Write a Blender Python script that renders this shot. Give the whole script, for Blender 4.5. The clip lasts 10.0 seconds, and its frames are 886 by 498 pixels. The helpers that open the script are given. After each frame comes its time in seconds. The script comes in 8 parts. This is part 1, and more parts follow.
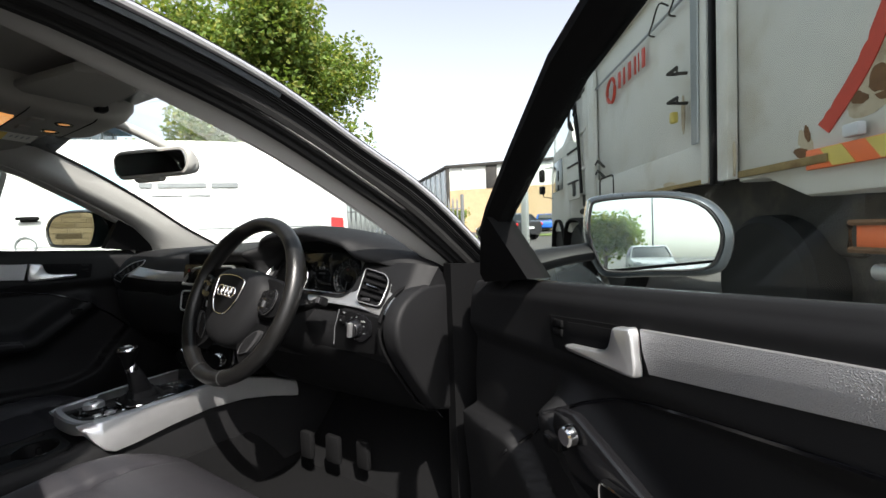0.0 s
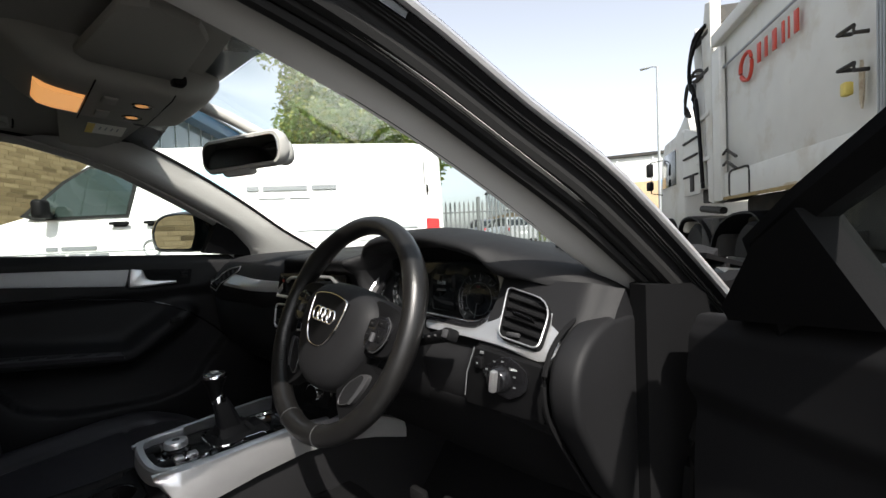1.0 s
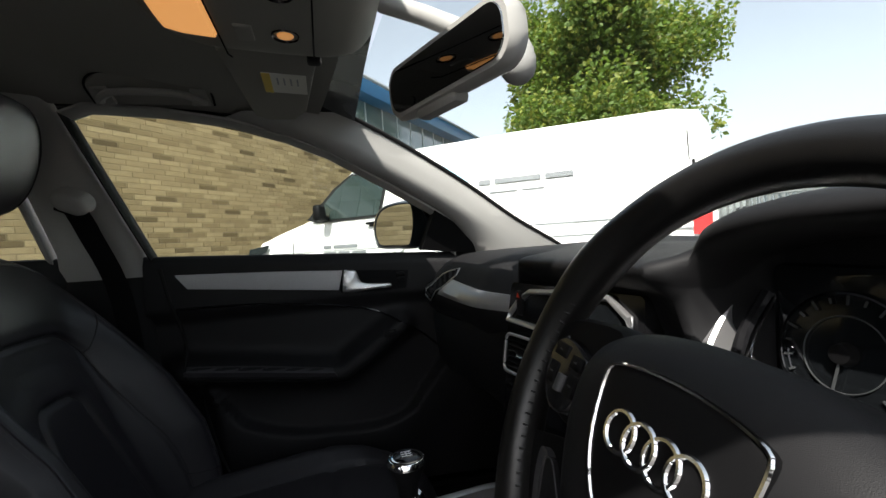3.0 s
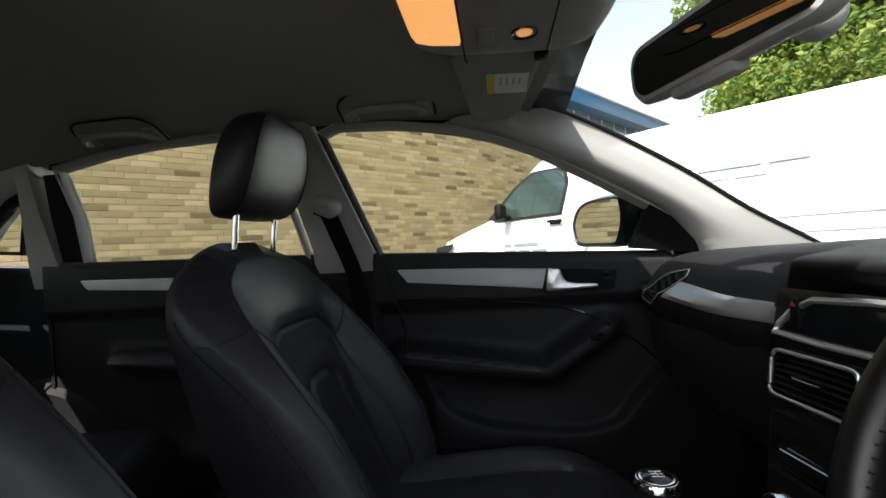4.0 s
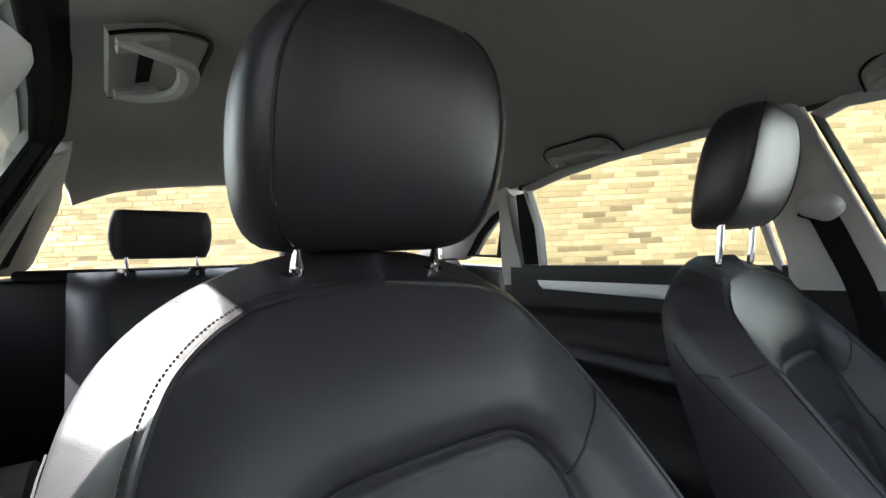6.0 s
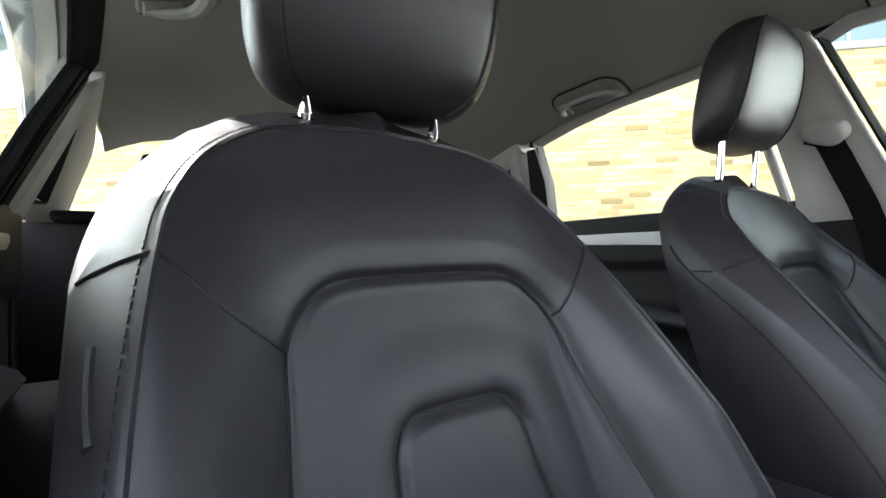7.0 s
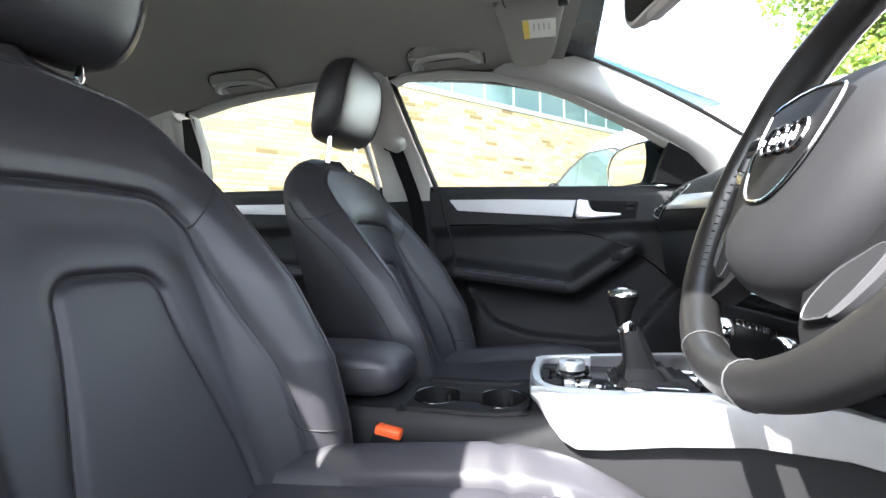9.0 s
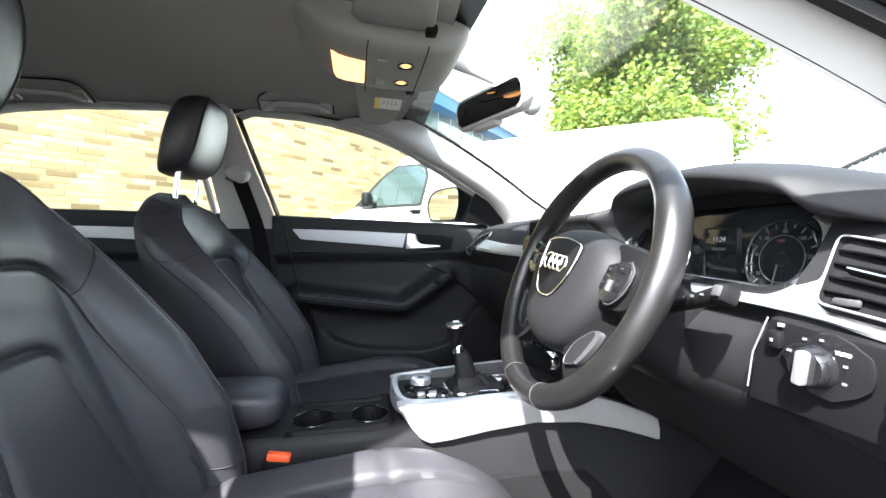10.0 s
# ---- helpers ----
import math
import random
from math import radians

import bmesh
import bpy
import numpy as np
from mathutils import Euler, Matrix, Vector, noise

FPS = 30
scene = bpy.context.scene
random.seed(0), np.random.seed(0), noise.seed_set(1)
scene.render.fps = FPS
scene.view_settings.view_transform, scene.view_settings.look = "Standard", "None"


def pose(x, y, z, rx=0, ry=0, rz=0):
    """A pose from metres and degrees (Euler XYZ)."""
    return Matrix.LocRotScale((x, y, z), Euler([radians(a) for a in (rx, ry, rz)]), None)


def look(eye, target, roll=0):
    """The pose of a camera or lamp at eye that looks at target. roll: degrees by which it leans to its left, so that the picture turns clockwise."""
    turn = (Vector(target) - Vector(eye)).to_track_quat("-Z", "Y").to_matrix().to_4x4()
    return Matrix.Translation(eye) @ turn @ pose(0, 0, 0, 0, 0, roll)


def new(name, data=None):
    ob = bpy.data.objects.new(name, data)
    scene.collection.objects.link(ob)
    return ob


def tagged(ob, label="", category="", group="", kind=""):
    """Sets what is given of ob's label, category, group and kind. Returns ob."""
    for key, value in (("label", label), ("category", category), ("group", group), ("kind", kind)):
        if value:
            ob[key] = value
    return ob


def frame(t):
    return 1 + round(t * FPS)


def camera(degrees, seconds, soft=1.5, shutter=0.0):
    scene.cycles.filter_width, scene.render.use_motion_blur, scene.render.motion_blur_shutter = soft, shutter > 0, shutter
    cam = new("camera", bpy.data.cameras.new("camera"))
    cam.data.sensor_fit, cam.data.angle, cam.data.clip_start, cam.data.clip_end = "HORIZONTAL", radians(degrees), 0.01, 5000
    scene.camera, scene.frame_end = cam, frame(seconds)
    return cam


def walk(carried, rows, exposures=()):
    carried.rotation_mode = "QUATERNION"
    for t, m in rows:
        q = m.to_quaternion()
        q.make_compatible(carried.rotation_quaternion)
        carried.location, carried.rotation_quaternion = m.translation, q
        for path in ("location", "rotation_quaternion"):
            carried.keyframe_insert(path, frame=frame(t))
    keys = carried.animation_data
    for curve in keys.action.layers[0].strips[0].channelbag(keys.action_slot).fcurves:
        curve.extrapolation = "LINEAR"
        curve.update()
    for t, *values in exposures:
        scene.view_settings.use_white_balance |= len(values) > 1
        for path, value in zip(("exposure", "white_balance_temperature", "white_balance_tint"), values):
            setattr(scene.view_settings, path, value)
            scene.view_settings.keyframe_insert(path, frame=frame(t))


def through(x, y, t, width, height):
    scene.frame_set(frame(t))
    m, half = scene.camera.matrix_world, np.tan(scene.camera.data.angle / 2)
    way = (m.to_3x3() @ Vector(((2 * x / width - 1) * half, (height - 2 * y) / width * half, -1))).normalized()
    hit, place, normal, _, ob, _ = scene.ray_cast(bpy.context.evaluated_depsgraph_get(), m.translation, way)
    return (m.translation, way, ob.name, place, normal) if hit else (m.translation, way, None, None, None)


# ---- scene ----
cam = camera(90.2, 10.0)

PATH = [
    (0, (1.353, 0.301, 0.977), (0.223, 1.948, 0.893), -2.1),
    (0.5, (1.21, 0.395, 0.988), (-0.101, 1.904, 0.914), -2.1),
    (1, (1.056, 0.472, 0.986), (-0.374, 1.869, 0.921), -2.3),
    (1.5, (0.919, 0.55, 0.975), (-0.605, 1.844, 0.914), -2.5),
    (2, (0.76, 0.656, 0.959), (-0.866, 1.818, 0.901), -2.5),
    (2.5, (0.627, 0.695, 0.969), (-1.147, 1.618, 0.916), -2.6),
    (2.7, (0.593, 0.7, 0.971), (-1.259, 1.453, 0.926), -3.2),
    (3.8, (0.537, 0.637, 0.977), (-1.462, 0.583, 0.976), -3.1),
    (4, (0.535, 0.612, 0.976), (-1.45, 0.372, 0.986), -3.4),
    (4.5, (0.521, 0.547, 0.984), (-1.375, -0.087, 1.002), -3.3),
    (5, (0.527, 0.5, 1.009), (-1.201, -0.507, 1.028), -3.5),
    (5.5, (0.553, 0.429, 1.036), (-0.881, -0.964, 1.098), -3.1),
    (5.7, (0.578, 0.421, 1.038), (-0.734, -1.087, 1.116), -2.6),
    (6.8, (0.58, 0.439, 0.902), (-0.569, -1.197, 0.966), -2.1),
    (7, (0.584, 0.457, 0.871), (-0.564, -1.18, 0.932), -2.0),
    (7.5, (0.586, 0.521, 0.808), (-0.635, -1.062, 0.856), -1.8),
    (8, (0.605, 0.596, 0.78), (-0.784, -0.843, 0.82), -2.0),
    (8.5, (0.664, 0.651, 0.756), (-1.005, -0.449, 0.782), -2.0),
    (9, (0.773, 0.675, 0.777), (-1.165, 0.183, 0.762), -1.1),
    (9.5, (0.9, 0.626, 0.822), (-1.1, 0.664, 0.792), -0.7),
    (10, (0.983, 0.561, 0.891), (-0.98, 0.941, 0.846), -0.4),
]
EXPOSURE = [(0, 1.05, 6500, 10), (1.0, 0.95, 6500, 10), (2.5, 0.95, 6500, 10), (3.8, 1.3, 6450, 10), (4.6, 2.0, 6350, 10), (5.5, 2.65, 6250, 10), (7.0, 3.45, 6300, 10), (8.0, 3.75, 6150, 10), (9.0, 3.75, 6100, 10), (10.0, 3.4, 6100, 10)]
walk(cam, [(t, look(eye, target, roll)) for t, eye, target, roll in PATH], EXPOSURE)

# ---- light ----
SUN_DIR = Vector((0.545, -0.39, 0.745)).normalized()  # towards the sun
sun_az = math.atan2(SUN_DIR.x, SUN_DIR.y)
sun_el = math.asin(SUN_DIR.z)
world = bpy.data.worlds.new("sky")
scene.world = world
world.use_nodes = True
wn = world.node_tree
sky = wn.nodes.new("ShaderNodeTexSky")
sky.sky_type = "NISHITA"
sky.sun_disc = False
sky.sun_elevation = sun_el
sky.sun_rotation = sun_az
sky.air_density, sky.dust_density, sky.ozone_density = 1.0, 2.5, 1.5
haze = wn.nodes.new("ShaderNodeHueSaturation")  # thin white haze
haze.inputs["Saturation"].default_value, haze.inputs["Value"].default_value = 0.38, 1.35
wn.nodes["Background"].inputs["Strength"].default_value = 0.115
wn.links.new(sky.outputs["Color"], haze.inputs["Color"])
wn.links.new(haze.outputs["Color"], wn.nodes["Background"].inputs["Color"])
sun = new("sun", bpy.data.lights.new("sun", "SUN"))
sun.data.energy, sun.data.angle, sun.data.color = 5.0, radians(0.6), (1.0, 0.95, 0.87)
sun.matrix_world = look(SUN_DIR * 60, (0, 0, 0))


# ---- materials ----
def material(name, colour, rough=0.6, metal=0.0, vary=0.12, scale=20.0, grain=0.0, grain_scale=400.0,
             stain=None, stain_scale=1.5, stain_amount=0.0, coat=0.0, island=0.0, spec=0.5, cells=False, random_ob=0.0):
    """A surface with variation at two scales, fine relief, and optional stains."""
    m = bpy.data.materials.new(name)
    m.use_nodes = True
    nt = m.node_tree
    b = nt.nodes["Principled BSDF"]
    tc = nt.nodes.new("ShaderNodeTexCoord")
    n1 = nt.nodes.new("ShaderNodeTexNoise")
    n1.inputs["Scale"].default_value, n1.inputs["Detail"].default_value = scale, 6
    nt.links.new(tc.outputs["Object"], n1.inputs["Vector"])
    ramp = nt.nodes.new("ShaderNodeMapRange")
    ramp.inputs["To Min"].default_value, ramp.inputs["To Max"].default_value = 1 - vary, 1 + vary
    nt.links.new(n1.outputs["Fac"], ramp.inputs["Value"])
    mul = nt.nodes.new("ShaderNodeMix")
    mul.data_type, mul.blend_type = "RGBA", "MULTIPLY"
    mul.inputs[0].default_value = 1.0
    mul.inputs[6].default_value = (*colour, 1)
    nt.links.new(ramp.outputs["Result"], mul.inputs[7])
    last = mul.outputs[2]
    for source, amount in (("Random Per Island", island), ("Random", random_ob)):
        if amount:
            g = nt.nodes.new("ShaderNodeNewGeometry" if source.endswith("Island") else "ShaderNodeObjectInfo")
            r2 = nt.nodes.new("ShaderNodeValToRGB")
            lo, hi = 1 - amount, 1 + amount * 0.6
            r2.color_ramp.elements[0].color = (lo * 0.62, lo * 0.58, lo * 0.5, 1)
            r2.color_ramp.elements[1].color = (hi, hi, hi, 1)
            r2.color_ramp.elements[1].position = 0.95
            e = r2.color_ramp.elements.new(0.14)
            e.color = (1 - amount * 0.5, 1 - amount * 0.55, 1 - amount * 0.7, 1)
            nt.links.new(g.outputs[source], r2.inputs["Fac"])
            m2 = nt.nodes.new("ShaderNodeMix")
            m2.data_type, m2.blend_type = "RGBA", "MULTIPLY"
            m2.inputs[0].default_value = 1.0
            nt.links.new(last, m2.inputs[6])
            nt.links.new(r2.outputs["Color"], m2.inputs[7])
            last = m2.outputs[2]
    if stain:
        n2 = nt.nodes.new("ShaderNodeTexNoise")
        n2.inputs["Scale"].default_value, n2.inputs["Detail"].default_value = stain_scale, 8
        n2.inputs["Roughness"].default_value = 0.65
        nt.links.new(tc.outputs["Object"], n2.inputs["Vector"])
        r3 = nt.nodes.new("ShaderNodeMapRange")
        r3.inputs["From Min"].default_value, r3.inputs["From Max"].default_value = 0.52, 0.75
        r3.inputs["To Max"].default_value = stain_amount
        nt.links.new(n2.outputs["Fac"], r3.inputs["Value"])
        m3 = nt.nodes.new("ShaderNodeMix")
        m3.data_type = "RGBA"
        nt.links.new(r3.outputs["Result"], m3.inputs[0])
        nt.links.new(last, m3.inputs[6])
        m3.inputs[7].default_value = (*stain, 1)
        last = m3.outputs[2]
    nt.links.new(last, b.inputs["Base Color"])
    b.inputs["Metallic"].default_value = metal
    b.inputs["Specular IOR Level"].default_value = spec
    b.inputs["Coat Weight"].default_value = coat
    b.inputs["Coat Roughness"].default_value = 0.05
    rr = nt.nodes.new("ShaderNodeMapRange")
    rr.inputs["To Min"].default_value, rr.inputs["To Max"].default_value = (max(rough - 0.08, 0.0), min(rough + 0.08, 1.0)) if rough > 0.05 else (rough, rough)
    nt.links.new(n1.outputs["Fac"], rr.inputs["Value"])
    nt.links.new(rr.outputs["Result"], b.inputs["Roughness"])
    if grain:
        if cells:
            n3 = nt.nodes.new("ShaderNodeTexVoronoi")
            n3.feature = "DISTANCE_TO_EDGE"
            n3.inputs["Scale"].default_value = grain_scale
            out = n3.outputs["Distance"]
        else:
            n3 = nt.nodes.new("ShaderNodeTexNoise")
            n3.inputs["Scale"].default_value, n3.inputs["Detail"].default_value = grain_scale, 4
            out = n3.outputs["Fac"]
        nt.links.new(tc.outputs["Object"], n3.inputs["Vector"])
        bump = nt.nodes.new("ShaderNodeBump")
        bump.inputs["Strength"].default_value = grain
        bump.inputs["Distance"].default_value = 0.5 / grain_scale
        nt.links.new(out, bump.inputs["Height"])
        nt.links.new(bump.outputs["Normal"], b.inputs["Normal"])
    return m


def glass(name, tint, gloss=0.06):
    """Thin clear pane: see-through with a sheen that grows towards grazing angles."""
    m = bpy.data.materials.new(name)
    m.use_nodes = True
    nt = m.node_tree
    nt.nodes.clear()
    out = nt.nodes.new("ShaderNodeOutputMaterial")
    tr = nt.nodes.new("ShaderNodeBsdfTransparent")
    tr.inputs["Color"].default_value = (*tint, 1)
    gl = nt.nodes.new("ShaderNodeBsdfGlossy")
    gl.inputs["Roughness"].default_value = 0.02
    fr = nt.nodes.new("ShaderNodeLayerWeight")
    fr.inputs["Blend"].default_value = 0.5
    pw = nt.nodes.new("ShaderNodeMath")
    pw.operation = "POWER"
    pw.inputs[1].default_value = 4.0
    nt.links.new(fr.outputs["Facing"], pw.inputs[0])
    sc = nt.nodes.new("ShaderNodeMath")
    sc.operation = "MULTIPLY_ADD"
    sc.inputs[1].default_value, sc.inputs[2].default_value = 0.28, gloss * 0.4
    nt.links.new(pw.outputs[0], sc.inputs[0])
    mix = nt.nodes.new("ShaderNodeMixShader")
    nt.links.new(sc.outputs[0], mix.inputs["Fac"])
    nt.links.new(tr.outputs["BSDF"], mix.inputs[1])
    nt.links.new(gl.outputs["BSDF"], mix.inputs[2])
    nt.links.new(mix.outputs["Shader"], out.inputs["Surface"])
    return m


def glowing(name, colour, strength):
    m = bpy.data.materials.new(name)
    m.use_nodes = True
    b = m.node_tree.nodes["Principled BSDF"]
    b.inputs["Base Color"].default_value = (*colour, 1)
    b.inputs["Emission Color"].default_value = (*colour, 1)
    b.inputs["Emission Strength"].default_value = strength
    return m


LEATHER = material("black_leather", (0.0225, 0.0215, 0.0250), 0.42, spec=0.45, vary=0.15, scale=9, grain=0.35, grain_scale=900, cells=True)
SOFT = material("black_soft_plastic", (0.0068, 0.0068, 0.0076), 0.62, spec=0.25, vary=0.12, scale=14, grain=0.4, grain_scale=1200, cells=True)
HARD = material("black_hard_plastic", (0.0038, 0.0038, 0.0042), 0.58, spec=0.13, vary=0.15, scale=18, grain=0.15, grain_scale=900)
GLOSS = material("gloss_black", (0.008, 0.008, 0.009), 0.12, vary=0.1, scale=6)
RIM = material("worn_wheel_leather", (0.007, 0.0068, 0.0068), 0.33, spec=0.38, vary=0.2, scale=16, grain=0.25, grain_scale=1100, cells=True)
CARPET = material("black_carpet", (0.006, 0.006, 0.0065), 0.95, spec=0.1, vary=0.3, scale=60, grain=0.8, grain_scale=700)
MATT = material("matt_black_moulding", (0.006, 0.006, 0.0065), 0.85, vary=0.15, scale=20, spec=0.08, grain=0.2, grain_scale=500)
SPOKEGREY = material("satin_grey_spoke", (0.05, 0.05, 0.053), 0.55, metal=0.4, vary=0.1, scale=60, grain=0.2, grain_scale=500)
NEEDLERED = material("dim_red_needle", (0.05, 0.006, 0.006), 0.5, vary=0.1)
DIMPRINT = material("dim_grey_print", (0.035, 0.038, 0.04), 0.6, vary=0.08)
THREAD = material("black_thread", (0.012, 0.012, 0.013), 0.75, vary=0.3, scale=300)
LINER = material("grey_headlining", (0.258, 0.252, 0.234), 0.95, vary=0.06, scale=5, grain=0.5, grain_scale=900)
PILLAR = material("grey_pillar_trim", (0.35, 0.345, 0.33), 0.8, vary=0.05, scale=6, grain=0.4, grain_scale=900)
ALU = material("brushed_aluminium", (0.62, 0.62, 0.63), 0.34, metal=0.85, vary=0.06, scale=40, grain=0.1, grain_scale=500)
WEAVE = material("woven_aluminium", (0.42, 0.42, 0.43), 0.42, metal=0.75, vary=0.22, scale=700, grain=1.0, grain_scale=480, cells=True)
CHROME = material("chrome", (0.82, 0.82, 0.83), 0.09, metal=1.0, vary=0.03, scale=8)
MIRROR = material("mirror_glass", (0.88, 0.9, 0.92), 0.0, metal=1.0, vary=0.0)
DARKMIRROR = material("dimmed_mirror_glass", (0.24, 0.245, 0.25), 0.03, metal=1.0, vary=0.0)
PAINT = material("dark_grey_car_paint", (0.055, 0.065, 0.075), 0.28, metal=0.6, vary=0.06, scale=3, coat=0.8)
RUBBER = material("black_rubber", (0.009, 0.009, 0.009), 0.7, spec=0.2, vary=0.15, scale=30, grain=0.2, grain_scale=300)
SATIN = material("satin_black_metal", (0.009, 0.009, 0.010), 0.55, spec=0.25, vary=0.1, scale=10)
WHITEPRINT = material("white_print", (0.75, 0.76, 0.76), 0.6, vary=0.05)
VANPRINT = material("dark_grey_print", (0.17, 0.18, 0.19), 0.6, vary=0.1)
PANELPRINT = material("soft_grey_print", (0.12, 0.125, 0.13), 0.7, vary=0.08, spec=0.2)
STALKPRINT = material("dim_grey_print", (0.05, 0.05, 0.052), 0.6, vary=0.08)
GREYPRINT = material("grey_print", (0.28, 0.3, 0.31), 0.6, vary=0.08)
REDPRINT = material("red_print", (0.5, 0.045, 0.022), 0.5, vary=0.15)
ORANGE = material("orange_plastic", (0.75, 0.10, 0.025), 0.4, vary=0.06)
STICKER = material("white_sticker", (0.72, 0.71, 0.66), 0.6, vary=0.06, scale=30)
YELLOWSTICKER = material("yellow_sticker", (0.75, 0.55, 0.08), 0.6, vary=0.06)
LAMP = glowing("warm_lamp_lens", (1.0, 0.45, 0.14), 0.33)
SPOT = glowing("warm_spot_lens", (1.0, 0.45, 0.14), 0.2)
SCREEN = material("dark_screen", (0.006, 0.007, 0.008), 0.1, vary=0.1)
CABGLASS = material("reflecting_cab_glass", (0.030, 0.042, 0.039), 0.02, vary=0.15, scale=2, coat=1.0, spec=1.0)
CLEAR = glass("clear_glass", (0.93, 0.96, 0.95), 0.07)
SIDEGLASS = glass("side_glass", (0.9, 0.94, 0.92), 0.07)

BRICK = material("buff_brick", (0.50, 0.372, 0.192), 0.9, vary=0.22, scale=18, grain=0.7, grain_scale=90, random_ob=0.42,
                 stain=(0.2, 0.15, 0.09), stain_scale=7, stain_amount=0.35)
BRICKFAR = material("buff_brick_joined", (0.50, 0.372, 0.192), 0.9, vary=0.22, scale=18, grain=0.7, grain_scale=90, island=0.42,
                    stain=(0.2, 0.15, 0.09), stain_scale=7, stain_amount=0.35)
MORTAR = material("sandy_mortar", (0.40, 0.305, 0.175), 0.95, vary=0.2, scale=25, grain=0.6, grain_scale=150)
ORANGEBRICK = material("orange_brickwork", (0.42, 0.315, 0.185), 0.9, vary=0.2, scale=3, grain=0.5, grain_scale=30, stain=(0.3, 0.16, 0.07), stain_scale=0.6, stain_amount=0.5)
ASPHALT = material("worn_asphalt", (0.075, 0.073, 0.07), 0.9, vary=0.25, scale=1.2, grain=0.9, grain_scale=60, stain=(0.13, 0.125, 0.115), stain_scale=0.35, stain_amount=0.7)
GRASS = material("mown_grass", (0.10, 0.14, 0.03), 0.95, vary=0.35, scale=2.5, grain=0.9, grain_scale=40)
WHITEVAN = material("white_van_paint", (0.80, 0.80, 0.79), 0.25, vary=0.03, scale=2, coat=0.5)
TRUCKWHITE = material("dirty_white_truck_paint", (0.60, 0.60, 0.56), 0.55, vary=0.12, scale=3, stain=(0.34, 0.27, 0.16), stain_scale=1.3, stain_amount=0.7)
RUST = material("rusty_yellow_edge", (0.27, 0.20, 0.085), 0.85, vary=0.35, scale=9, grain=0.5, grain_scale=60, stain=(0.13, 0.06, 0.025), stain_scale=5, stain_amount=0.9)
RUSTPATCH = material("rust", (0.16, 0.085, 0.04), 0.95, vary=0.5, scale=14, grain=0.6, grain_scale=60)
# stained chassis colour; its dark tone also fills shaded gaps on the lorry
CHASSIS = material("grimy_chassis_and_shade", (0.026, 0.025, 0.023), 0.8, vary=0.35, scale=7, grain=0.5, grain_scale=60, stain=(0.12, 0.1, 0.075), stain_scale=3, stain_amount=0.6)
MARKER = material("orange_marker_board", (0.85, 0.17, 0.04), 0.45, vary=0.12, scale=8)
MARKERY = material("yellow_marker_board", (0.62, 0.5, 0.12), 0.45, vary=0.15, scale=8)
TAILRED = material("red_lens", (0.55, 0.02, 0.02), 0.2, vary=0.1, scale=30)
HEADLENS = material("clear_lens", (0.55, 0.57, 0.6), 0.12, vary=0.1, scale=20)
CLADDARK = material("blue_grey_glazing", (0.10, 0.155, 0.165), 0.08, spec=0.9, coat=0.5, vary=0.2, scale=0.8)
BLUEFASCIA = material("blue_painted_fascia", (0.035, 0.19, 0.42), 0.45, vary=0.1, scale=3)
MULLION = material("white_mullion", (0.68, 0.7, 0.7), 0.5, vary=0.08, scale=6)
FRAMEGREY = material("pale_blue_window_frame", (0.42, 0.48, 0.50), 0.5, vary=0.1, scale=6)
CLADWHITE = material("pale_cladding", (0.62, 0.64, 0.6), 0.6, vary=0.1, scale=0.7, stain=(0.4, 0.42, 0.38), stain_scale=0.9, stain_amount=0.6)
FENCEGREY = material("weathered_fence_steel", (0.15, 0.16, 0.16), 0.7, metal=0.2, vary=0.2, scale=6)
TAN = material("tan_rust_stain", (0.47, 0.41, 0.30), 0.85, vary=0.3, scale=6, grain=0.4, grain_scale=60, stain=(0.2, 0.11, 0.05), stain_scale=9, stain_amount=0.8)
STEELGREY = material("galvanised_steel", (0.33, 0.35, 0.35), 0.5, metal=0.5, vary=0.15, scale=6)
BLUESIGN = material("blue_sign", (0.03, 0.28, 0.6), 0.4, vary=0.05)
CARBLUE = material("blue_car_paint", (0.02, 0.12, 0.5), 0.25, vary=0.05, coat=0.6)
CARGREY = material("grey_car_paint", (0.10, 0.10, 0.11), 0.3, metal=0.4, vary=0.06, coat=0.6)
CARSILVER = material("silver_car_paint", (0.45, 0.46, 0.47), 0.3, metal=0.5, vary=0.05, coat=0.6)
CARBLACK = material("black_car_paint", (0.015, 0.015, 0.018), 0.25, vary=0.05, coat=0.6)
DARKGLASS = material("dark_car_glass", (0.015, 0.02, 0.022), 0.08, vary=0.1)
def leaves(name, colour, through):
    """Leaf surface: matt green that lets some light through, a little different from leaf to leaf."""
    m = material(name, colour, 0.6, vary=0.35, scale=1.3, island=0.35)
    nt = m.node_tree
    b = nt.nodes["Principled BSDF"]
    tr = nt.nodes.new("ShaderNodeBsdfTranslucent")
    tr.inputs["Color"].default_value = (*through, 1)
    mix = nt.nodes.new("ShaderNodeMixShader")
    mix.inputs["Fac"].default_value = 0.42
    out = nt.nodes["Material Output"]
    nt.links.new(b.outputs["BSDF"], mix.inputs[1])
    nt.links.new(tr.outputs["BSDF"], mix.inputs[2])
    nt.links.new(mix.outputs["Shader"], out.inputs["Surface"])
    return m


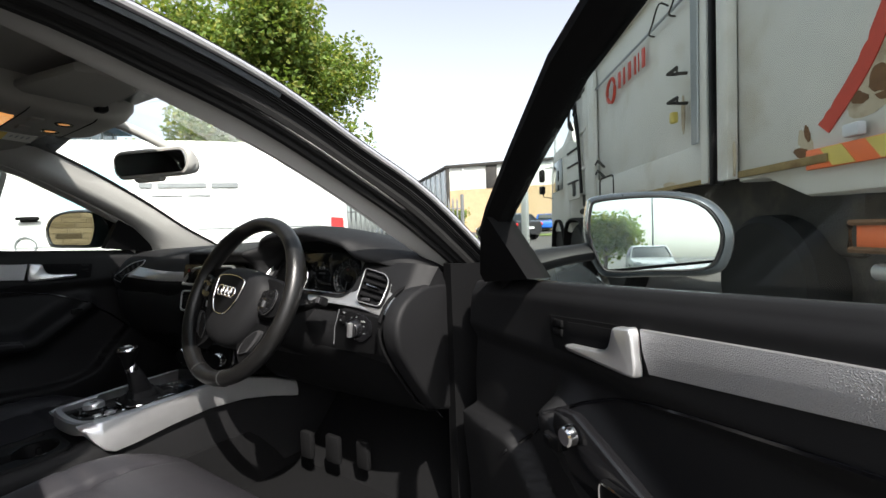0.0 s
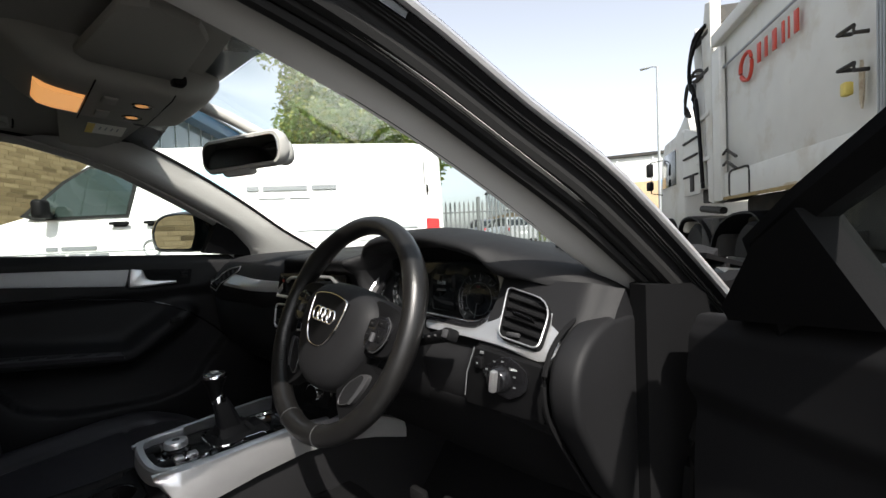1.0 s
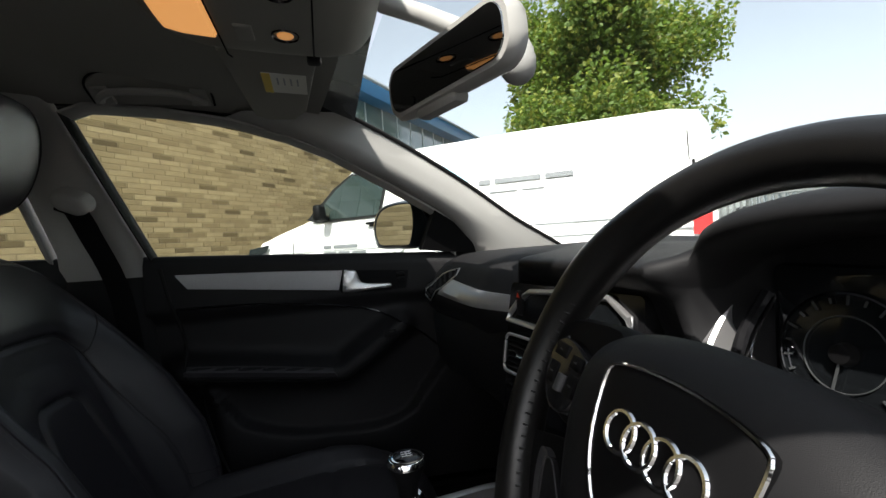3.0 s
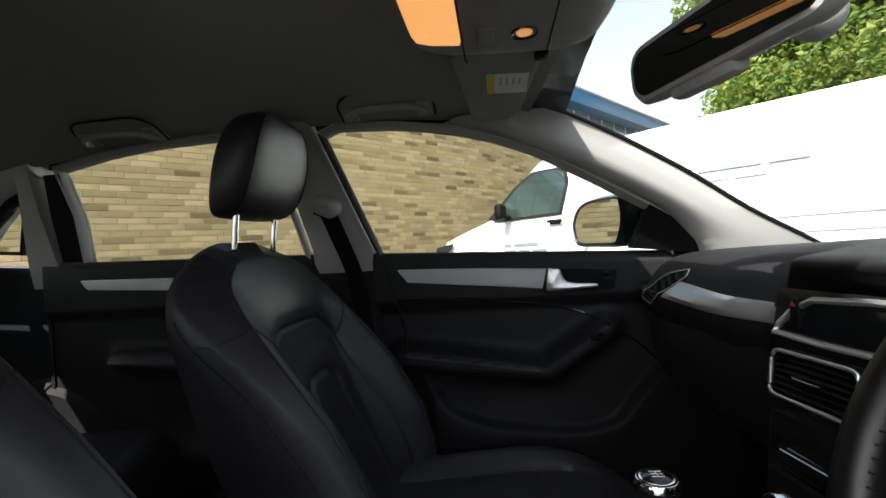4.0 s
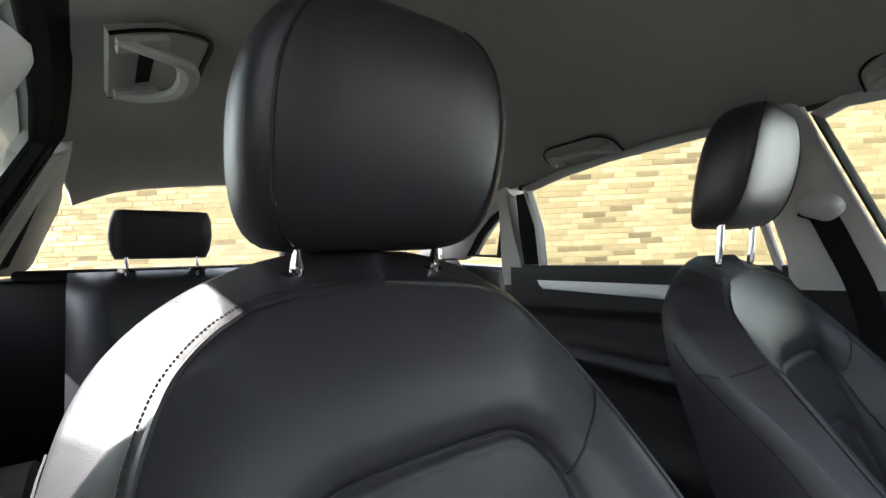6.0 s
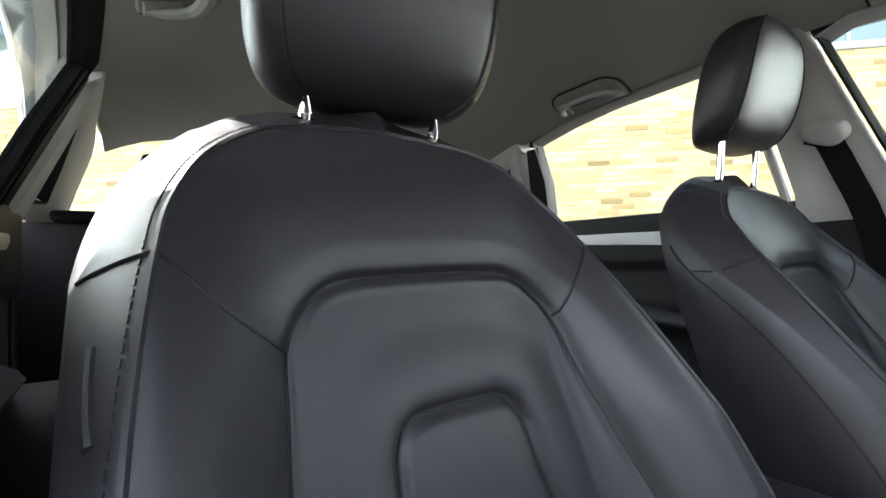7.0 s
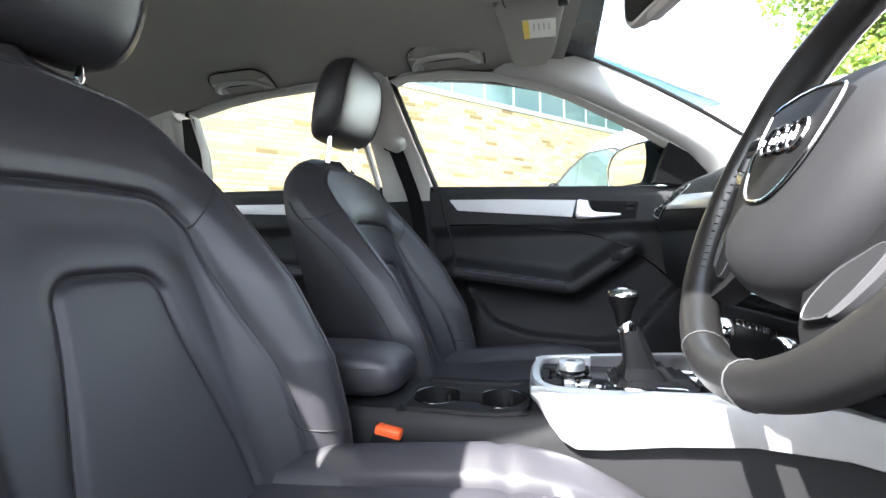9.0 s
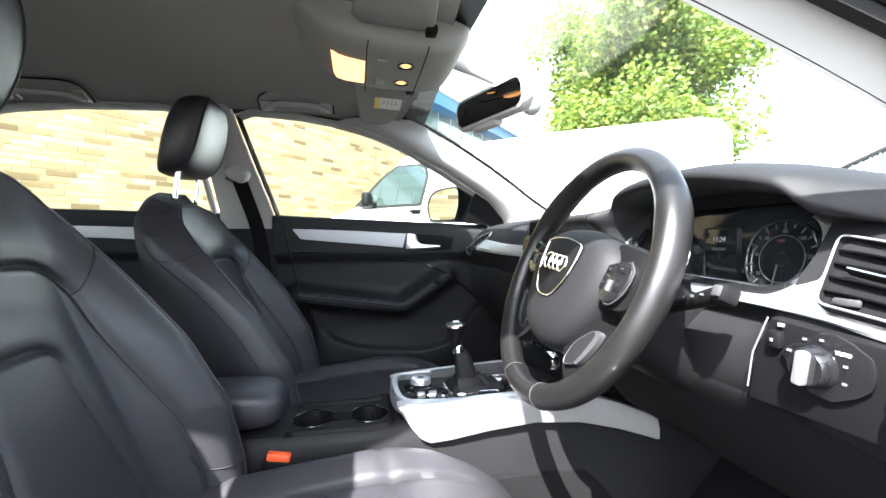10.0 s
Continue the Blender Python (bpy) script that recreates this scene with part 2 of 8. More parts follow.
LEAF = leaves("green_leaves", (0.105, 0.165, 0.03), (0.20, 0.30, 0.04))
LEAF2 = leaves("yellow_green_leaves", (0.20, 0.225, 0.04), (0.36, 0.40, 0.06))
BARK = material("grey_brown_bark", (0.13, 0.10, 0.075), 0.95, vary=0.3, scale=9, grain=0.9, grain_scale=30)
DISCBLUE = material("pale_blue_disc", (0.35, 0.58, 0.68), 0.4, vary=0.05)


# ---- building helpers ----
def finish(bm, name, mat, sharp=38):
    bmesh.ops.remove_doubles(bm, verts=bm.verts, dist=1e-5)
    bmesh.ops.recalc_face_normals(bm, faces=bm.faces)
    me = bpy.data.meshes.new(name)
    bm.to_mesh(me)
    bm.free()
    me.materials.append(mat)
    me.shade_smooth()
    me.set_sharp_from_angle(angle=radians(sharp))
    return me


def part(name, bm, mat, parent=None, label="", sharp=38, m=None):
    """Links a bmesh as one mesh object, under a thing or a part."""
    ob = new(name, finish(bm, name, mat, sharp))
    if parent is not None:
        ob.parent = parent
    if m is not None:
        ob.matrix_basis = m
    if label:
        ob["label"] = label
    return ob


def share(name, ob, parent, m):
    """Another object on the mesh of ob."""
    o = new(name, ob.data)
    o.parent = parent
    o.matrix_basis = m
    return o


def thing(name, label, category, m=None, group="", kind=""):
    e = new(name)
    e.empty_display_size = 0.1
    if m is not None:
        e.matrix_basis = m
    return tagged(e, label, category, group, kind)


def box(cx, cy, cz, sx, sy, sz, bev=0.0, seg=2, m=None, bm=None):
    bm = bm or bmesh.new()
    mat = Matrix.Translation((cx, cy, cz)) @ Matrix.Diagonal((sx, sy, sz, 1))
    got = bmesh.ops.create_cube(bm, size=1, matrix=(m @ mat) if m is not None else mat)
    if bev:
        edges = list({e for v in got["verts"] for e in v.link_edges})
        bmesh.ops.bevel(bm, geom=edges, offset=bev, segments=seg, profile=0.5, affect="EDGES")
    return bm


def loft(rings, ring_closed=True, caps=True, bm=None, loop=False):
    bm = bm or bmesh.new()
    rows = [[bm.verts.new(p) for p in r] for r in rings]
    n = len(rows[0])
    pairs = list(zip(rows, rows[1:])) + ([(rows[-1], rows[0])] if loop else [])
    for a, b in pairs:
        for i in range(n if ring_closed else n - 1):
            j = (i + 1) % n
            bm.faces.new((a[i], a[j], b[j], b[i]))
    if caps and ring_closed and not loop:
        bm.faces.new(rows[0])
        bm.faces.new(rows[-1][::-1])
    return bm


def sheet(rows, thick=0.0, bm=None):
    """An open surface of rows of points, given thickness."""
    bm = loft(rows, ring_closed=False, caps=False, bm=bm)
    if thick:
        bmesh.ops.recalc_face_normals(bm, faces=bm.faces)
        bmesh.ops.solidify(bm, geom=bm.faces[:], thickness=thick)
    return bm


def smooth_path(points, n=8, closed=False):
    """Catmull-Rom points through the given ones."""
    p = [Vector(q) for q in points]
    out = []
    k = len(p)
    for i in range(k if closed else k - 1):
        a, b, c, d = (p[(i + o) % k] if closed else p[min(max(i + o, 0), k - 1)] for o in (-1, 0, 1, 2))
        for j in range(n):
            t = j / n
            out.append(0.5 * ((2 * b) + (c - a) * t + (2 * a - 5 * b + 4 * c - d) * t * t + (3 * b - a - 3 * c + d) * t ** 3))
    if not closed:
        out.append(p[-1])
    return out


def tube(points, r, sides=8, closed=False, caps=True, flat=1.0, bm=None, up=(0, 0, 1)):
    """A swept round bar; r may be a number or one number for each point."""
    pts = [Vector(p) for p in points]
    n = len(pts)
    rings = []
    for i, p in enumerate(pts):
        a = pts[(i - 1) % n] if closed or i > 0 else p
        b = pts[(i + 1) % n] if closed or i < n - 1 else p
        d = (b - a).normalized()
        u = Vector(up)
        if abs(d.dot(u)) > 0.98:
            u = Vector((0, 1, 0)) if abs(d.y) < 0.9 else Vector((1, 0, 0))
        s = d.cross(u).normalized()
        w = s.cross(d)
        rad = r[i] if isinstance(r, (list, tuple)) else r
        rings.append([p + s * math.cos(2 * math.pi * k / sides) * rad + w * math.sin(2 * math.pi * k / sides) * rad * flat for k in range(sides)])
    return loft(rings, caps=caps, loop=closed, bm=bm)


def prism(poly, d, axis="x", at=0.0, bev=0.0, seg=2, bm=None):
    """A polygon of 2D points pushed out by d along an axis: x: (y, z); y: (x, z); z: (x, y)."""
    bm = bm or bmesh.new()
    def pt(q, o):
        return {"x": (at + o, q[0], q[1]), "y": (q[0], at + o, q[1]), "z": (q[0], q[1], at + o)}[axis]
    a = [bm.verts.new(pt(q, 0)) for q in poly]
    b = [bm.verts.new(pt(q, d)) for q in poly]
    n = len(poly)
    faces = [bm.faces.new(a), bm.faces.new(b[::-1])]
    for i in range(n):
        faces.append(bm.faces.new((a[i], b[i], b[(i + 1) % n], a[(i + 1) % n])))
    if bev:
        bmesh.ops.recalc_face_normals(bm, faces=faces)
        edges = [e for e in {e for f in faces[:2] for e in f.edges}]
        bmesh.ops.bevel(bm, geom=edges, offset=bev, segments=seg, profile=0.5, affect="EDGES")
    return bm


def lathe(profile, n=32, m=None, bm=None):
    """Points (radius, height) turned about z."""
    rings = []
    for r, h in profile:
        rings.append([(m or Matrix()) @ Vector((r * math.cos(2 * math.pi * k / n), r * math.sin(2 * math.pi * k / n), h)) for k in range(n)])
    return loft(rings, bm=bm)


def rounded(w, h, r, n=5):
    """A rounded rectangle as 2D points."""
    out = []
    for cx, cy, a0 in ((w / 2 - r, h / 2 - r, 0), (-w / 2 + r, h / 2 - r, 90), (-w / 2 + r, -h / 2 + r, 180), (w / 2 - r, -h / 2 + r, 270)):
        for k in range(n + 1):
            a = radians(a0 + 90 * k / n)
            out.append((cx + r * math.cos(a), cy + r * math.sin(a)))
    return out


def step(a, b, x):
    t = min(max((x - a) / (b - a), 0.0), 1.0)
    return t * t * (3 - 2 * t)


def lerp_table(table, x):
    """Piecewise straight look-up in rows of (x, value)."""
    if x <= table[0][0]:
        return table[0][1]
    for (a, p), (b, q) in zip(table, table[1:]):
        if x <= b:
            t = (x - a) / (b - a)
            return p + (q - p) * t
    return table[-1][1]


def smooth_table(table, x):
    """Smooth look-up in rows of (x, value)."""
    xs = [a for a, b in table]
    if x <= xs[0] or x >= xs[-1]:
        return lerp_table(table, x)
    i = max(k for k in range(len(xs) - 1) if xs[k] <= x)
    def slope(k):
        if k == 0 or k == len(xs) - 1:
            return 0.0
        l, r = ((table[k][1] - table[k - 1][1]) / (xs[k] - xs[k - 1]), (table[k + 1][1] - table[k][1]) / (xs[k + 1] - xs[k]))
        return 0.0 if l * r <= 0 else 2 * l * r / (l + r)
    h = xs[i + 1] - xs[i]
    t = (x - xs[i]) / h
    a, b = table[i][1], table[i + 1][1]
    return a * (2 * t ** 3 - 3 * t * t + 1) + h * slope(i) * (t ** 3 - 2 * t * t + t) + b * (3 * t * t - 2 * t ** 3) + h * slope(i + 1) * (t ** 3 - t * t)


def heading(deg):
    """Level direction, degrees to the left of the car's nose."""
    a = radians(deg)
    return Vector((-math.sin(a), math.cos(a), 0))


# ---- the yard ----
def ground_z(x, y):
    """Height of the yard: level round the car, a slow rise towards the far building."""
    d = -0.42 * x + 0.906 * y
    return 0.022 * max(0.0, d - 9.0) if d < 60 else 0.022 * 51


rows = []
lines = [-600, -200, -80, -40, -20, -10, -5, 0, 5, 9, 12, 16, 20, 26, 32, 40, 50, 60, 80, 120, 250, 700]
for y in lines:
    rows.append([Vector((x, y, ground_z(x, y))) for x in lines])
tagged(part("ground", sheet(rows, 0.0), ASPHALT, None, sharp=80), "worn grey asphalt yard with pale patches", "ground", kind="structure")
gm = Matrix.Translation((-12.5, 26.0, 0.0)) @ Matrix.Rotation(radians(25), 4, "Z")
rows = []
for j in range(9):
    rows.append([gm @ Vector((-10 + 24 * i / 12, -1.6 + 3.2 * j / 8, 0)) for i in range(13)])
rows = [[Vector((p.x, p.y, ground_z(p.x, p.y) + 0.03)) for p in r] for r in rows]
tagged(part("grass_verge", sheet(rows, 0.02), GRASS, None, sharp=80), "strip of mown green grass beside the far road", "grass", kind="stuff")

# brick wall of the nearby workshop; local x runs along the wall, y out of it towards the yard
WALL_N = heading(140)
WALL_AT = Vector((0.53, 0.5, 0)) + WALL_N * 6.1
WALL_M = Matrix.Translation(WALL_AT) @ Matrix(((heading(230).x, -WALL_N.x, 0, 0), (heading(230).y, -WALL_N.y, 0, 0), (0, 0, 1, 0), (0, 0, 0, 1)))
WALL_FROM, WALL_TO, WALL_H = -17.2, 8.0, 3.45
shop = tagged(new("wall_workshop"), "buff brick workshop wall with a glazed band and blue fascia", "wall", kind="structure")
shop.matrix_basis = WALL_M
part("backing", box((WALL_FROM + WALL_TO) / 2, -0.1465, WALL_H / 2, WALL_TO - WALL_FROM, 0.30, WALL_H, 0), MORTAR, shop, "recessed sandy mortar")
part("glazing", box((WALL_FROM + WALL_TO) / 2, -0.20, WALL_H + 0.62, WALL_TO - WALL_FROM, 0.10, 1.24, 0), CLADDARK, shop, "blue grey glazed band")
part("glazing_sill", box((WALL_FROM + WALL_TO) / 2, -0.04, WALL_H + 0.05, WALL_TO - WALL_FROM, 0.16, 0.10, 0.01), STEELGREY, shop, "grey steel sill")
part("fascia", box((WALL_FROM + WALL_TO) / 2, 0.02, WALL_H + 1.42, WALL_TO - WALL_FROM + 0.3, 0.5, 0.36, 0.02), BLUEFASCIA, shop, "blue painted roof fascia")
part("fascia_lip", box((WALL_FROM + WALL_TO) / 2, 0.05, WALL_H + 1.62, WALL_TO - WALL_FROM + 0.36, 0.6, 0.05, 0.01), MULLION, shop)
part("roof_slab", box((WALL_FROM + WALL_TO) / 2, -4.2, WALL_H + 1.5, WALL_TO - WALL_FROM, 8.0, 0.2, 0), CLADWHITE, shop)
part("end_wall", box(WALL_FROM + 0.1, -4.2, (WALL_H + 1.4) / 2, 0.2, 8.0, WALL_H + 1.4, 0), ORANGEBRICK, shop)
bar = part("mullion", box(0, 0, 0, 0.04, 0.025, 1.14, 0.004), FRAMEGREY, shop, m=Matrix.Translation((WALL_FROM + 0.3, -0.142, WALL_H + 0.67)))
k = 1
while WALL_FROM + 0.3 + 0.80 * k < WALL_TO:
    share("mullion", bar, shop, Matrix.Translation((WALL_FROM + 0.3 + 0.80 * k, -0.142, WALL_H + 0.67)))
    k += 1


# ---- parked van: local x across (yard side is -x), y towards its nose, z up, origin under the nose ----
def van_wheel(parent, x, y, r, sx):
    t = part("tyre", lathe([(r * 0.62, -0.11), (r * 0.92, -0.12), (r, -0.09), (r, 0.09), (r * 0.92, 0.12), (r * 0.62, 0.11)], 36), RUBBER, parent, m=Matrix.Translation((x, y, r)) @ Matrix.Rotation(sx * math.pi / 2, 4, "Y"))
    part("rim", lathe([(0.03, 0.08), (r * 0.3, 0.10), (r * 0.55, 0.075), (r * 0.63, 0.11), (r * 0.63, -0.1), (0.03, -0.1)], 36), CARSILVER, t)


def bars(parent, name, rows, mat, place, h):
    """Plain bars of the size of writing that is not spelled out; rows of (start, length, height above)."""
    for a, w, z in rows:
        part(name, box(0, 0, 0, 0.003, w, h, 0), mat, parent, m=place(a + w / 2, z))


van = thing("van", "white panel van with a pale blue disc and grey lettering bars", "van")
VH = 1.97
def van_section(y, hw, z0, zs, zt, tum):
    """Half outline points of the van at y: sill, waist, shoulder, roof edge, roof."""
    return [Vector((s * x, y, z)) for s, seq in ((-1, 1), (1, -1)) for x, z in [(hw - 0.05, z0), (hw, z0 + 0.12), (hw, (z0 + zs) / 2), (hw - 0.005, zs), (hw - tum * 0.6, zs + (zt - zs) * 0.55), (hw - tum, zt - 0.09), (hw - tum - 0.05, zt - 0.02), (hw - tum - 0.16, zt)][::seq]]


secs = [(-0.00, 0.62, 0.36, 0.62, 0.80, 0.04), (-0.06, 0.78, 0.30, 0.70, 0.92, 0.04), (-0.20, 0.90, 0.26, 0.94, 1.10, 0.06), (-0.55, 0.945, 0.25, 1.06, 1.20, 0.07), (-0.95, 0.95, 0.25, 1.10, 1.31, 0.08),
        (-1.02, 0.95, 0.25, 1.10, 1.36, 0.10), (-1.35, 0.95, 0.25, 1.08, 1.70, 0.15), (-1.60, 0.95, 0.25, 1.07, 1.88, 0.16), (-1.80, 0.95, 0.25, 1.06, 1.92, 0.16), (-2.1, 0.95, 0.25, 1.06, 1.95, 0.15),
        (-3.4, 0.95, 0.25, 1.06, VH, 0.14), (-4.6, 0.945, 0.25, 1.06, VH - 0.01, 0.14), (-4.80, 0.93, 0.28, 1.06, VH - 0.04, 0.16), (-4.88, 0.88, 0.32, 1.06, VH - 0.14, 0.18)]
part("van_body", loft([van_section(*s) for s in secs]), WHITEVAN, van, "glossy white van bodywork", sharp=32)
def van_side_x(z, y=-2.0):
    return 0.95 - 0.155 * max(0.0, (z - 1.06) / 0.86) ** 1.1
def van_patch(name, outline, mat, out, thick=0.012, parent=None, label=""):
    bm = bmesh.new()
    a = [bm.verts.new((-(van_side_x(z) + out), y, z)) for y, z in outline]
    b = [bm.verts.new((-(van_side_x(z) + out - thick), y, z)) for y, z in outline]
    bm.faces.new(a)
    bm.faces.new(b[::-1])
    for i in range(len(a)):
        bm.faces.new((a[i], a[(i + 1) % len(a)], b[(i + 1) % len(a)], b[i]))
    return part(name, bm, mat, parent or van, label)
van_patch("cab_window", [(-1.07, 1.315), (-1.16, 1.285), (-1.90, 1.295), (-1.955, 1.60), (-1.93, 1.69), (-1.84, 1.735), (-1.56, 1.735), (-1.36, 1.60)], CABGLASS, 0.010, label="dark reflecting cab side window")
van_patch("window_seal", [(-0.99, 1.30), (-1.13, 1.262), (-1.92, 1.27), (-1.985, 1.60), (-1.955, 1.71), (-1.85, 1.76), (-1.55, 1.76), (-1.33, 1.62)], RUBBER, 0.004)
for y, z0, z1 in ((-0.80, 0.40, 1.08), (-2.02, 0.32, 1.80), (-3.42, 0.32, 1.80), (-4.70, 0.45, 1.75)):
    van_patch("panel_gap", [(y, z0), (y - 0.008, z0), (y - 0.008, z1), (y, z1)], RUBBER, 0.003)
van_patch("swage_line", [(-0.5, 0.955), (-4.7, 0.975), (-4.7, 0.967), (-0.5, 0.947)], GREYPRINT, 0.003)
van_patch("slide_rail", [(-3.45, 1.085), (-4.62, 1.085), (-4.62, 1.075), (-3.45, 1.075)], GREYPRINT, 0.004)
for y in (-1.86, -2.16):
    h = part("door_handle", box(-0.965, y, 1.21, 0.03, 0.17, 0.028, 0.01), HARD, van, "black door handle")
    part("handle_cup", box(-0.945, y, 1.203, 0.012, 0.12, 0.05, 0.004), HARD, h)
part("mirror_arm", box(-1.0, -1.27, 1.30, 0.14, 0.05, 0.05, 0.015), HARD, van)
part("mirror_housing", box(-1.05, -1.27, 1.355, 0.13, 0.10, 0.17, 0.035, 3), HARD, van, "black van door mirror")
van_patch("tail_lamp", [(-4.83, 0.90), (-4.70, 0.92), (-4.705, 1.16), (-4.833, 1.15)], TAILRED, 0.008, label="red tail lamp")
van_patch("head_lamp", [(-0.12, 0.88), (-0.42, 0.98), (-0.47, 1.06), (-0.18, 1.02)], DARKGLASS, 0.012, label="dark front lamp")
van_patch("wing_badge", [(-0.72, 0.935), (-0.84, 0.945), (-0.84, 0.925), (-0.72, 0.918)], CHROME, 0.008)
van_patch("number_panel_edge", [(-4.72, 1.42), (-4.74, 1.42), (-4.74, 1.50), (-4.72, 1.50)], HARD, 0.008)
disc = [(-2.62 + 0.27 * math.cos(2 * math.pi * q / 40), 1.44 + 0.27 * math.sin(2 * math.pi * q / 40)) for q in range(40)]
van_patch("blue_disc", disc, DISCBLUE, 0.012, 0.012, label="pale blue round panel mark")
for (a, w, z, h), mat in (((-2.52, 0.035, 1.42, 0.12), WHITEPRINT), ((-2.62, 0.035, 1.42, 0.12), WHITEPRINT), ((-2.72, 0.035, 1.42, 0.12), WHITEPRINT)):
    van_patch("disc_mark", [(a, z - h / 2), (a - w, z - h / 2), (a - w, z + h / 2), (a, z + h / 2)], mat, 0.016, 0.012)
x0 = -2.98
for w in (0.11, 0.42, 0.24):
    van_patch("letter_bar", [(x0, 1.478), (x0 - w, 1.478), (x0 - w, 1.523), (x0, 1.523)], VANPRINT, 0.014, 0.012)
    x0 -= w + 0.04
x0 = -3.08
for w in (0.26, 0.2):
    van_patch("letter_bar", [(x0, 1.40), (x0 - w, 1.40), (x0 - w, 1.435), (x0, 1.435)], CARSILVER, 0.014, 0.012)
    x0 -= w + 0.04
x0 = -1.22
for w in (0.10, 0.30):
    van_patch("letter_bar", [(x0, 0.975), (x0 - w, 0.975), (x0 - w, 1.012), (x0, 1.012)], VANPRINT, 0.006, 0.008)
    x0 -= w + 0.03
x0 = -1.22
for w in (0.16, 0.14, 0.17):
    van_patch("letter_bar", [(x0, 0.895), (x0 - w, 0.895), (x0 - w, 0.942), (x0, 0.942)], VANPRINT, 0.006, 0.008)
    x0 -= w + 0.03
part("round_badge", tube([(-0.957, -2.13 + 0.075 * math.cos(2 * math.pi * q / 28), 0.975 + 0.075 * math.sin(2 * math.pi * q / 28)) for q in range(28)], 0.007, 6, closed=True), GREYPRINT, van)
part("windscreen", sheet([[Vector((s * 0.80, -1.03 + 0.03 * s * s, 1.24)) for s in (-1, -0.5, 0, 0.5, 1)], [Vector((s * 0.70, -1.62, 1.79)) for s in (-1, -0.5, 0, 0.5, 1)]], 0.01), DARKGLASS, van)
part("front_grille", box(0, -0.03, 0.66, 1.0, 0.04, 0.16, 0.01), HARD, van)
for sx in (-1, 1):
    for y in (-0.95, -3.95):
        van_wheel(van, sx * 0.84, y, 0.335, sx)
        part("wheel_arch", tube([(sx * 0.952, y + 0.41 * math.cos(math.pi * q / 12), 0.335 + 0.41 * math.sin(math.pi * q / 12)) for q in range(13)], 0.035, 6), RUBBER, van)
part("van_underside", box(0, -2.4, 0.27, 1.7, 4.4, 0.1, 0.02), CHASSIS, van)
VAN_DIR = 142  # heading of the nose
vd = heading(VAN_DIR)
van_handle = Vector((-3.95, 1.20, 0))
van.matrix_basis = Matrix.Translation(van_handle + vd * 1.86) @ Matrix.Rotation(radians(VAN_DIR), 4, "Z") @ Matrix.Translation((0.955, 0, 0))


# ---- refuse lorry: local y towards its cab, yard side at local x = 0, body to +x ----
lorry = thing("refuse_lorry", "dirty white refuse lorry with rust and orange marker boards", "lorry")
lorry.matrix_basis = Matrix.Translation((0.0, 6.30, 0.0)) @ Matrix.Rotation(radians(32), 4, "Z")
BZ0, BZ1 = 1.28, 3.40
part("body_box", box(1.22, -1.05, (BZ0 + BZ1) / 2 + 0.05, 2.36, 3.1, BZ1 - BZ0 - 0.1, 0.05, 2), TRUCKWHITE, lorry, "dirty white compactor body")
part("lower_skirt", prism([(0.50, 1.62), (0.50, 1.33), (0.40, 1.29), (-2.55, 1.29), (-2.6, 1.62)], 0.05, "x", -0.012, 0.008), TRUCKWHITE, lorry)
part("yellow_edge", box(-0.016, -1.05, 1.30, 0.03, 3.1, 0.04, 0.006), RUST, lorry, "rusty yellow bottom rail")
part("top_rail", box(0.0, -1.05, BZ1 - 0.02, 0.10, 3.1, 0.16, 0.02), TRUCKWHITE, lorry)
part("inset_line", box(-0.006, -1.3, 2.95, 0.02, 3.3, 0.025, 0.004), GREYPRINT, lorry)
for y in (0.42, -2.45, -2.72):
    part("post", box(-0.015, y, 2.25, 0.08, 0.14, 1.95, 0.015), TRUCKWHITE, lorry)
part("dark_gap", box(-0.015, -2.59, 2.25, 0.09, 0.05, 2.0, 0.008), HARD, lorry, "dark grimy gap between body and tailgate")
for k in range(4):
    part("pipe", tube([(-0.05 - 0.004 * k, -2.22 - 0.045 * k, 1.62), (-0.05, -2.22 - 0.045 * k, 3.05), (-0.02, -2.20 - 0.045 * k, 3.3)], 0.014, 8), STEELGREY, lorry)
for z in (2.02, 2.28):
    part("hook_bracket", tube([(0.0, -1.78, z + 0.05), (-0.09, -1.78, z + 0.05), (-0.09, -1.98, z + 0.05), (-0.09, -1.98, z), (0.0, -1.98, z)], 0.016, 6), CHASSIS, lorry)
part("beacon_lamp", box(-0.05, -1.80, 1.93, 0.06, 0.07, 0.10, 0.015), MARKERY, lorry)
hatch = part("hatch", tube([(-0.012, y + 0.12, z + 1.46) for y, z in rounded(0.30, 0.34, 0.06, 3)], 0.014, 6, closed=True), CHASSIS, lorry, "small access hatch with a dark rim")
for z in (1.72, 1.86):
    part("latch_arm", tube([(-0.02, 0.36, z), (-0.07, 0.22, z + 0.02), (-0.05, 0.10, z - 0.1)], 0.016, 6), CHASSIS, lorry)
# plain red ring and bars where the operator's mark is painted
part("mark_ring", tube([(-0.006, -0.02 + 0.10 * math.cos(2 * math.pi * q / 28), 2.72 + 0.15 * math.sin(2 * math.pi * q / 28)) for q in range(28)], 0.02, 6, closed=True), REDPRINT, lorry)
for k, (w, h) in enumerate(((0.14, 0.2), (0.10, 0.2), (0.15, 0.2), (0.09, 0.2), (0.035, 0.2), (0.14, 0.2))):
    y0 = (-0.22, -0.40, -0.55, -0.75, -0.88, -0.96)[k]
    part("mark_bar", box(-0.004, y0 - w / 2, 2.76, 0.012, w * 0.55, h, 0.003), REDPRINT, lorry)
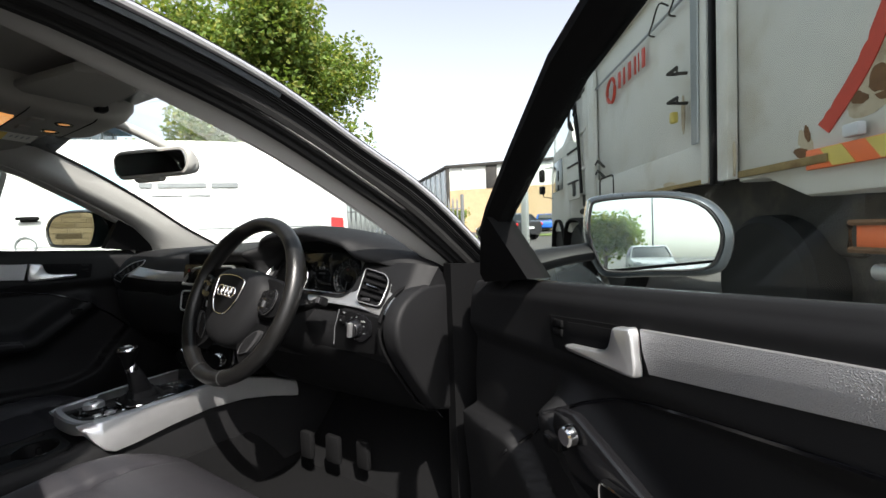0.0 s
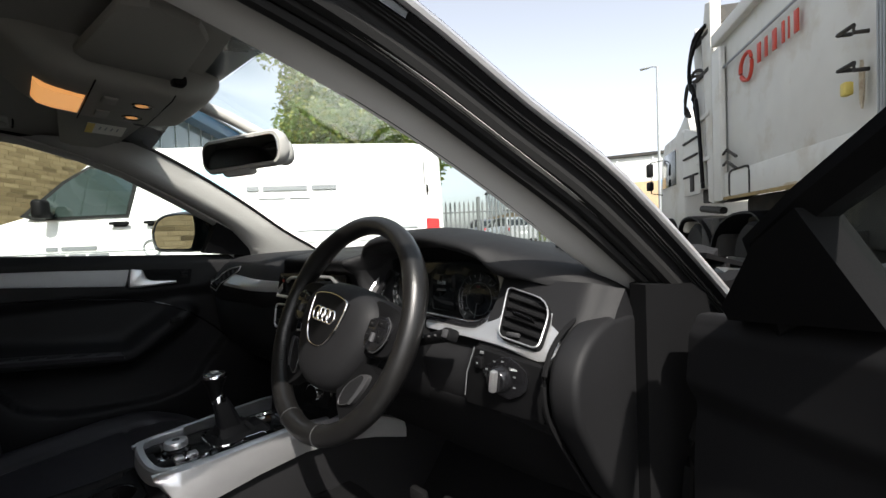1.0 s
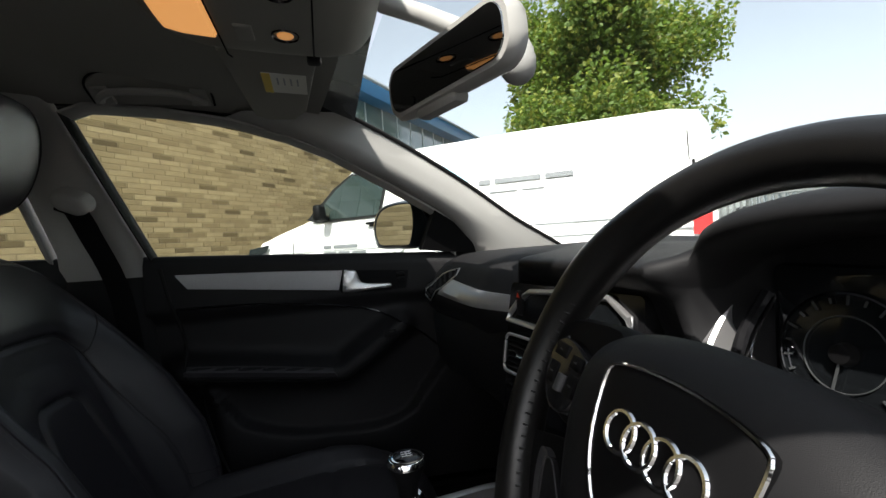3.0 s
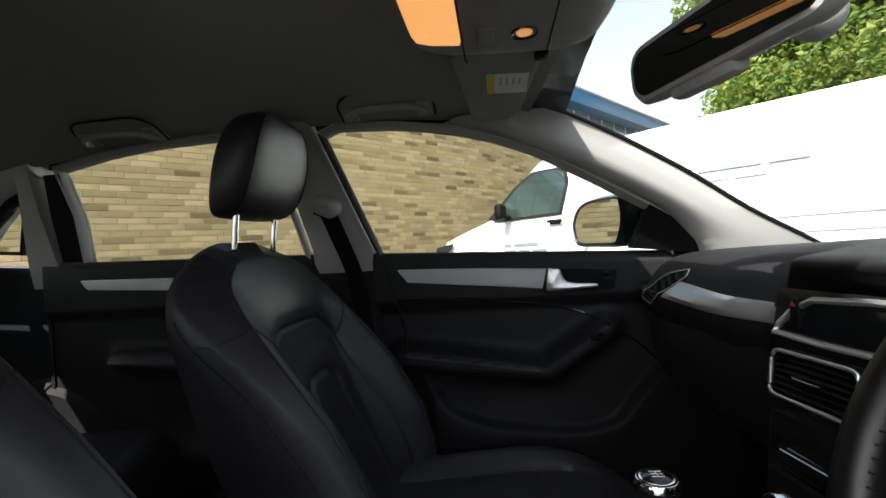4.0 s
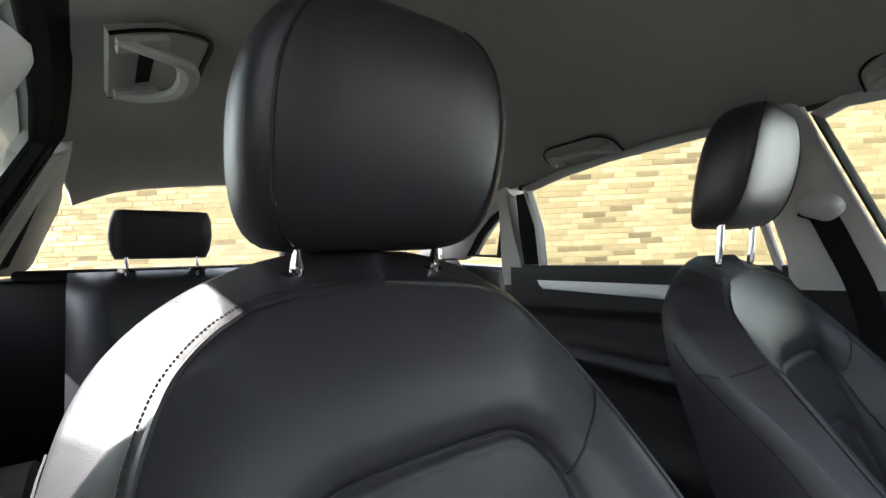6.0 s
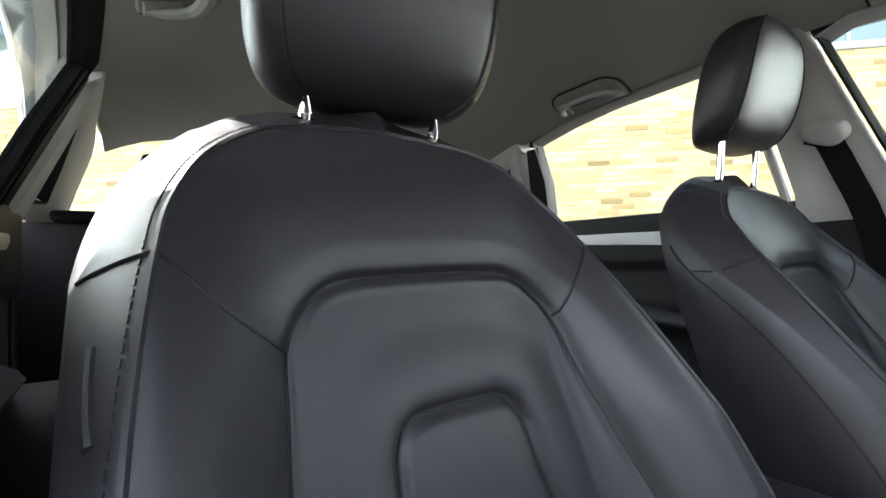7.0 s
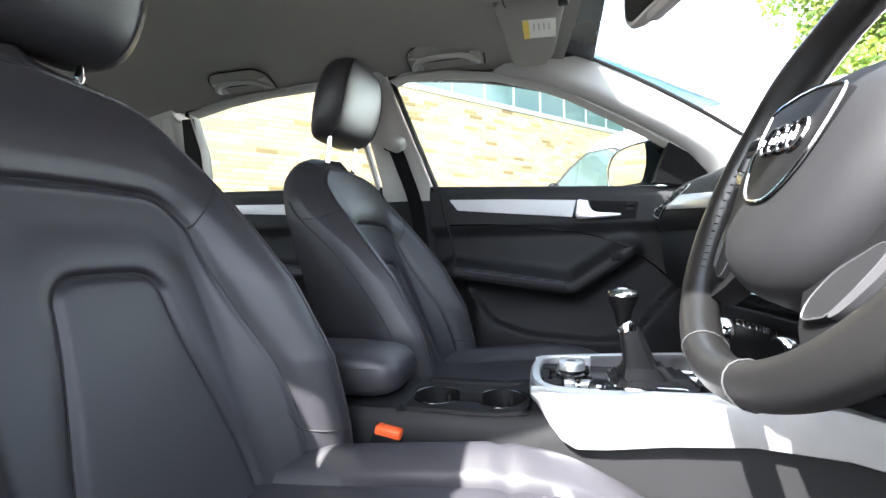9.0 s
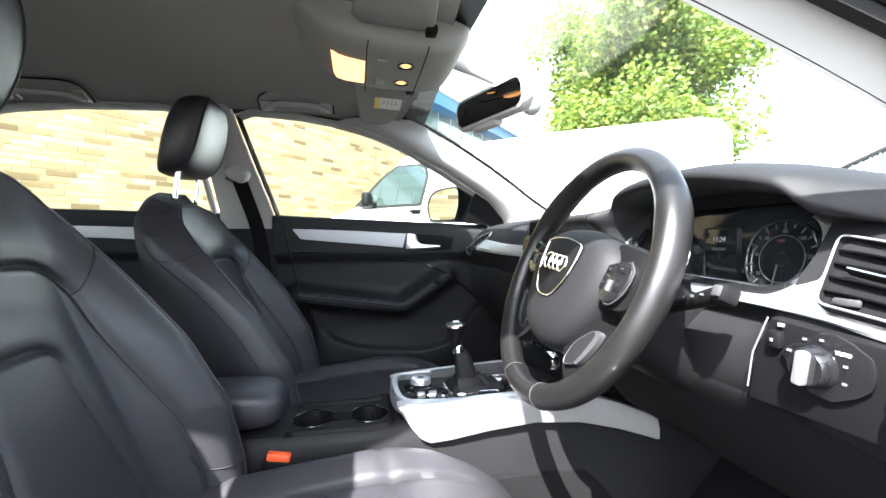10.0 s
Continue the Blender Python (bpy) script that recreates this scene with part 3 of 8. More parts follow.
# tailgate and hopper
part("hopper", prism([(-2.75, 1.25), (-2.75, 3.25), (-3.9, 3.25), (-5.0, 2.55), (-5.35, 1.6), (-5.35, 1.1), (-4.0, 1.1), (-3.3, 1.25)], 2.36, "x", 0.03, 0.04), TRUCKWHITE, lorry, "dirty white rear hopper")
part("hopper_edge", prism([(-2.9, 2.9), (-3.8, 2.95), (-3.75, 3.0), (-2.9, 3.02)], 0.03, "x", 0.0, 0.006), TRUCKWHITE, lorry)
arc = smooth_path([(-4.86, 2.75, 0), (-4.74, 2.35, 0), (-4.58, 2.02, 0), (-4.42, 1.72, 0), (-4.20, 1.47, 0)], 10)
rng = random.Random(41)
band = []
for a, b in zip(arc, arc[1:] + [arc[-1] * 2 - arc[-2]]):
    n = Vector((b.y - a.y, a.x - b.x, 0)).normalized()
    band.append((a + n * 0.045, a - n * (0.045 - rng.choice((0, 0, 0, 0.012, 0.025)) * rng.random())))
part("red_arc", loft([[Vector((x, p.x, p.y)) for p, x in ((l, 0.031), (l, 0.022), (r, 0.022), (r, 0.031))] for l, r in band]), REDPRINT, lorry, "chipped red painted arc")
for y in (-2.06, -1.62):
    part("grab_rail", tube(smooth_path([(0.0, y, 3.02), (-0.09, y, 3.04), (-0.06, y + 0.22, 2.95), (-0.06, y + 0.30, 2.88), (0.0, y + 0.30, 2.86)], 4), 0.009, 6), CHASSIS, lorry)
part("lower_edge", box(-0.01, -3.6, 1.30, 0.03, 1.35, 0.05, 0.008), RUST, lorry)
for (y, z, w, h, a), mat in (((-4.02, 1.42, 0.24, 0.14, 0.3), TAN), ((-3.97, 1.36, 0.26, 0.08, 0.1), RUSTPATCH), ((-4.05, 1.47, 0.10, 0.10, 0.5), RUSTPATCH), ((-4.62, 1.70, 0.62, 0.36, -0.45), TAN), ((-4.40, 1.58, 0.12, 0.07, 0.2), RUSTPATCH),
                             ((-4.52, 1.64, 0.14, 0.14, 0.1), RUSTPATCH), ((-4.58, 1.55, 0.20, 0.05, 0.1), RUSTPATCH), ((-4.74, 1.80, 0.12, 0.20, -0.3), RUSTPATCH), ((-4.80, 1.60, 0.12, 0.06, 0.1), RUSTPATCH), ((-4.9, 2.3, 0.06, 0.10, 0.1), RUSTPATCH),
                             ((-2.52, 1.45, 0.16, 0.30, -0.3), TAN), ((-2.44, 1.40, 0.10, 0.22, 0.0), RUSTPATCH), ((-2.80, 1.42, 0.08, 0.26, 0.0), TAN), ((-1.6, 1.34, 0.25, 0.05, 0.0), TAN), ((-0.9, 1.33, 0.3, 0.03, 0.0), TAN), ((-1.9, 1.95, 0.07, 0.34, 0.0), TAN)):
    rng = random.Random(int(1000 * abs(y + z)))
    edge = [rng.uniform(0.7, 1.15) for _ in range(28)]
    edge = [(edge[q - 1] + edge[q]) / 2 for q in range(28)]
    poly = [(y + w / 2 * math.cos(q * math.pi / 14) * f, z + h / 2 * math.sin(q * math.pi / 14) * f + a * w * math.cos(q * math.pi / 14) / 2) for q, f in enumerate(edge)]
    deep = 0.003 if mat is TAN else 0.006
    part("rust_patch", prism(poly, 0.012, "x", (0.031 if y < -2.8 else -0.012) - deep, 0), mat, lorry)
board = part("marker_board", box(0.005, -4.7, 1.305, 0.03, 1.16, 0.115, 0.006), MARKER, lorry, "orange and yellow striped marker board")
for k in range(4):
    part("stripe", prism([(-4.30 - 0.26 * k, 1.252), (-4.43 - 0.26 * k, 1.252), (-4.35 - 0.26 * k, 1.358), (-4.22 - 0.26 * k, 1.358)], 0.006, "x", -0.013, 0), MARKERY, board)
part("side_lamp", box(-0.01, -4.42, 1.415, 0.05, 0.09, 0.07, 0.012), HEADLENS, lorry)
low = part("lamp_board", box(0.02, -4.85, 0.87, 0.05, 0.85, 0.115, 0.008), MARKER, lorry, "orange lamp board")
part("lamp_frame", tube([(-0.01, -4.40, 0.80), (-0.01, -4.40, 0.94), (-0.01, -5.32, 0.94), (-0.01, -5.32, 0.80)], 0.018, 6, closed=True), RUSTPATCH, low)
part("bumper_tube", tube([(0.06, -4.48, 0.69), (0.06, -5.5, 0.69)], 0.045, 12), CARSILVER, lorry)
part("hopper_step", box(0.3, -4.4, 1.18, 0.4, 1.2, 0.05, 0.01), CHASSIS, lorry)
# cab and frame in front of the body
part("lift_frame", prism([(0.54, 1.25), (0.54, 3.95), (0.66, 4.02), (0.76, 3.55), (0.72, 2.95), (0.66, 1.3)], 0.14, "x", -0.03, 0.02), TRUCKWHITE, lorry, "white steel lifting frame")
part("lift_frame", prism([(0.78, 1.5), (0.76, 2.8), (0.84, 3.6), (0.98, 3.9), (1.06, 3.7), (0.98, 3.1), (0.96, 1.5)], 0.14, "x", 0.0, 0.02), TRUCKWHITE, lorry)
# dark box put in as the shade between the frame arms
part("frame_shade", box(0.30, 0.80, 2.6, 0.4, 0.5, 2.6, 0.02), CHASSIS, lorry, "dark box standing in for shade behind the lifting frame")
for z in (1.9, 2.5, 3.1, 3.6):
    part("frame_rib", box(-0.015, 0.76, z, 0.05, 0.34, 0.06, 0.01), TRUCKWHITE if z < 3 else CHASSIS, lorry)
for k in range(2):
    part("hose", tube(smooth_path([(-0.04, 0.62 + 0.06 * k, 3.7), (-0.10, 0.80, 3.62 - 0.1 * k), (-0.10, 0.95, 3.2), (-0.06, 0.86, 2.8 - 0.2 * k), (-0.05, 0.80, 2.2), (-0.05, 0.74, 1.5)], 5), 0.026, 7), HARD, lorry)
part("guard_panel", prism([(0.92, 1.45), (0.92, 2.35), (1.35, 2.55), (1.42, 2.0), (1.42, 1.45)], 0.05, "x", 0.0, 0.01), TRUCKWHITE, lorry)
for z in (1.75, 2.05, 2.3):
    part("guard_rib", box(-0.012, 1.16, z, 0.03, 0.42, 0.03, 0.006), CHASSIS, lorry)
part("guard_slot", box(-0.01, 1.12, 1.62, 0.02, 0.10, 0.24, 0.006), CHASSIS, lorry)
part("upper_gear", box(0.5, 0.95, 3.05, 0.9, 0.5, 0.35, 0.03), CHASSIS, lorry)
for k in range(3):
    part("hose", tube(smooth_path([(0.02, 0.7 + 0.1 * k, 3.1), (-0.03, 0.95 + 0.1 * k, 3.25 - 0.05 * k), (0.0, 1.3, 3.0 - 0.1 * k), (0.05, 1.25, 2.7)], 5), 0.022, 7), CHASSIS, lorry)
part("roof_spoiler", prism([(1.5, 2.55), (1.65, 2.95), (2.1, 2.75), (2.6, 2.6)], 2.1, "x", 0.15, 0.02), TRUCKWHITE, lorry)
cab = part("cab", prism([(1.5, 0.85), (1.5, 2.55), (1.65, 2.62), (2.9, 2.58), (3.15, 2.3), (3.3, 1.7), (3.35, 0.85)], 2.3, "x", 0.06, 0.05, 3), TRUCKWHITE, lorry, "white lorry cab")
part("cab_window", prism([(2.05, 1.72), (2.05, 2.35), (2.85, 2.35), (3.02, 2.1), (3.1, 1.72)], 0.02, "x", 0.05, 0.004), DARKGLASS, cab)
part("cab_screen", box(1.2, 3.28, 2.0, 2.0, 0.04, 0.75, 0.01), DARKGLASS, cab)
for z in (2.12, 1.80):
    part("cab_mirror", box(-0.16, 3.2, z, 0.12, 0.16, 0.27 if z > 2 else 0.18, 0.03), HARD, lorry, "black lorry mirror")
part("mirror_bar", tube([(0.08, 3.1, 2.3), (-0.14, 3.2, 2.28), (-0.14, 3.2, 1.65), (0.08, 3.1, 1.6)], 0.014, 6), HARD, lorry)
for y in (-3.05, 0.10, 1.25, 2.45):
    w = part("tyre", lathe([(0.29, -0.13), (0.45, -0.15), (0.50, -0.11), (0.50, 0.11), (0.45, 0.15), (0.29, 0.13)], 36), RUBBER, lorry, m=Matrix.Translation((0.22, y, 0.50)) @ Matrix.Rotation(-math.pi / 2, 4, "Y"))
    part("rim", lathe([(0.04, 0.02), (0.14, 0.05), (0.22, 0.02), (0.28, 0.12), (0.29, -0.12), (0.04, -0.1)], 30), CHASSIS, w)
    share("tyre", w, lorry, Matrix.Translation((2.22, y, 0.50)) @ Matrix.Rotation(math.pi / 2, 4, "Y"))
    if y > -2.5:  # the rearmost axle has none
        part("mudguard", sheet([[Vector((xx, y + 0.60 * math.cos(math.pi * q / 14), 0.52 + 0.60 * math.sin(math.pi * q / 14))) for q in range(15)] for xx in (-0.01, 0.45)], 0.025), HARD, lorry)
part("chassis_rail", box(1.2, -1.0, 0.95, 0.9, 8.2, 0.28, 0.02), CHASSIS, lorry)
# one dark block in place of the underbody's shadow and its gear
part("underbody_gear", box(1.2, -1.9, 1.02, 1.9, 4.6, 0.60, 0.06), CHASSIS, lorry, "dark block standing for shade and grimy gear under the body")
part("cross_member", box(1.2, -3.6, 0.62, 1.8, 1.6, 0.45, 0.05), CHASSIS, lorry)
part("tank", box(0.30, 0.80, 0.80, 0.5, 0.45, 0.55, 0.04), CHASSIS, lorry, "grimy side tank")
part("air_tank", tube([(0.25, -0.75, 0.72), (0.25, -1.5, 0.72)], 0.16, 16), CHASSIS, lorry)
part("hydraulic_tube", tube([(0.10, 0.55, 1.16), (0.10, 1.05, 1.22)], 0.05, 12), CHASSIS, lorry)
part("side_guard", box(0.06, -0.35, 0.5, 0.05, 1.5, 0.12, 0.01), CHASSIS, lorry)


# lengthen the lorry between its axles and bring its tail in to the true places along it
LORRY_Y = [(-5.6, -4.7), (-4.12, -3.12), (-2.75, -2.42), (-2.58, -2.22), (-1.88, -1.70), (-0.02, 0.12), (0.5, 1.12), (1.5, 2.79), (3.4, 4.55)]
for o in lorry.children_recursive:
    if o.parent is lorry:
        if o.matrix_basis.translation.length > 0.01:
            o.matrix_basis.translation.y = lerp_table(LORRY_Y, o.matrix_basis.translation.y)
        else:
            for v in o.data.vertices:
                v.co.y = lerp_table(LORRY_Y, v.co.y)
    elif o.parent.matrix_basis.translation.length < 0.01:
        for v in o.data.vertices:
            v.co.y = lerp_table(LORRY_Y, v.co.y)


# ---- fence, gate posts, lamp posts ----
fence = thing("palisade_fence", "grey galvanised palisade fence with pointed pales", "fence")
f0, f1 = Vector((-10.6, 9.9, 0)), Vector((-7.0, 13.79, 0))
fd = (f1 - f0).normalized()
fl = (f1 - f0).length
fa = math.atan2(fd.y, fd.x)
pale0 = None
for k in range(int(fl / 0.155)):
    p = f0 + fd * (0.155 * k)
    m = Matrix.Translation((p.x, p.y, ground_z(p.x, p.y))) @ Matrix.Rotation(fa, 4, "Z")
    if pale0 is None:
        pale0 = part("pale", prism([(-0.032, 0.05), (0.032, 0.05), (0.032, 1.85), (0.0, 2.0), (-0.032, 1.85)], 0.02, "y", -0.01), FENCEGREY, fence, m=m)
    else:
        share("pale", pale0, fence, m)
for z in (0.35, 1.6):
    part("rail", tube([f0 + Vector((0, 0, z + ground_z(f0.x, f0.y))), f1 + Vector((0, 0, z + ground_z(f1.x, f1.y)))], 0.025, 6), FENCEGREY, fence)
for k in range(3):
    p = f0.lerp(f1, k / 2)
    part("post", box(p.x, p.y, 1.05 + ground_z(p.x, p.y), 0.1, 0.1, 2.1, 0.01), FENCEGREY, fence)
gp = thing("gate_post", "grey steel gate post at the yard entrance", "post", Matrix.Translation((-5.35, 15.5, ground_z(-5.35, 15.5))))
part("post_tube", box(0, 0, 1.1, 0.22, 0.22, 2.2, 0.02), STEELGREY, gp)
part("post_cap", box(0, 0, 2.22, 0.25, 0.25, 0.05, 0.015), STEELGREY, gp)
gp2 = thing("gate_post", "grey steel gate post at the yard entrance", "post", Matrix.Translation((-3.35, 16.6, ground_z(-3.35, 16.6))))
part("post_tube", box(0, 0, 1.25, 0.35, 0.25, 2.5, 0.02), STEELGREY, gp2)
part("post_cap", box(0, 0, 2.52, 0.38, 0.28, 0.05, 0.015), STEELGREY, gp2)
def lamp_post(x, y, h):
    p = thing("street_lamp", "slim grey street lamp post with a small head", "street lamp", Matrix.Translation((x, y, ground_z(x, y))), group="street lamps")
    part("pole", tube([(0, 0, 0), (0, 0, h * 0.5), (0, 0, h)], [0.09, 0.07, 0.05], 10), STEELGREY, p)
    part("arm", tube([(0, 0, h), (-0.25, 0, h + 0.06), (-0.5, 0, h + 0.08)], 0.03, 8), STEELGREY, p)
    part("lamp_head", box(-0.62, 0, h + 0.07, 0.42, 0.2, 0.08, 0.03), STEELGREY, p)


lamp_post(-7.2, 24.0, 8.6)
lamp_post(14.7, -40.3, 9.0)


# ---- far building ----
def far_building():
    b = thing("industrial_unit", "brick industrial unit with pale cladding and dark glazed side", "building")
    c = Vector((-21.8, 35.2, 0))
    front = heading(-72)   # runs to the right of the corner
    b.matrix_basis = Matrix(((front.x, heading(18).x, 0, c.x), (front.y, heading(18).y, 0, c.y), (0, 0, 1, ground_z(c.x, c.y) - 0.2), (0, 0, 0, 1)))
    L, D, H1, H2 = 34.0, 30.0, 4.2, 6.3
    part("brick_storey", box(L / 2, D / 2, H1 / 2, L, D, H1, 0), ORANGEBRICK, b, "orange buff brickwork")
    part("cladding", box(L / 2, D / 2, (H1 + H2) / 2, L - 0.1, D - 0.1, H2 - H1, 0), CLADWHITE, b, "pale weathered cladding")
    part("roof_edge", box(L / 2, D / 2, H2 + 0.12, L + 0.4, D + 0.4, 0.26, 0.02), CHASSIS, b)
    part("corner_pipe", box(0.05, -0.02, H2 / 2, 0.3, 0.2, H2, 0.02), CHASSIS, b)
    for k in range(12):
        part("cladding_rib", box(1.5 + 2.7 * k, 0.0, (H1 + H2) / 2, 0.10 if k != 1 else 1.0, 0.10, H2 - H1, 0.01), CHASSIS if k in (1, 5, 9) else MULLION, b)
    # long side running back at a slant from the corner
    u, n = Vector((-0.53, 0.848, 0)), Vector((-0.848, -0.53, 0))
    foot = [(0.0, 0.0), (u.x * 27, u.y * 27), (0.0, u.y * 27)]
    part("side_brick", prism(foot, 2.7, "z", 0.0, 0), ORANGEBRICK, b, "buff brick side wall")
    part("side_cladding", prism(foot, H2 - 2.7, "z", 2.7, 0), CLADDARK, b, "grey green glazed side")
    for k in range(14):
        p = u * (0.6 + 2.0 * k) + n * 0.03
        part("side_mullion", box(p.x, p.y, (H2 + 2.7) / 2, 0.14, 0.14, H2 - 2.7, 0.01), MULLION, b)
    part("side_eaves", tube([(0, 0, H2 + 0.1), (u.x * 27, u.y * 27, H2 + 0.1)], 0.2, 6), CHASSIS, b)
    part("sign", box(11.2, -0.1, 3.6, 2.3, 0.08, 1.3, 0.02), BLUESIGN, b, "blue wall sign with white bars")
    for z, w in ((3.75, 1.7), (3.4, 1.3)):
        part("sign_bar", box(11.2, -0.16, z, w, 0.03, 0.14, 0), WHITEPRINT, b)
    p = u * 3.0 + n * 0.1
    part("eaves_lamp", box(p.x, p.y, 6.0, 0.3, 0.3, 0.2, 0.03), MULLION, b)


far_building()


# ---- parked cars ----
def parked_car(name, x, y, head, paint, label, hatch=False):
    c = thing(name, label, "car", Matrix.Translation((x, y, ground_z(x, y))) @ Matrix.Rotation(radians(head), 4, "Z"), group="parked cars")
    def ring(yy, w, z0, zb):
        return [Vector((s * a, yy, z)) for s, q in ((-1, 1), (1, -1)) for a, z in [(w - 0.08, z0), (w, z0 + 0.15), (w, zb - 0.1), (w - 0.06, zb)][::q]]
    part("body", loft([ring(2.1, 0.6, 0.3, 0.62), ring(2.0, 0.78, 0.24, 0.7), ring(1.5, 0.87, 0.2, 0.82), ring(0.9, 0.89, 0.2, 0.92), ring(-1.3, 0.89, 0.2, 0.98), ring(-1.9, 0.84, 0.24, 1.0), ring(-2.1, 0.72, 0.32, 0.9)]), paint, c, sharp=40)
    t = -1.95 if hatch else -1.65
    cabin = [(1.05, 0.80, 0.90), (0.35, 0.68, 1.36), (0.0, 0.66, 1.43), (-0.9, 0.66, 1.42), (t + 0.35, 0.68, 1.30), (t, 0.78, 0.97)]
    part("glasshouse", loft([[Vector((-w, y, 0.85)), Vector((-w, y, z - 0.03)), Vector((-w + 0.08, y, z)), Vector((w - 0.08, y, z)), Vector((w, y, z - 0.03)), Vector((w, y, 0.85))] for y, w, z in cabin]), DARKGLASS, c, "dark car windows", sharp=40)
    part("roof", sheet([[Vector((s * (w - 0.02), y, z + 0.012)) for s in (-1, -0.5, 0, 0.5, 1)] for y, w, z in cabin[1:5]], 0.02), paint, c, sharp=60)
    for sx in (-1, 1):
        part("side_pillar", tube([(sx * 0.83, 1.05, 0.92), (sx * 0.69, 0.35, 1.36)], 0.035, 6), paint, c)
        part("side_pillar", tube([(sx * 0.85, -0.25, 0.95), (sx * 0.68, -0.3, 1.42)], 0.035, 6), paint, c)
        part("side_pillar", tube([(sx * 0.80, t, 0.97), (sx * 0.69, t + 0.4, 1.31)], 0.05, 6), paint, c)
        part("tail_lamp", box(sx * 0.66, -2.03, 0.80, 0.28, 0.12, 0.14, 0.02), TAILRED, c)
        part("head_lamp", box(sx * 0.62, 2.02, 0.66, 0.3, 0.14, 0.12, 0.03), HEADLENS, c)
        for y in (1.32, -1.32):
            w = part("wheel", lathe([(0.05, 0.06), (0.19, 0.05), (0.21, 0.1), (0.31, 0.1), (0.32, 0.06), (0.32, -0.08), (0.05, -0.08)], 24), RUBBER, c, m=Matrix.Translation((sx * 0.80, y, 0.32)) @ Matrix.Rotation(sx * math.pi / 2, 4, "Y"))
            part("rim", lathe([(0.02, 0.075), (0.19, 0.065), (0.2, 0.05)], 20), CARSILVER, w)
    part("number_plate", box(0, -2.1, 0.62, 0.5, 0.03, 0.11, 0.005), WHITEPRINT, c)
    return c


for args in (("blue_car", -12.3, 35.6, -155, CARBLUE, "bright blue parked hatchback facing away", True), ("dark_car", -14.9, 34.4, -155, CARBLACK, "black parked saloon beside the brick unit", False),
             ("grey_car", -9.6, 36.4, -155, CARGREY, "dark grey parked car beside the brick unit", False), ("silver_car", -13.5, 19.6, 60, CARSILVER, "silver parked car behind the palisade fence", True),
             ("grey_car", -16.4, 21.2, 60, CARGREY, "dark grey parked car behind the palisade fence", False), ("black_car", -9.4, 22.2, 60, CARBLACK, "black parked car behind the palisade fence", False),
             ("silver_car", 7.6, -19.1, 12, CARSILVER, "silver parked car in the rear yard", True), ("white_car", 3.0, -22.1, 8, WHITEVAN, "white parked car in the rear yard", True),
             ("grey_car", 11.3, -18.4, 16, CARGREY, "grey parked car in the rear yard", False), ("silver_car", 14.6, -19.2, 16, CARSILVER, "silver parked saloon in the rear yard", False)):
    parked_car(*args)


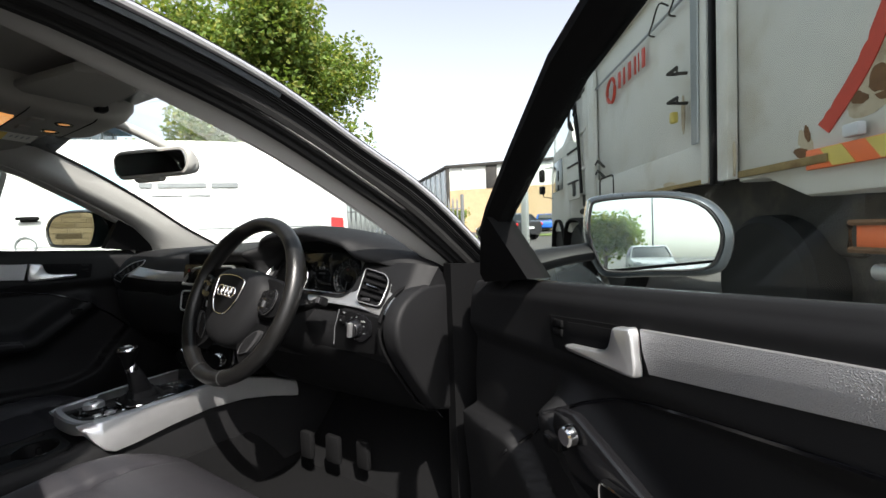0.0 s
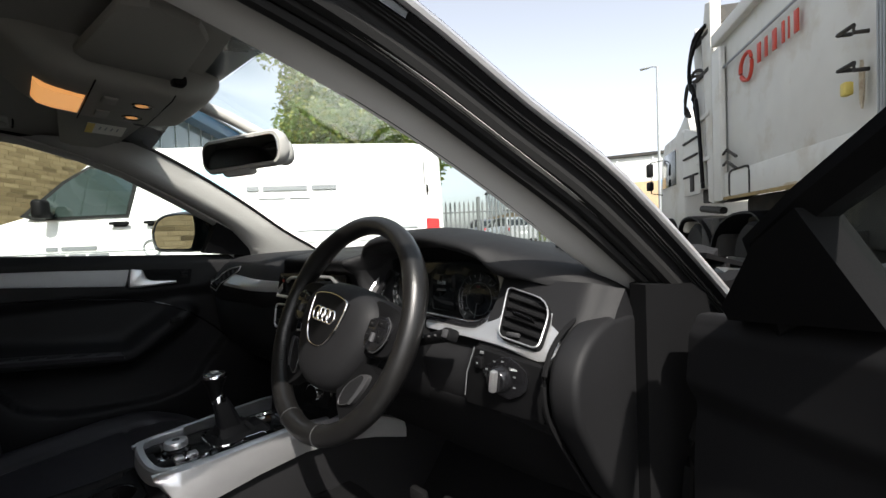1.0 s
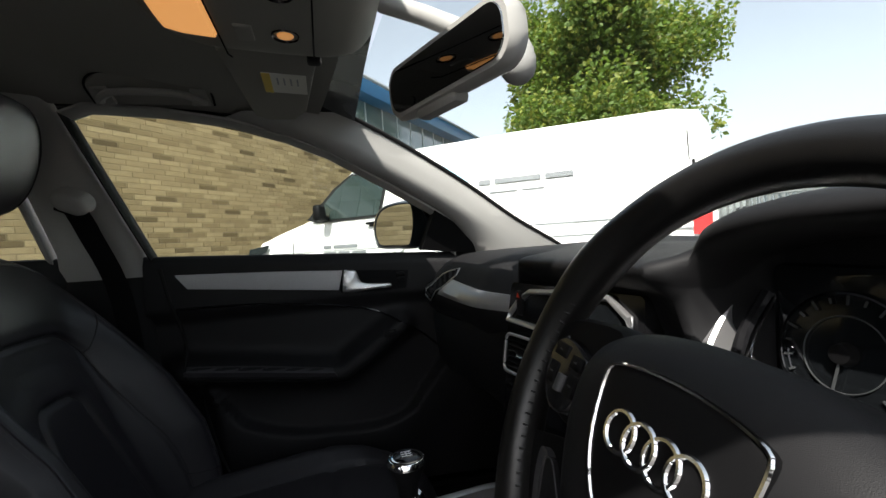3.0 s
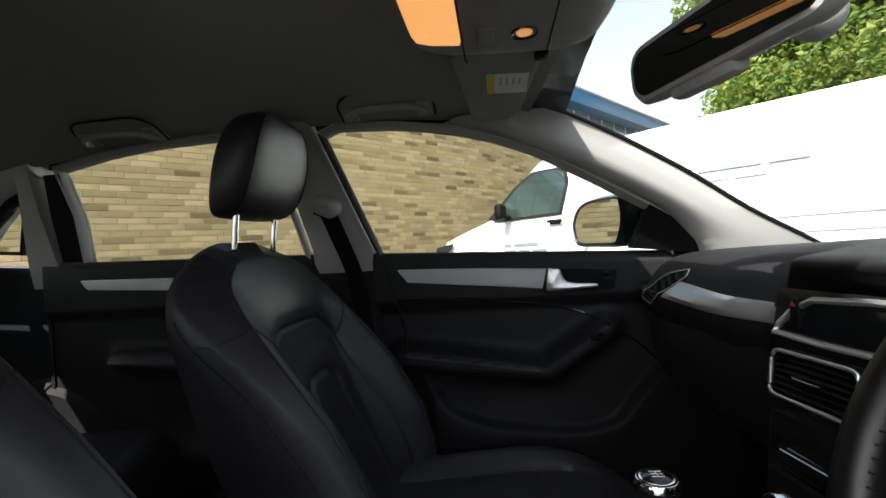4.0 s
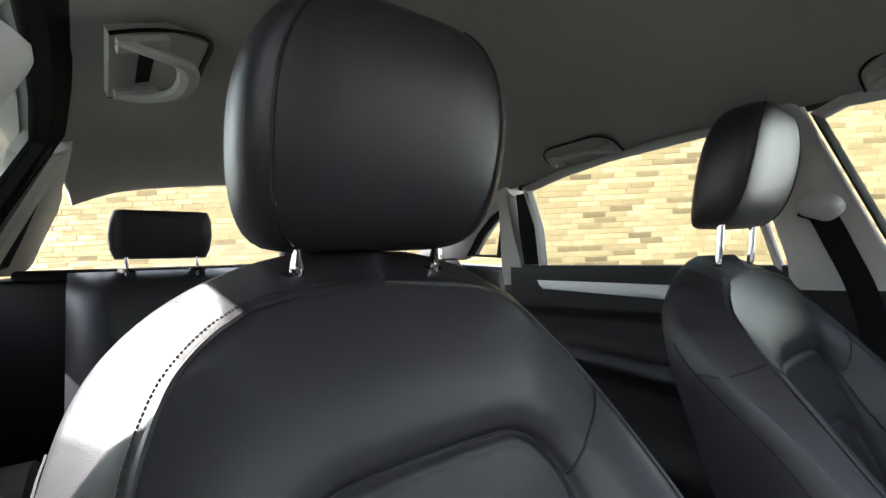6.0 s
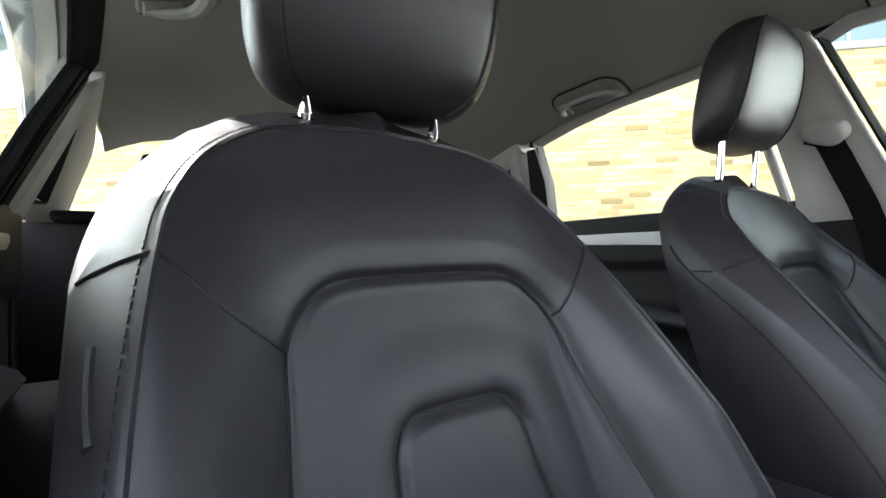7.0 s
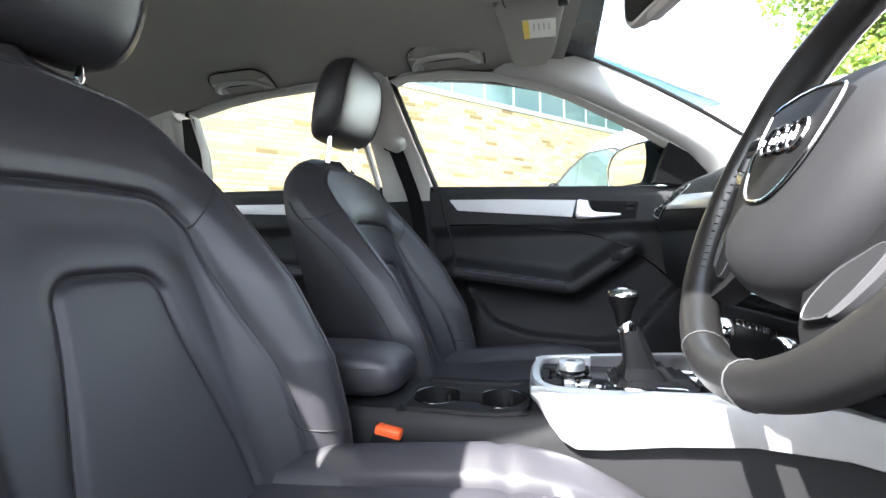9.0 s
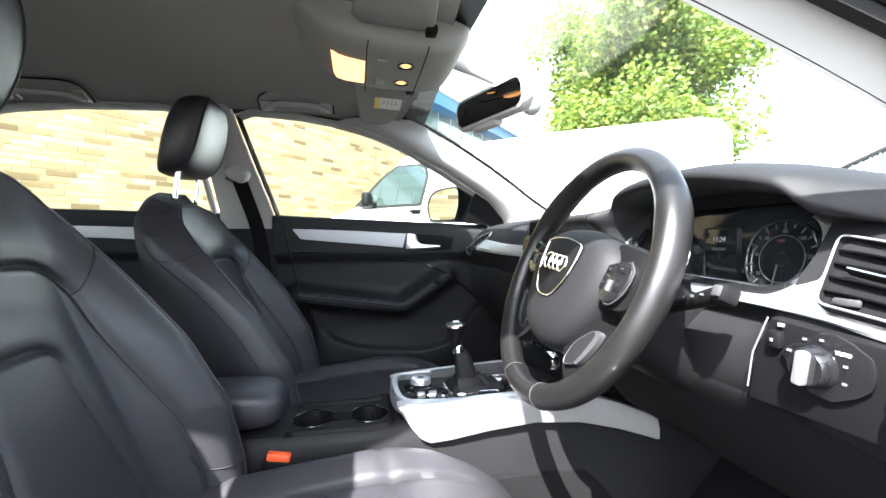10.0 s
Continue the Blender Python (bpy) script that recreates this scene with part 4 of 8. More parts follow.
# ---- trees ----
def tree(x, y, height, crown_r, crown_z, leaves, size, seed, label, trunk_r=0.22, mats=(LEAF, LEAF2)):
    rng = random.Random(seed)
    t = thing("tree", label, "tree", Matrix.Translation((x, y, ground_z(x, y))), group="trees")
    limbs = []
    top = Vector((rng.uniform(-0.3, 0.3), rng.uniform(-0.3, 0.3), height * 0.86))
    trunk_pts = smooth_path([(0, 0, 0), (0.06, 0.03, height * 0.22), (-0.05, 0.08, height * 0.45), top * 0.75, top], 5)
    n = len(trunk_pts)
    bm = tube(trunk_pts, [trunk_r * (1 - 0.88 * i / (n - 1)) * (1.3 if i == 0 else 1) for i in range(n)], 10)
    tips = []
    for k in range(26):
        h = rng.uniform(0.22, 0.8)
        a = rng.uniform(0, 2 * math.pi)
        base = trunk_pts[min(int(h * (n - 1)), n - 2)]
        reach = crown_r * rng.uniform(0.55, 0.95) * math.sqrt(max(0.12, 1 - ((base.z - crown_z) / (height - crown_z)) ** 2 if base.z > crown_z else 0.8))
        end = base + Vector((math.cos(a) * reach, math.sin(a) * reach, rng.uniform(0.12, 0.55) * reach))
        mid = base.lerp(end, 0.5) + Vector((0, 0, -0.06 * reach))
        pts = smooth_path([base, mid, end], 4)
        tube(pts, [trunk_r * 0.34 * (1 - h * 0.6) * (1 - 0.85 * i / (len(pts) - 1)) for i in range(len(pts))], 6, bm=bm)
        limbs += [base.lerp(end, 0.45), base.lerp(end, 0.7), end]
        for q in range(3):
            st = base.lerp(end, rng.uniform(0.4, 0.9))
            e2 = st + Vector((rng.uniform(-1, 1), rng.uniform(-1, 1), rng.uniform(-0.2, 0.9))) * crown_r * 0.28
            tube([st, st.lerp(e2, 0.5) + Vector((0, 0, 0.05)), e2], [0.025, 0.018, 0.008], 5, bm=bm)
            limbs.append(e2)
    part("trunk", bm, BARK, t, "grey brown trunk and limbs")
    for which, share_of in ((0, 0.72), (1, 0.28)):
        verts, faces = [], []
        count = int(leaves * share_of)
        for k in range(count):
            c = limbs[rng.randrange(len(limbs))]
            spread = crown_r * 0.165
            off = Vector((rng.gauss(0, 1), rng.gauss(0, 1), rng.gauss(0, 0.75)))
            p = c + off * spread * min(1.0, 1.7 / off.length)
            s = size * rng.uniform(0.6, 1.35)
            d = Vector((rng.uniform(-1, 1), rng.uniform(-1, 1), rng.uniform(-0.9, 0.3))).normalized()
            w = d.cross(Vector((rng.uniform(-1, 1), rng.uniform(-1, 1), rng.uniform(-1, 1)))).normalized()
            i = len(verts)
            nrm = d.cross(w) * s * 0.12
            verts += [p, p + d * s * 0.45 + w * s * 0.36 + nrm, p + d * s, p + d * s * 0.45 - w * s * 0.36 + nrm]
            faces += [(i, i + 1, i + 2), (i, i + 2, i + 3)]
        me = bpy.data.meshes.new("crown")
        me.from_pydata([tuple(v) for v in verts], [], faces)
        me.materials.append(mats[which])
        ob = new("crown", me)
        ob.parent = t
    return t


tree(-11.65, 9.3, 10.6, 3.25, 5.2, 84000, 0.15, 5, "broad green maple tree with a dense uneven crown")
tree(-27.0, 10.5, 7.2, 2.6, 4.0, 9000, 0.28, 8, "smaller green tree beyond the workshop", 0.16)
tree(-26.5, 57.0, 9.6, 2.2, 7.0, 2200, 0.5, 11, "distant tree rising behind the brick unit", 0.2)
tree(8.8, -32.7, 5.0, 2.6, 2.6, 3500, 0.34, 14, "bushy green tree in the rear yard", 0.16)
tree(1.3, -34.0, 3.8, 2.8, 2.0, 3000, 0.34, 17, "low dark green bush in the rear yard", 0.14)
tree(-14.5, 24.5, 2.0, 1.3, 1.1, 1800, 0.18, 21, "low green shrub behind the palisade fence", 0.08)


# ---- bricks of the workshop wall ----
def brick_mesh():
    bm = box(0, 0, 0, 0.288, 0.10, 0.066, 0)
    es = [e for e in bm.edges if all(v.co.y > 0 for v in e.verts)]
    bmesh.ops.bevel(bm, geom=es, offset=0.004, segments=1, affect="EDGES")
    return finish(bm, "brick", BRICK)


brick_data = brick_mesh()
verts, faces = [], []
rng = random.Random(3)
base_v = [tuple(v.co) for v in brick_data.vertices]
base_f = [tuple(p.vertices) for p in brick_data.polygons]
near_count = 0
for row in range(int(WALL_H / 0.075)):
    z = 0.0375 + 0.075 * row
    n = int((WALL_TO - WALL_FROM) / 0.298)
    for col in range(n):
        x = WALL_FROM + 0.15 + 0.298 * col + (0.0, 0.149, 0.075, 0.21)[row % 4] + rng.uniform(-0.003, 0.003)
        dy = -0.04 + rng.uniform(-0.003, 0.004)
        if x + 0.15 > WALL_TO:
            continue
        if 14 <= row < 34 and -2.9 < x < 1.6 and near_count < 300:
            ob = new("brick", brick_data)
            ob.parent = shop
            ob.matrix_basis = Matrix.Translation((x, dy, z))
            near_count += 1
        else:
            i = len(verts)
            verts += [(a + x, b + dy, c + z) for a, b, c in base_v]
            faces += [tuple(q + i for q in f) for f in base_f]
me = bpy.data.meshes.new("brickwork")
me.from_pydata(verts, [], faces)
me.materials.append(BRICKFAR)
ob = new("brickwork", me)
ob.parent = shop
tagged(ob, kind="stuff")


# ---- the car ----
def side_x(y, z):
    """Inner face of the upper car side, distance from the middle."""
    return 0.70 - 0.53 * (z - 0.97 + 0.052 * y)


# window outlines of the car side as (y, z)
FRONT_WINDOW = [(0.287, 0.981), (0.243, 1.13), (0.199, 1.281), (0.236, 1.293), (0.375, 1.285), (0.505, 1.267), (0.62, 1.236), (0.719, 1.199),
                (0.858, 1.127), (0.985, 1.058), (1.045, 1.02), (1.055, 0.945), (0.80, 0.957), (0.55, 0.969)]
REAR_WINDOW = [(-0.650, 1.007), (-0.600, 1.14), (-0.587, 1.262), (-0.43, 1.284), (-0.275, 1.296), (-0.034, 1.299), (0.03, 1.297), (0.045, 1.15), (0.06, 0.990), (-0.30, 0.998)]
QUARTER = [(-0.870, 1.053), (-0.735, 1.212), (-0.80, 1.190), (-0.92, 1.130), (-1.035, 1.062)]
SILL = [(-1.1, 1.06), (-0.65, 1.007), (0.05, 0.990), (0.287, 0.981), (1.055, 0.945), (1.2, 0.93)]

car = thing("car", "dark grey saloon car with black leather cabin, parked on worn asphalt", "car")


def on_side(outline, sx, out=0.0):
    return [Vector((sx * (side_x(y, z) + out), y, z)) for y, z in outline]


def pane(name, outline, sx, parent, mat, out=0.02):
    bm = bmesh.new()
    a = [bm.verts.new(p) for p in on_side(outline, sx, out)]
    b = [bm.verts.new(p) for p in on_side(outline, sx, out + 0.004)]
    bm.faces.new(a)
    bm.faces.new(b[::-1])
    for i in range(len(a)):
        j = (i + 1) % len(a)
        bm.faces.new((a[i], a[j], b[j], b[i]))
    ob = part(name, bm, mat, parent)
    ob.visible_shadow = False
    return ob


def grow(outline, d):
    """The outline moved outwards by d."""
    c = [Vector((y, z, 0)) for y, z in outline]
    area = sum(a.x * b.y - b.x * a.y for a, b in zip(c, c[1:] + c[:1]))
    s = 1 if area > 0 else -1
    out = []
    for i, p in enumerate(c):
        e1, e2 = (p - c[i - 1]).normalized(), (c[(i + 1) % len(c)] - p).normalized()
        n = Vector(((e1 + e2).y, -(e1 + e2).x, 0)).normalized() * s
        k = max(n.dot(Vector((e1.y, -e1.x, 0)) * s), 0.5)
        q = p + n * d / k
        out.append((q.x, q.y))
    return out


def window_frame(name, outline, sx, parent, mat, wide=0.022, deep=0.03, inside=-0.004, upto=0, start=0):
    inner, outer = outline, grow(outline, wide)
    rings = []
    for (y1, z1), (y2, z2) in zip(inner, outer):
        a, b = side_x(y1, z1), side_x(y2, z2)
        rings.append([Vector((sx * (a + inside + 0.008), y1, z1)), Vector((sx * (a + deep), y1, z1)), Vector((sx * (b + deep), y2, z2)),
                      Vector((sx * (b + inside), y2, z2)), Vector((sx * (a * 0.4 + b * 0.6 + inside - 0.004), y1 * 0.4 + y2 * 0.6, z1 * 0.4 + z2 * 0.6))])
    if upto:
        return part(name, loft(rings[start:upto]), mat, parent, "slim window surround")
    return part(name, loft(rings, loop=True), mat, parent)


# lines of the windscreen pillars, inner edge at the glass and edge at the door
PILLAR_GLASS = smooth_path([(0.49, 0.745, 1.288), (0.527, 0.88, 1.228), (0.57, 1.06, 1.13), (0.61, 1.22, 1.03), (0.635, 1.34, 0.965), (0.645, 1.40, 0.93)], 5)
PILLAR_DOOR = smooth_path([(side_x(y, z), y, z) for y, z in [(0.50, 1.282), (0.66, 1.232), (0.86, 1.140), (1.02, 1.055), (1.10, 0.975), (1.14, 0.87)]], 5)
# outer edge of the door opening and roof gutter
GUTTER = [(0.915, 1.30, 0.775), (0.888, 1.231, 0.861), (0.798, 1.071, 1.042), (0.740, 0.93, 1.138), (0.703, 0.78, 1.220), (0.680, 0.64, 1.269), (0.662, 0.45, 1.310), (0.660, 0.2, 1.340),
          (0.660, -0.1, 1.350), (0.665, -0.45, 1.340), (0.68, -0.75, 1.300), (0.71, -1.02, 1.215), (0.76, -1.30, 1.10)]
# on the driver's side: edge of the pillar cover at the glass, and at the seals of the open doorway
COVER_GLASS = [(0.772, 1.275, 0.800), (0.742, 1.215, 0.863), (0.694, 1.071, 0.962), (0.650, 0.93, 1.058), (0.606, 0.78, 1.145), (0.556, 0.64, 1.214), (0.505, 0.47, 1.285)]
COVER_DOOR = [tuple(Vector(a).lerp(Vector(b), 0.45)) for a, b in zip(COVER_GLASS, GUTTER)]

for sx, who in ((-1, "left"), (1, "right")):
    # windscreen pillar cover
    rings = []
    for g, d in zip(PILLAR_GLASS, PILLAR_DOOR) if sx < 0 else zip(smooth_path(COVER_GLASS[1:], 5), smooth_path(COVER_DOOR[1:], 5)):
        m = (g + d) / 2
        inward = Vector((-0.013, -0.008, -0.003)) if sx > 0 else Vector((-0.030, -0.014, 0.0))
        pts = [g, g * 0.7 + d * 0.3 + inward * (0.9 if sx > 0 else 0.5), m + inward, g * 0.25 + d * 0.75 + inward * (0.7 if sx > 0 else 1.25), d, d + Vector((0.03, 0.0, 0.0)), m + Vector((0.05, 0.03, 0.02)), g + Vector((0.03, 0.02, 0.01))]
        rings.append([Vector((sx * p.x, p.y, p.z)) for p in pts])
    part("windscreen_pillar", loft(rings), PILLAR, car, "light grey textured windscreen pillar trim", sharp=60)
    # middle pillar; the driver's is stretched rearward, unseen, to block sun
    rows = []
    for k in range(13):
        z = 0.55 + (1.315 - 0.55) * k / 12
        # driver's side offsets set where the pillar's shadow falls on the seat
        yf = lerp_table([(0.55, 0.30), (0.981, 0.266), (1.281, 0.178), (1.315, 0.17)], z) - (0.03 if sx > 0 else 0.0)
        yr = lerp_table([(0.55, 0.04), (0.98, 0.085), (1.315, 0.055)], z) - (0.09 if sx > 0 else 0.0)
        x = side_x(0.15, z) if z > 0.97 else 0.70 - 0.02 * (0.97 - z)
        b = 0.028
        rows.append([Vector((sx * q, y, z)) for q, y in ((x + 0.03, yf), (x - 0.006, yf - 0.008), (x - b * 0.8, yf - 0.04), (x - b, (yf + yr) / 2), (x - b * 0.8, yr + 0.04), (x - 0.006, yr + 0.008), (x + 0.03, yr))])
    top = [r for r in rows if r[0].z >= 0.90]
    low = [r for r in rows if r[0].z <= 0.945]
    part("middle_pillar", loft(top, ring_closed=True), PILLAR, car, "light grey upper middle pillar trim", sharp=60)
    if sx > 0:
        part("pillar_seal", loft([[Vector((x, y, r[0].z)) for x, y in ((r[0].x + 0.02, r[0].y + 0.012), (r[1].x - 0.004, r[1].y + 0.018), (r[1].x - 0.018, r[1].y + 0.010), (r[2].x - 0.001, r[2].y + 0.012), (r[1].x + 0.01, r[1].y - 0.01))] for r in rows]), RUBBER, car, "black rubber door seal", sharp=60)
    part("lower_middle_pillar", loft(low, ring_closed=True), SOFT, car, sharp=60)
    # rear pillar with the small quarter pane before it
    rings = []
    for y, zt, zb in ((-0.66, 1.285, 1.255), (-0.74, 1.275, 1.222), (-0.82, 1.262, 1.192), (-0.93, 1.24, 1.132), (-1.05, 1.23, 1.058), (-1.15, 1.21, 1.04), (-1.30, 1.13, 1.04), (-1.42, 1.08, 1.04)):
        rings.append([Vector((sx * x, y, z)) for x, z in ((side_x(y, zb), zb), (side_x(y, (zt + zb) / 2) - 0.015, (zt + zb) / 2), (side_x(y, zt) - 0.015, zt), (side_x(y, zt) + 0.05, zt + 0.02), (side_x(y, zb) + 0.06, zb))])
    part("rear_pillar", loft(rings), PILLAR, car, "light grey rear pillar trim", sharp=60)
    rings = []
    for y0, y1, z in ((-0.662, -0.725, 1.262), (-0.70, -0.79, 1.14), (-0.735, -0.862, 1.00), (-0.76, -0.89, 0.93)):
        x = side_x(-0.7, z)
        rings.append([Vector((sx * (x + a), y, z)) for y, a in ((y0, 0.02), (y0 - 0.012, -0.015), (y1 + 0.012, -0.015), (y1, 0.02), ((y0 + y1) / 2, 0.05))])
    part("quarter_post", loft(rings), PILLAR, car, sharp=60)
    pane("quarter_pane", QUARTER, sx, car, SIDEGLASS)
    window_frame("quarter_seal", QUARTER, sx, car, RUBBER, 0.012)
    # opening frame between cover and gutter, with its rubber seals
    inner = smooth_path([(side_x(y, z), y, z) for y, z in [(1.14, 0.86), (1.10, 0.975), (1.02, 1.062), (0.86, 1.148), (0.70, 1.222), (0.56, 1.270), (0.40, 1.302), (0.2, 1.312), (-0.1, 1.316), (-0.4, 1.305), (-0.6, 1.28), (-0.80, 1.22), (-1.1, 1.09)]], 4)
    if sx > 0:
        inner = smooth_path(COVER_DOOR + [(side_x(y, z) + 0.02, y, z) for y, z in [(0.2, 1.312), (-0.1, 1.316), (-0.4, 1.305), (-0.6, 1.28), (-0.80, 1.22), (-1.1, 1.09)]], 4)
    outer = smooth_path([(x, y, z) for x, y, z in GUTTER], 4)
    rows = []
    for a, b in zip(inner, outer):
        d = b - a
        up = Vector((0.25, -0.1, 0.9))
        rows.append([Vector((sx * p.x, p.y, p.z)) for p in (a if sx > 0 else a + d * 0.15 + up * 0.01, a + d * 0.18 + up * 0.012, a + d * 0.35 + up * 0.012, a + d * 0.38 - up * 0.012, a + d * 0.62 - up * 0.012, a + d * 0.66 + up * 0.008, b)])
    rows = [r + [p + Vector((sx * 0.004, 0.006, 0.014)) for p in r[::-1]] for r in rows]
    k = sum(1 for p in inner if p.y > 0.12) if sx > 0 else len(inner)
    part("opening_frame", loft(rows[:k]), SATIN, car, "satin black door opening frame", sharp=30)
    if sx > 0:
        part("roof_side_trim", loft([[q.lerp(Vector((q.x, q.y, max(v.z for v in r))), 0.5) for q in r] for r in rows[k - 1:]]), LINER, car, "grey trim over the rear door", sharp=80)
    for f, r in ((0.06, 0.010), (0.30, 0.009), (0.52, 0.011)) if sx > 0 else ((0.52, 0.011),):
        part("door_seal", tube([Vector((sx * p.x, p.y, p.z)) for p in [a.lerp(b, f) + Vector((-0.004, -0.004, -0.008)) for a, b in zip(inner[:k], outer[:k])]], r, 8), RUBBER, car)
    for f in (0.72, 0.78, 0.84):
        part("frame_rib", tube([Vector((sx * p.x, p.y, p.z)) for p in [a.lerp(b, f) + Vector((0.001, -0.002, -0.001)) for a, b in zip(inner[:k], outer[:k])]], 0.0022, 5), RUBBER, car)
    part("roof_strip", tube([Vector((sx * (p.x + 0.004), p.y, p.z + 0.006)) for p in outer], 0.0065, 8), ALU, car, "slim bright roof strip")
    # hinge pillar below the windscreen pillar
    rings = []
    for z in (0.20, 0.35, 0.5, 0.65, 0.80, 0.90):
        yo = lerp_table([(0.2, 1.42), (0.65, 1.34), (0.80, 1.30), (0.9, 1.22)], z)
        rings.append([Vector((sx * x, y, z)) for x, y in ((0.77, 1.15), (0.80, 1.135), (0.875, yo), (0.885, yo + 0.03), (0.86, yo + 0.20), (0.77, yo + 0.20))])
    part("hinge_pillar", loft(rings), MATT, car, "black hinge pillar beside the dashboard")
    for dx, r in ((0.0, 0.012), (0.035, 0.010)):
        part("door_seal", tube(smooth_path([(sx * (0.812 + dx), 1.255 + dx, 0.83), (sx * (0.795 + dx), 1.205 + dx, 0.72), (sx * (0.790 + dx), 1.165 + dx, 0.52), (sx * (0.788 + dx), 1.15 + dx, 0.26)], 5), r, 8), RUBBER, car)
    for z in (0.38, 0.72):
        part("door_hinge", box(sx * 0.885, 1.34, z, 0.03, 0.06, 0.05, 0.006), STEELGREY, car)
    part("sill_cover", box(sx * 0.76, 0.45, 0.235, 0.16, 1.45, 0.07, 0.02), HARD, car, "black entry sill cover")
    part("rear_sill_cover", box(sx * 0.76, -0.62, 0.235, 0.16, 0.60, 0.07, 0.02), HARD, car)

# headlining, front edge round the windscreen header
rows = []
NY, NX = 30, 24
for i in range(NY + 1):
    y = 0.752 - 1.882 * i / NY
    zc = lerp_table([(-1.15, 1.315), (-0.9, 1.335), (-0.5, 1.352), (0.0, 1.362), (0.4, 1.347), (0.55, 1.330), (0.65, 1.318), (0.80, 1.302)], y)
    zs = lerp_table([(-1.15, 1.22), (-0.8, 1.265), (-0.6, 1.285), (-0.3, 1.305), (0.1, 1.310), (0.4, 1.302), (0.6, 1.284), (0.80, 1.272)], y)
    xs = min(side_x(y, zs) + 0.012, 0.56)
    rows.append([Vector((xs * (2 * j / NX - 1), y - (0.055 * abs(2 * j / NX - 1) ** 2 if i == 0 else 0.04 * abs(2 * j / NX - 1) ** 2 * max(0, 1 - i / 4)), zc - (zc - zs) * abs(2 * j / NX - 1) ** 3.2)) for j in range(NX + 1)])
ceiling = part("ceiling", sheet(rows, -0.02), LINER, None, sharp=60)
tagged(ceiling, "grey cloth headlining of the car roof", "ceiling", kind="structure")

# outer roof
half = smooth_path([(x, y, z) for x, y, z in GUTTER[4:12]], 4)
rows = [[Vector((p.x * s, p.y - 0.05 * (1 - s * s) * (1 if p.y < -0.5 else -0.3 if p.y > 0.7 else 0), p.z + (max(p.z + 0.06, 1.385 - 0.25 * max(0.0, p.y - 0.55)) - p.z) * (1 - abs(s) ** 2.4))) for s in (-1, -0.9, -0.7, -0.4, 0, 0.4, 0.7, 0.9, 1)] for p in half]
part("roof", sheet(rows, 0.008), PAINT, car, "dark grey painted roof", sharp=60)

# windscreen and rear screen
rows = []
for k in range(13):
    t = k / 12
    e = Vector(PILLAR_GLASS[0]).lerp(Vector((0.70, 1.42, 0.945)), t) + Vector((0.01, 0.015, 0.012))
    right = Vector((0.575, 0.70, 1.215)).lerp(Vector((0.80, 1.36, 0.905)), t)
    left = Vector((-e.x, e.y, e.z))
    bow = 0.075 + 0.20 * t
    rows.append([left.lerp(right, (s + 1) / 2) + Vector((0, bow * (1 - s * s), 0.018 * (1 - s * s) + 0.012 * math.sin(math.pi * t) + 0.05 * (1 - s * s) * (1 - t))) for s in (-1, -0.85, -0.6, -0.3, 0, 0.3, 0.6, 0.85, 1)])
ws = part("windscreen", sheet(rows, 0.005), CLEAR, car, "clear curved windscreen", sharp=70)
ws.visible_shadow = False
part("windscreen_seal", tube([Vector((-p.x, p.y + 0.006, p.z + 0.004)) for p in PILLAR_GLASS[::-1]], 0.005, 6), RUBBER, car)
part("windscreen_seal", tube([p + Vector((0.002, 0.006, 0.004)) for p in smooth_path(COVER_GLASS[1:], 5)], 0.005, 6), RUBBER, car)
rows = []
for k in range(9):
    t = k / 8
    e = Vector((0.56, -1.08, 1.295)).lerp(Vector((0.69, -1.50, 1.07)), t)
    rows.append([Vector((e.x * s, e.y - 0.07 * (1 - s * s), e.z + 0.02 * (1 - s * s))) for s in (-1, -0.8, -0.4, 0, 0.4, 0.8, 1)])
rs = part("rear_screen", sheet(rows, 0.005), CLEAR, car, "clear curved rear screen", sharp=70)
rs.visible_shadow = False
part("parcel_shelf", box(0, -1.36, 1.035, 1.36, 0.50, 0.03, 0.012), CARPET, car, "black cloth parcel shelf")

# body sides, bonnet, boot, floor
def body_profile(y):
    """Half section of the outer body at y, from the sill up to the shoulder."""
    w = lerp_table([(-1.95, 0.62), (-1.85, 0.76), (-1.5, 0.87), (-0.9, 0.905), (0.6, 0.912), (1.5, 0.905), (2.2, 0.87), (2.6, 0.74), (2.78, 0.5)], y)
    belt = lerp_table([(-1.95, 0.95), (-1.7, 1.03), (-1.3, 1.03), (-0.65, 0.985), (0.6, 0.945), (1.3, 0.915), (1.9, 0.86), (2.5, 0.73), (2.78, 0.62)], y)
    return w, belt


stations = [-1.95, -1.88, -1.7, -1.5, -1.3, -1.1, -0.82]
def side_ring(y, sx):
    w, belt = body_profile(y)
    return [Vector((sx * x, y, z)) for x, z in ((w - 0.06, 0.20), (w - 0.01, 0.34), (w, 0.55), (w - 0.005, 0.72), (w - 0.03, belt - 0.03), (w - 0.07, belt))]


for sx in (-1, 1):
    part("rear_wing", sheet([side_ring(y, sx) for y in stations], 0.01), PAINT, car, sharp=50)
    part("front_wing", sheet([side_ring(y, sx) for y in (1.36, 1.5, 1.7, 1.9, 2.1, 2.3, 2.5, 2.65, 2.78)], 0.01), PAINT, car, "dark grey front wing", sharp=50)
    part("body_sill", sheet([[Vector((sx * x, y, z)) for x, z in ((0.70, 0.19), (0.86, 0.19), (0.895, 0.25), (0.88, 0.27), (0.70, 0.27))] for y in (-0.85, 1.4)], 0.005), PAINT, car)
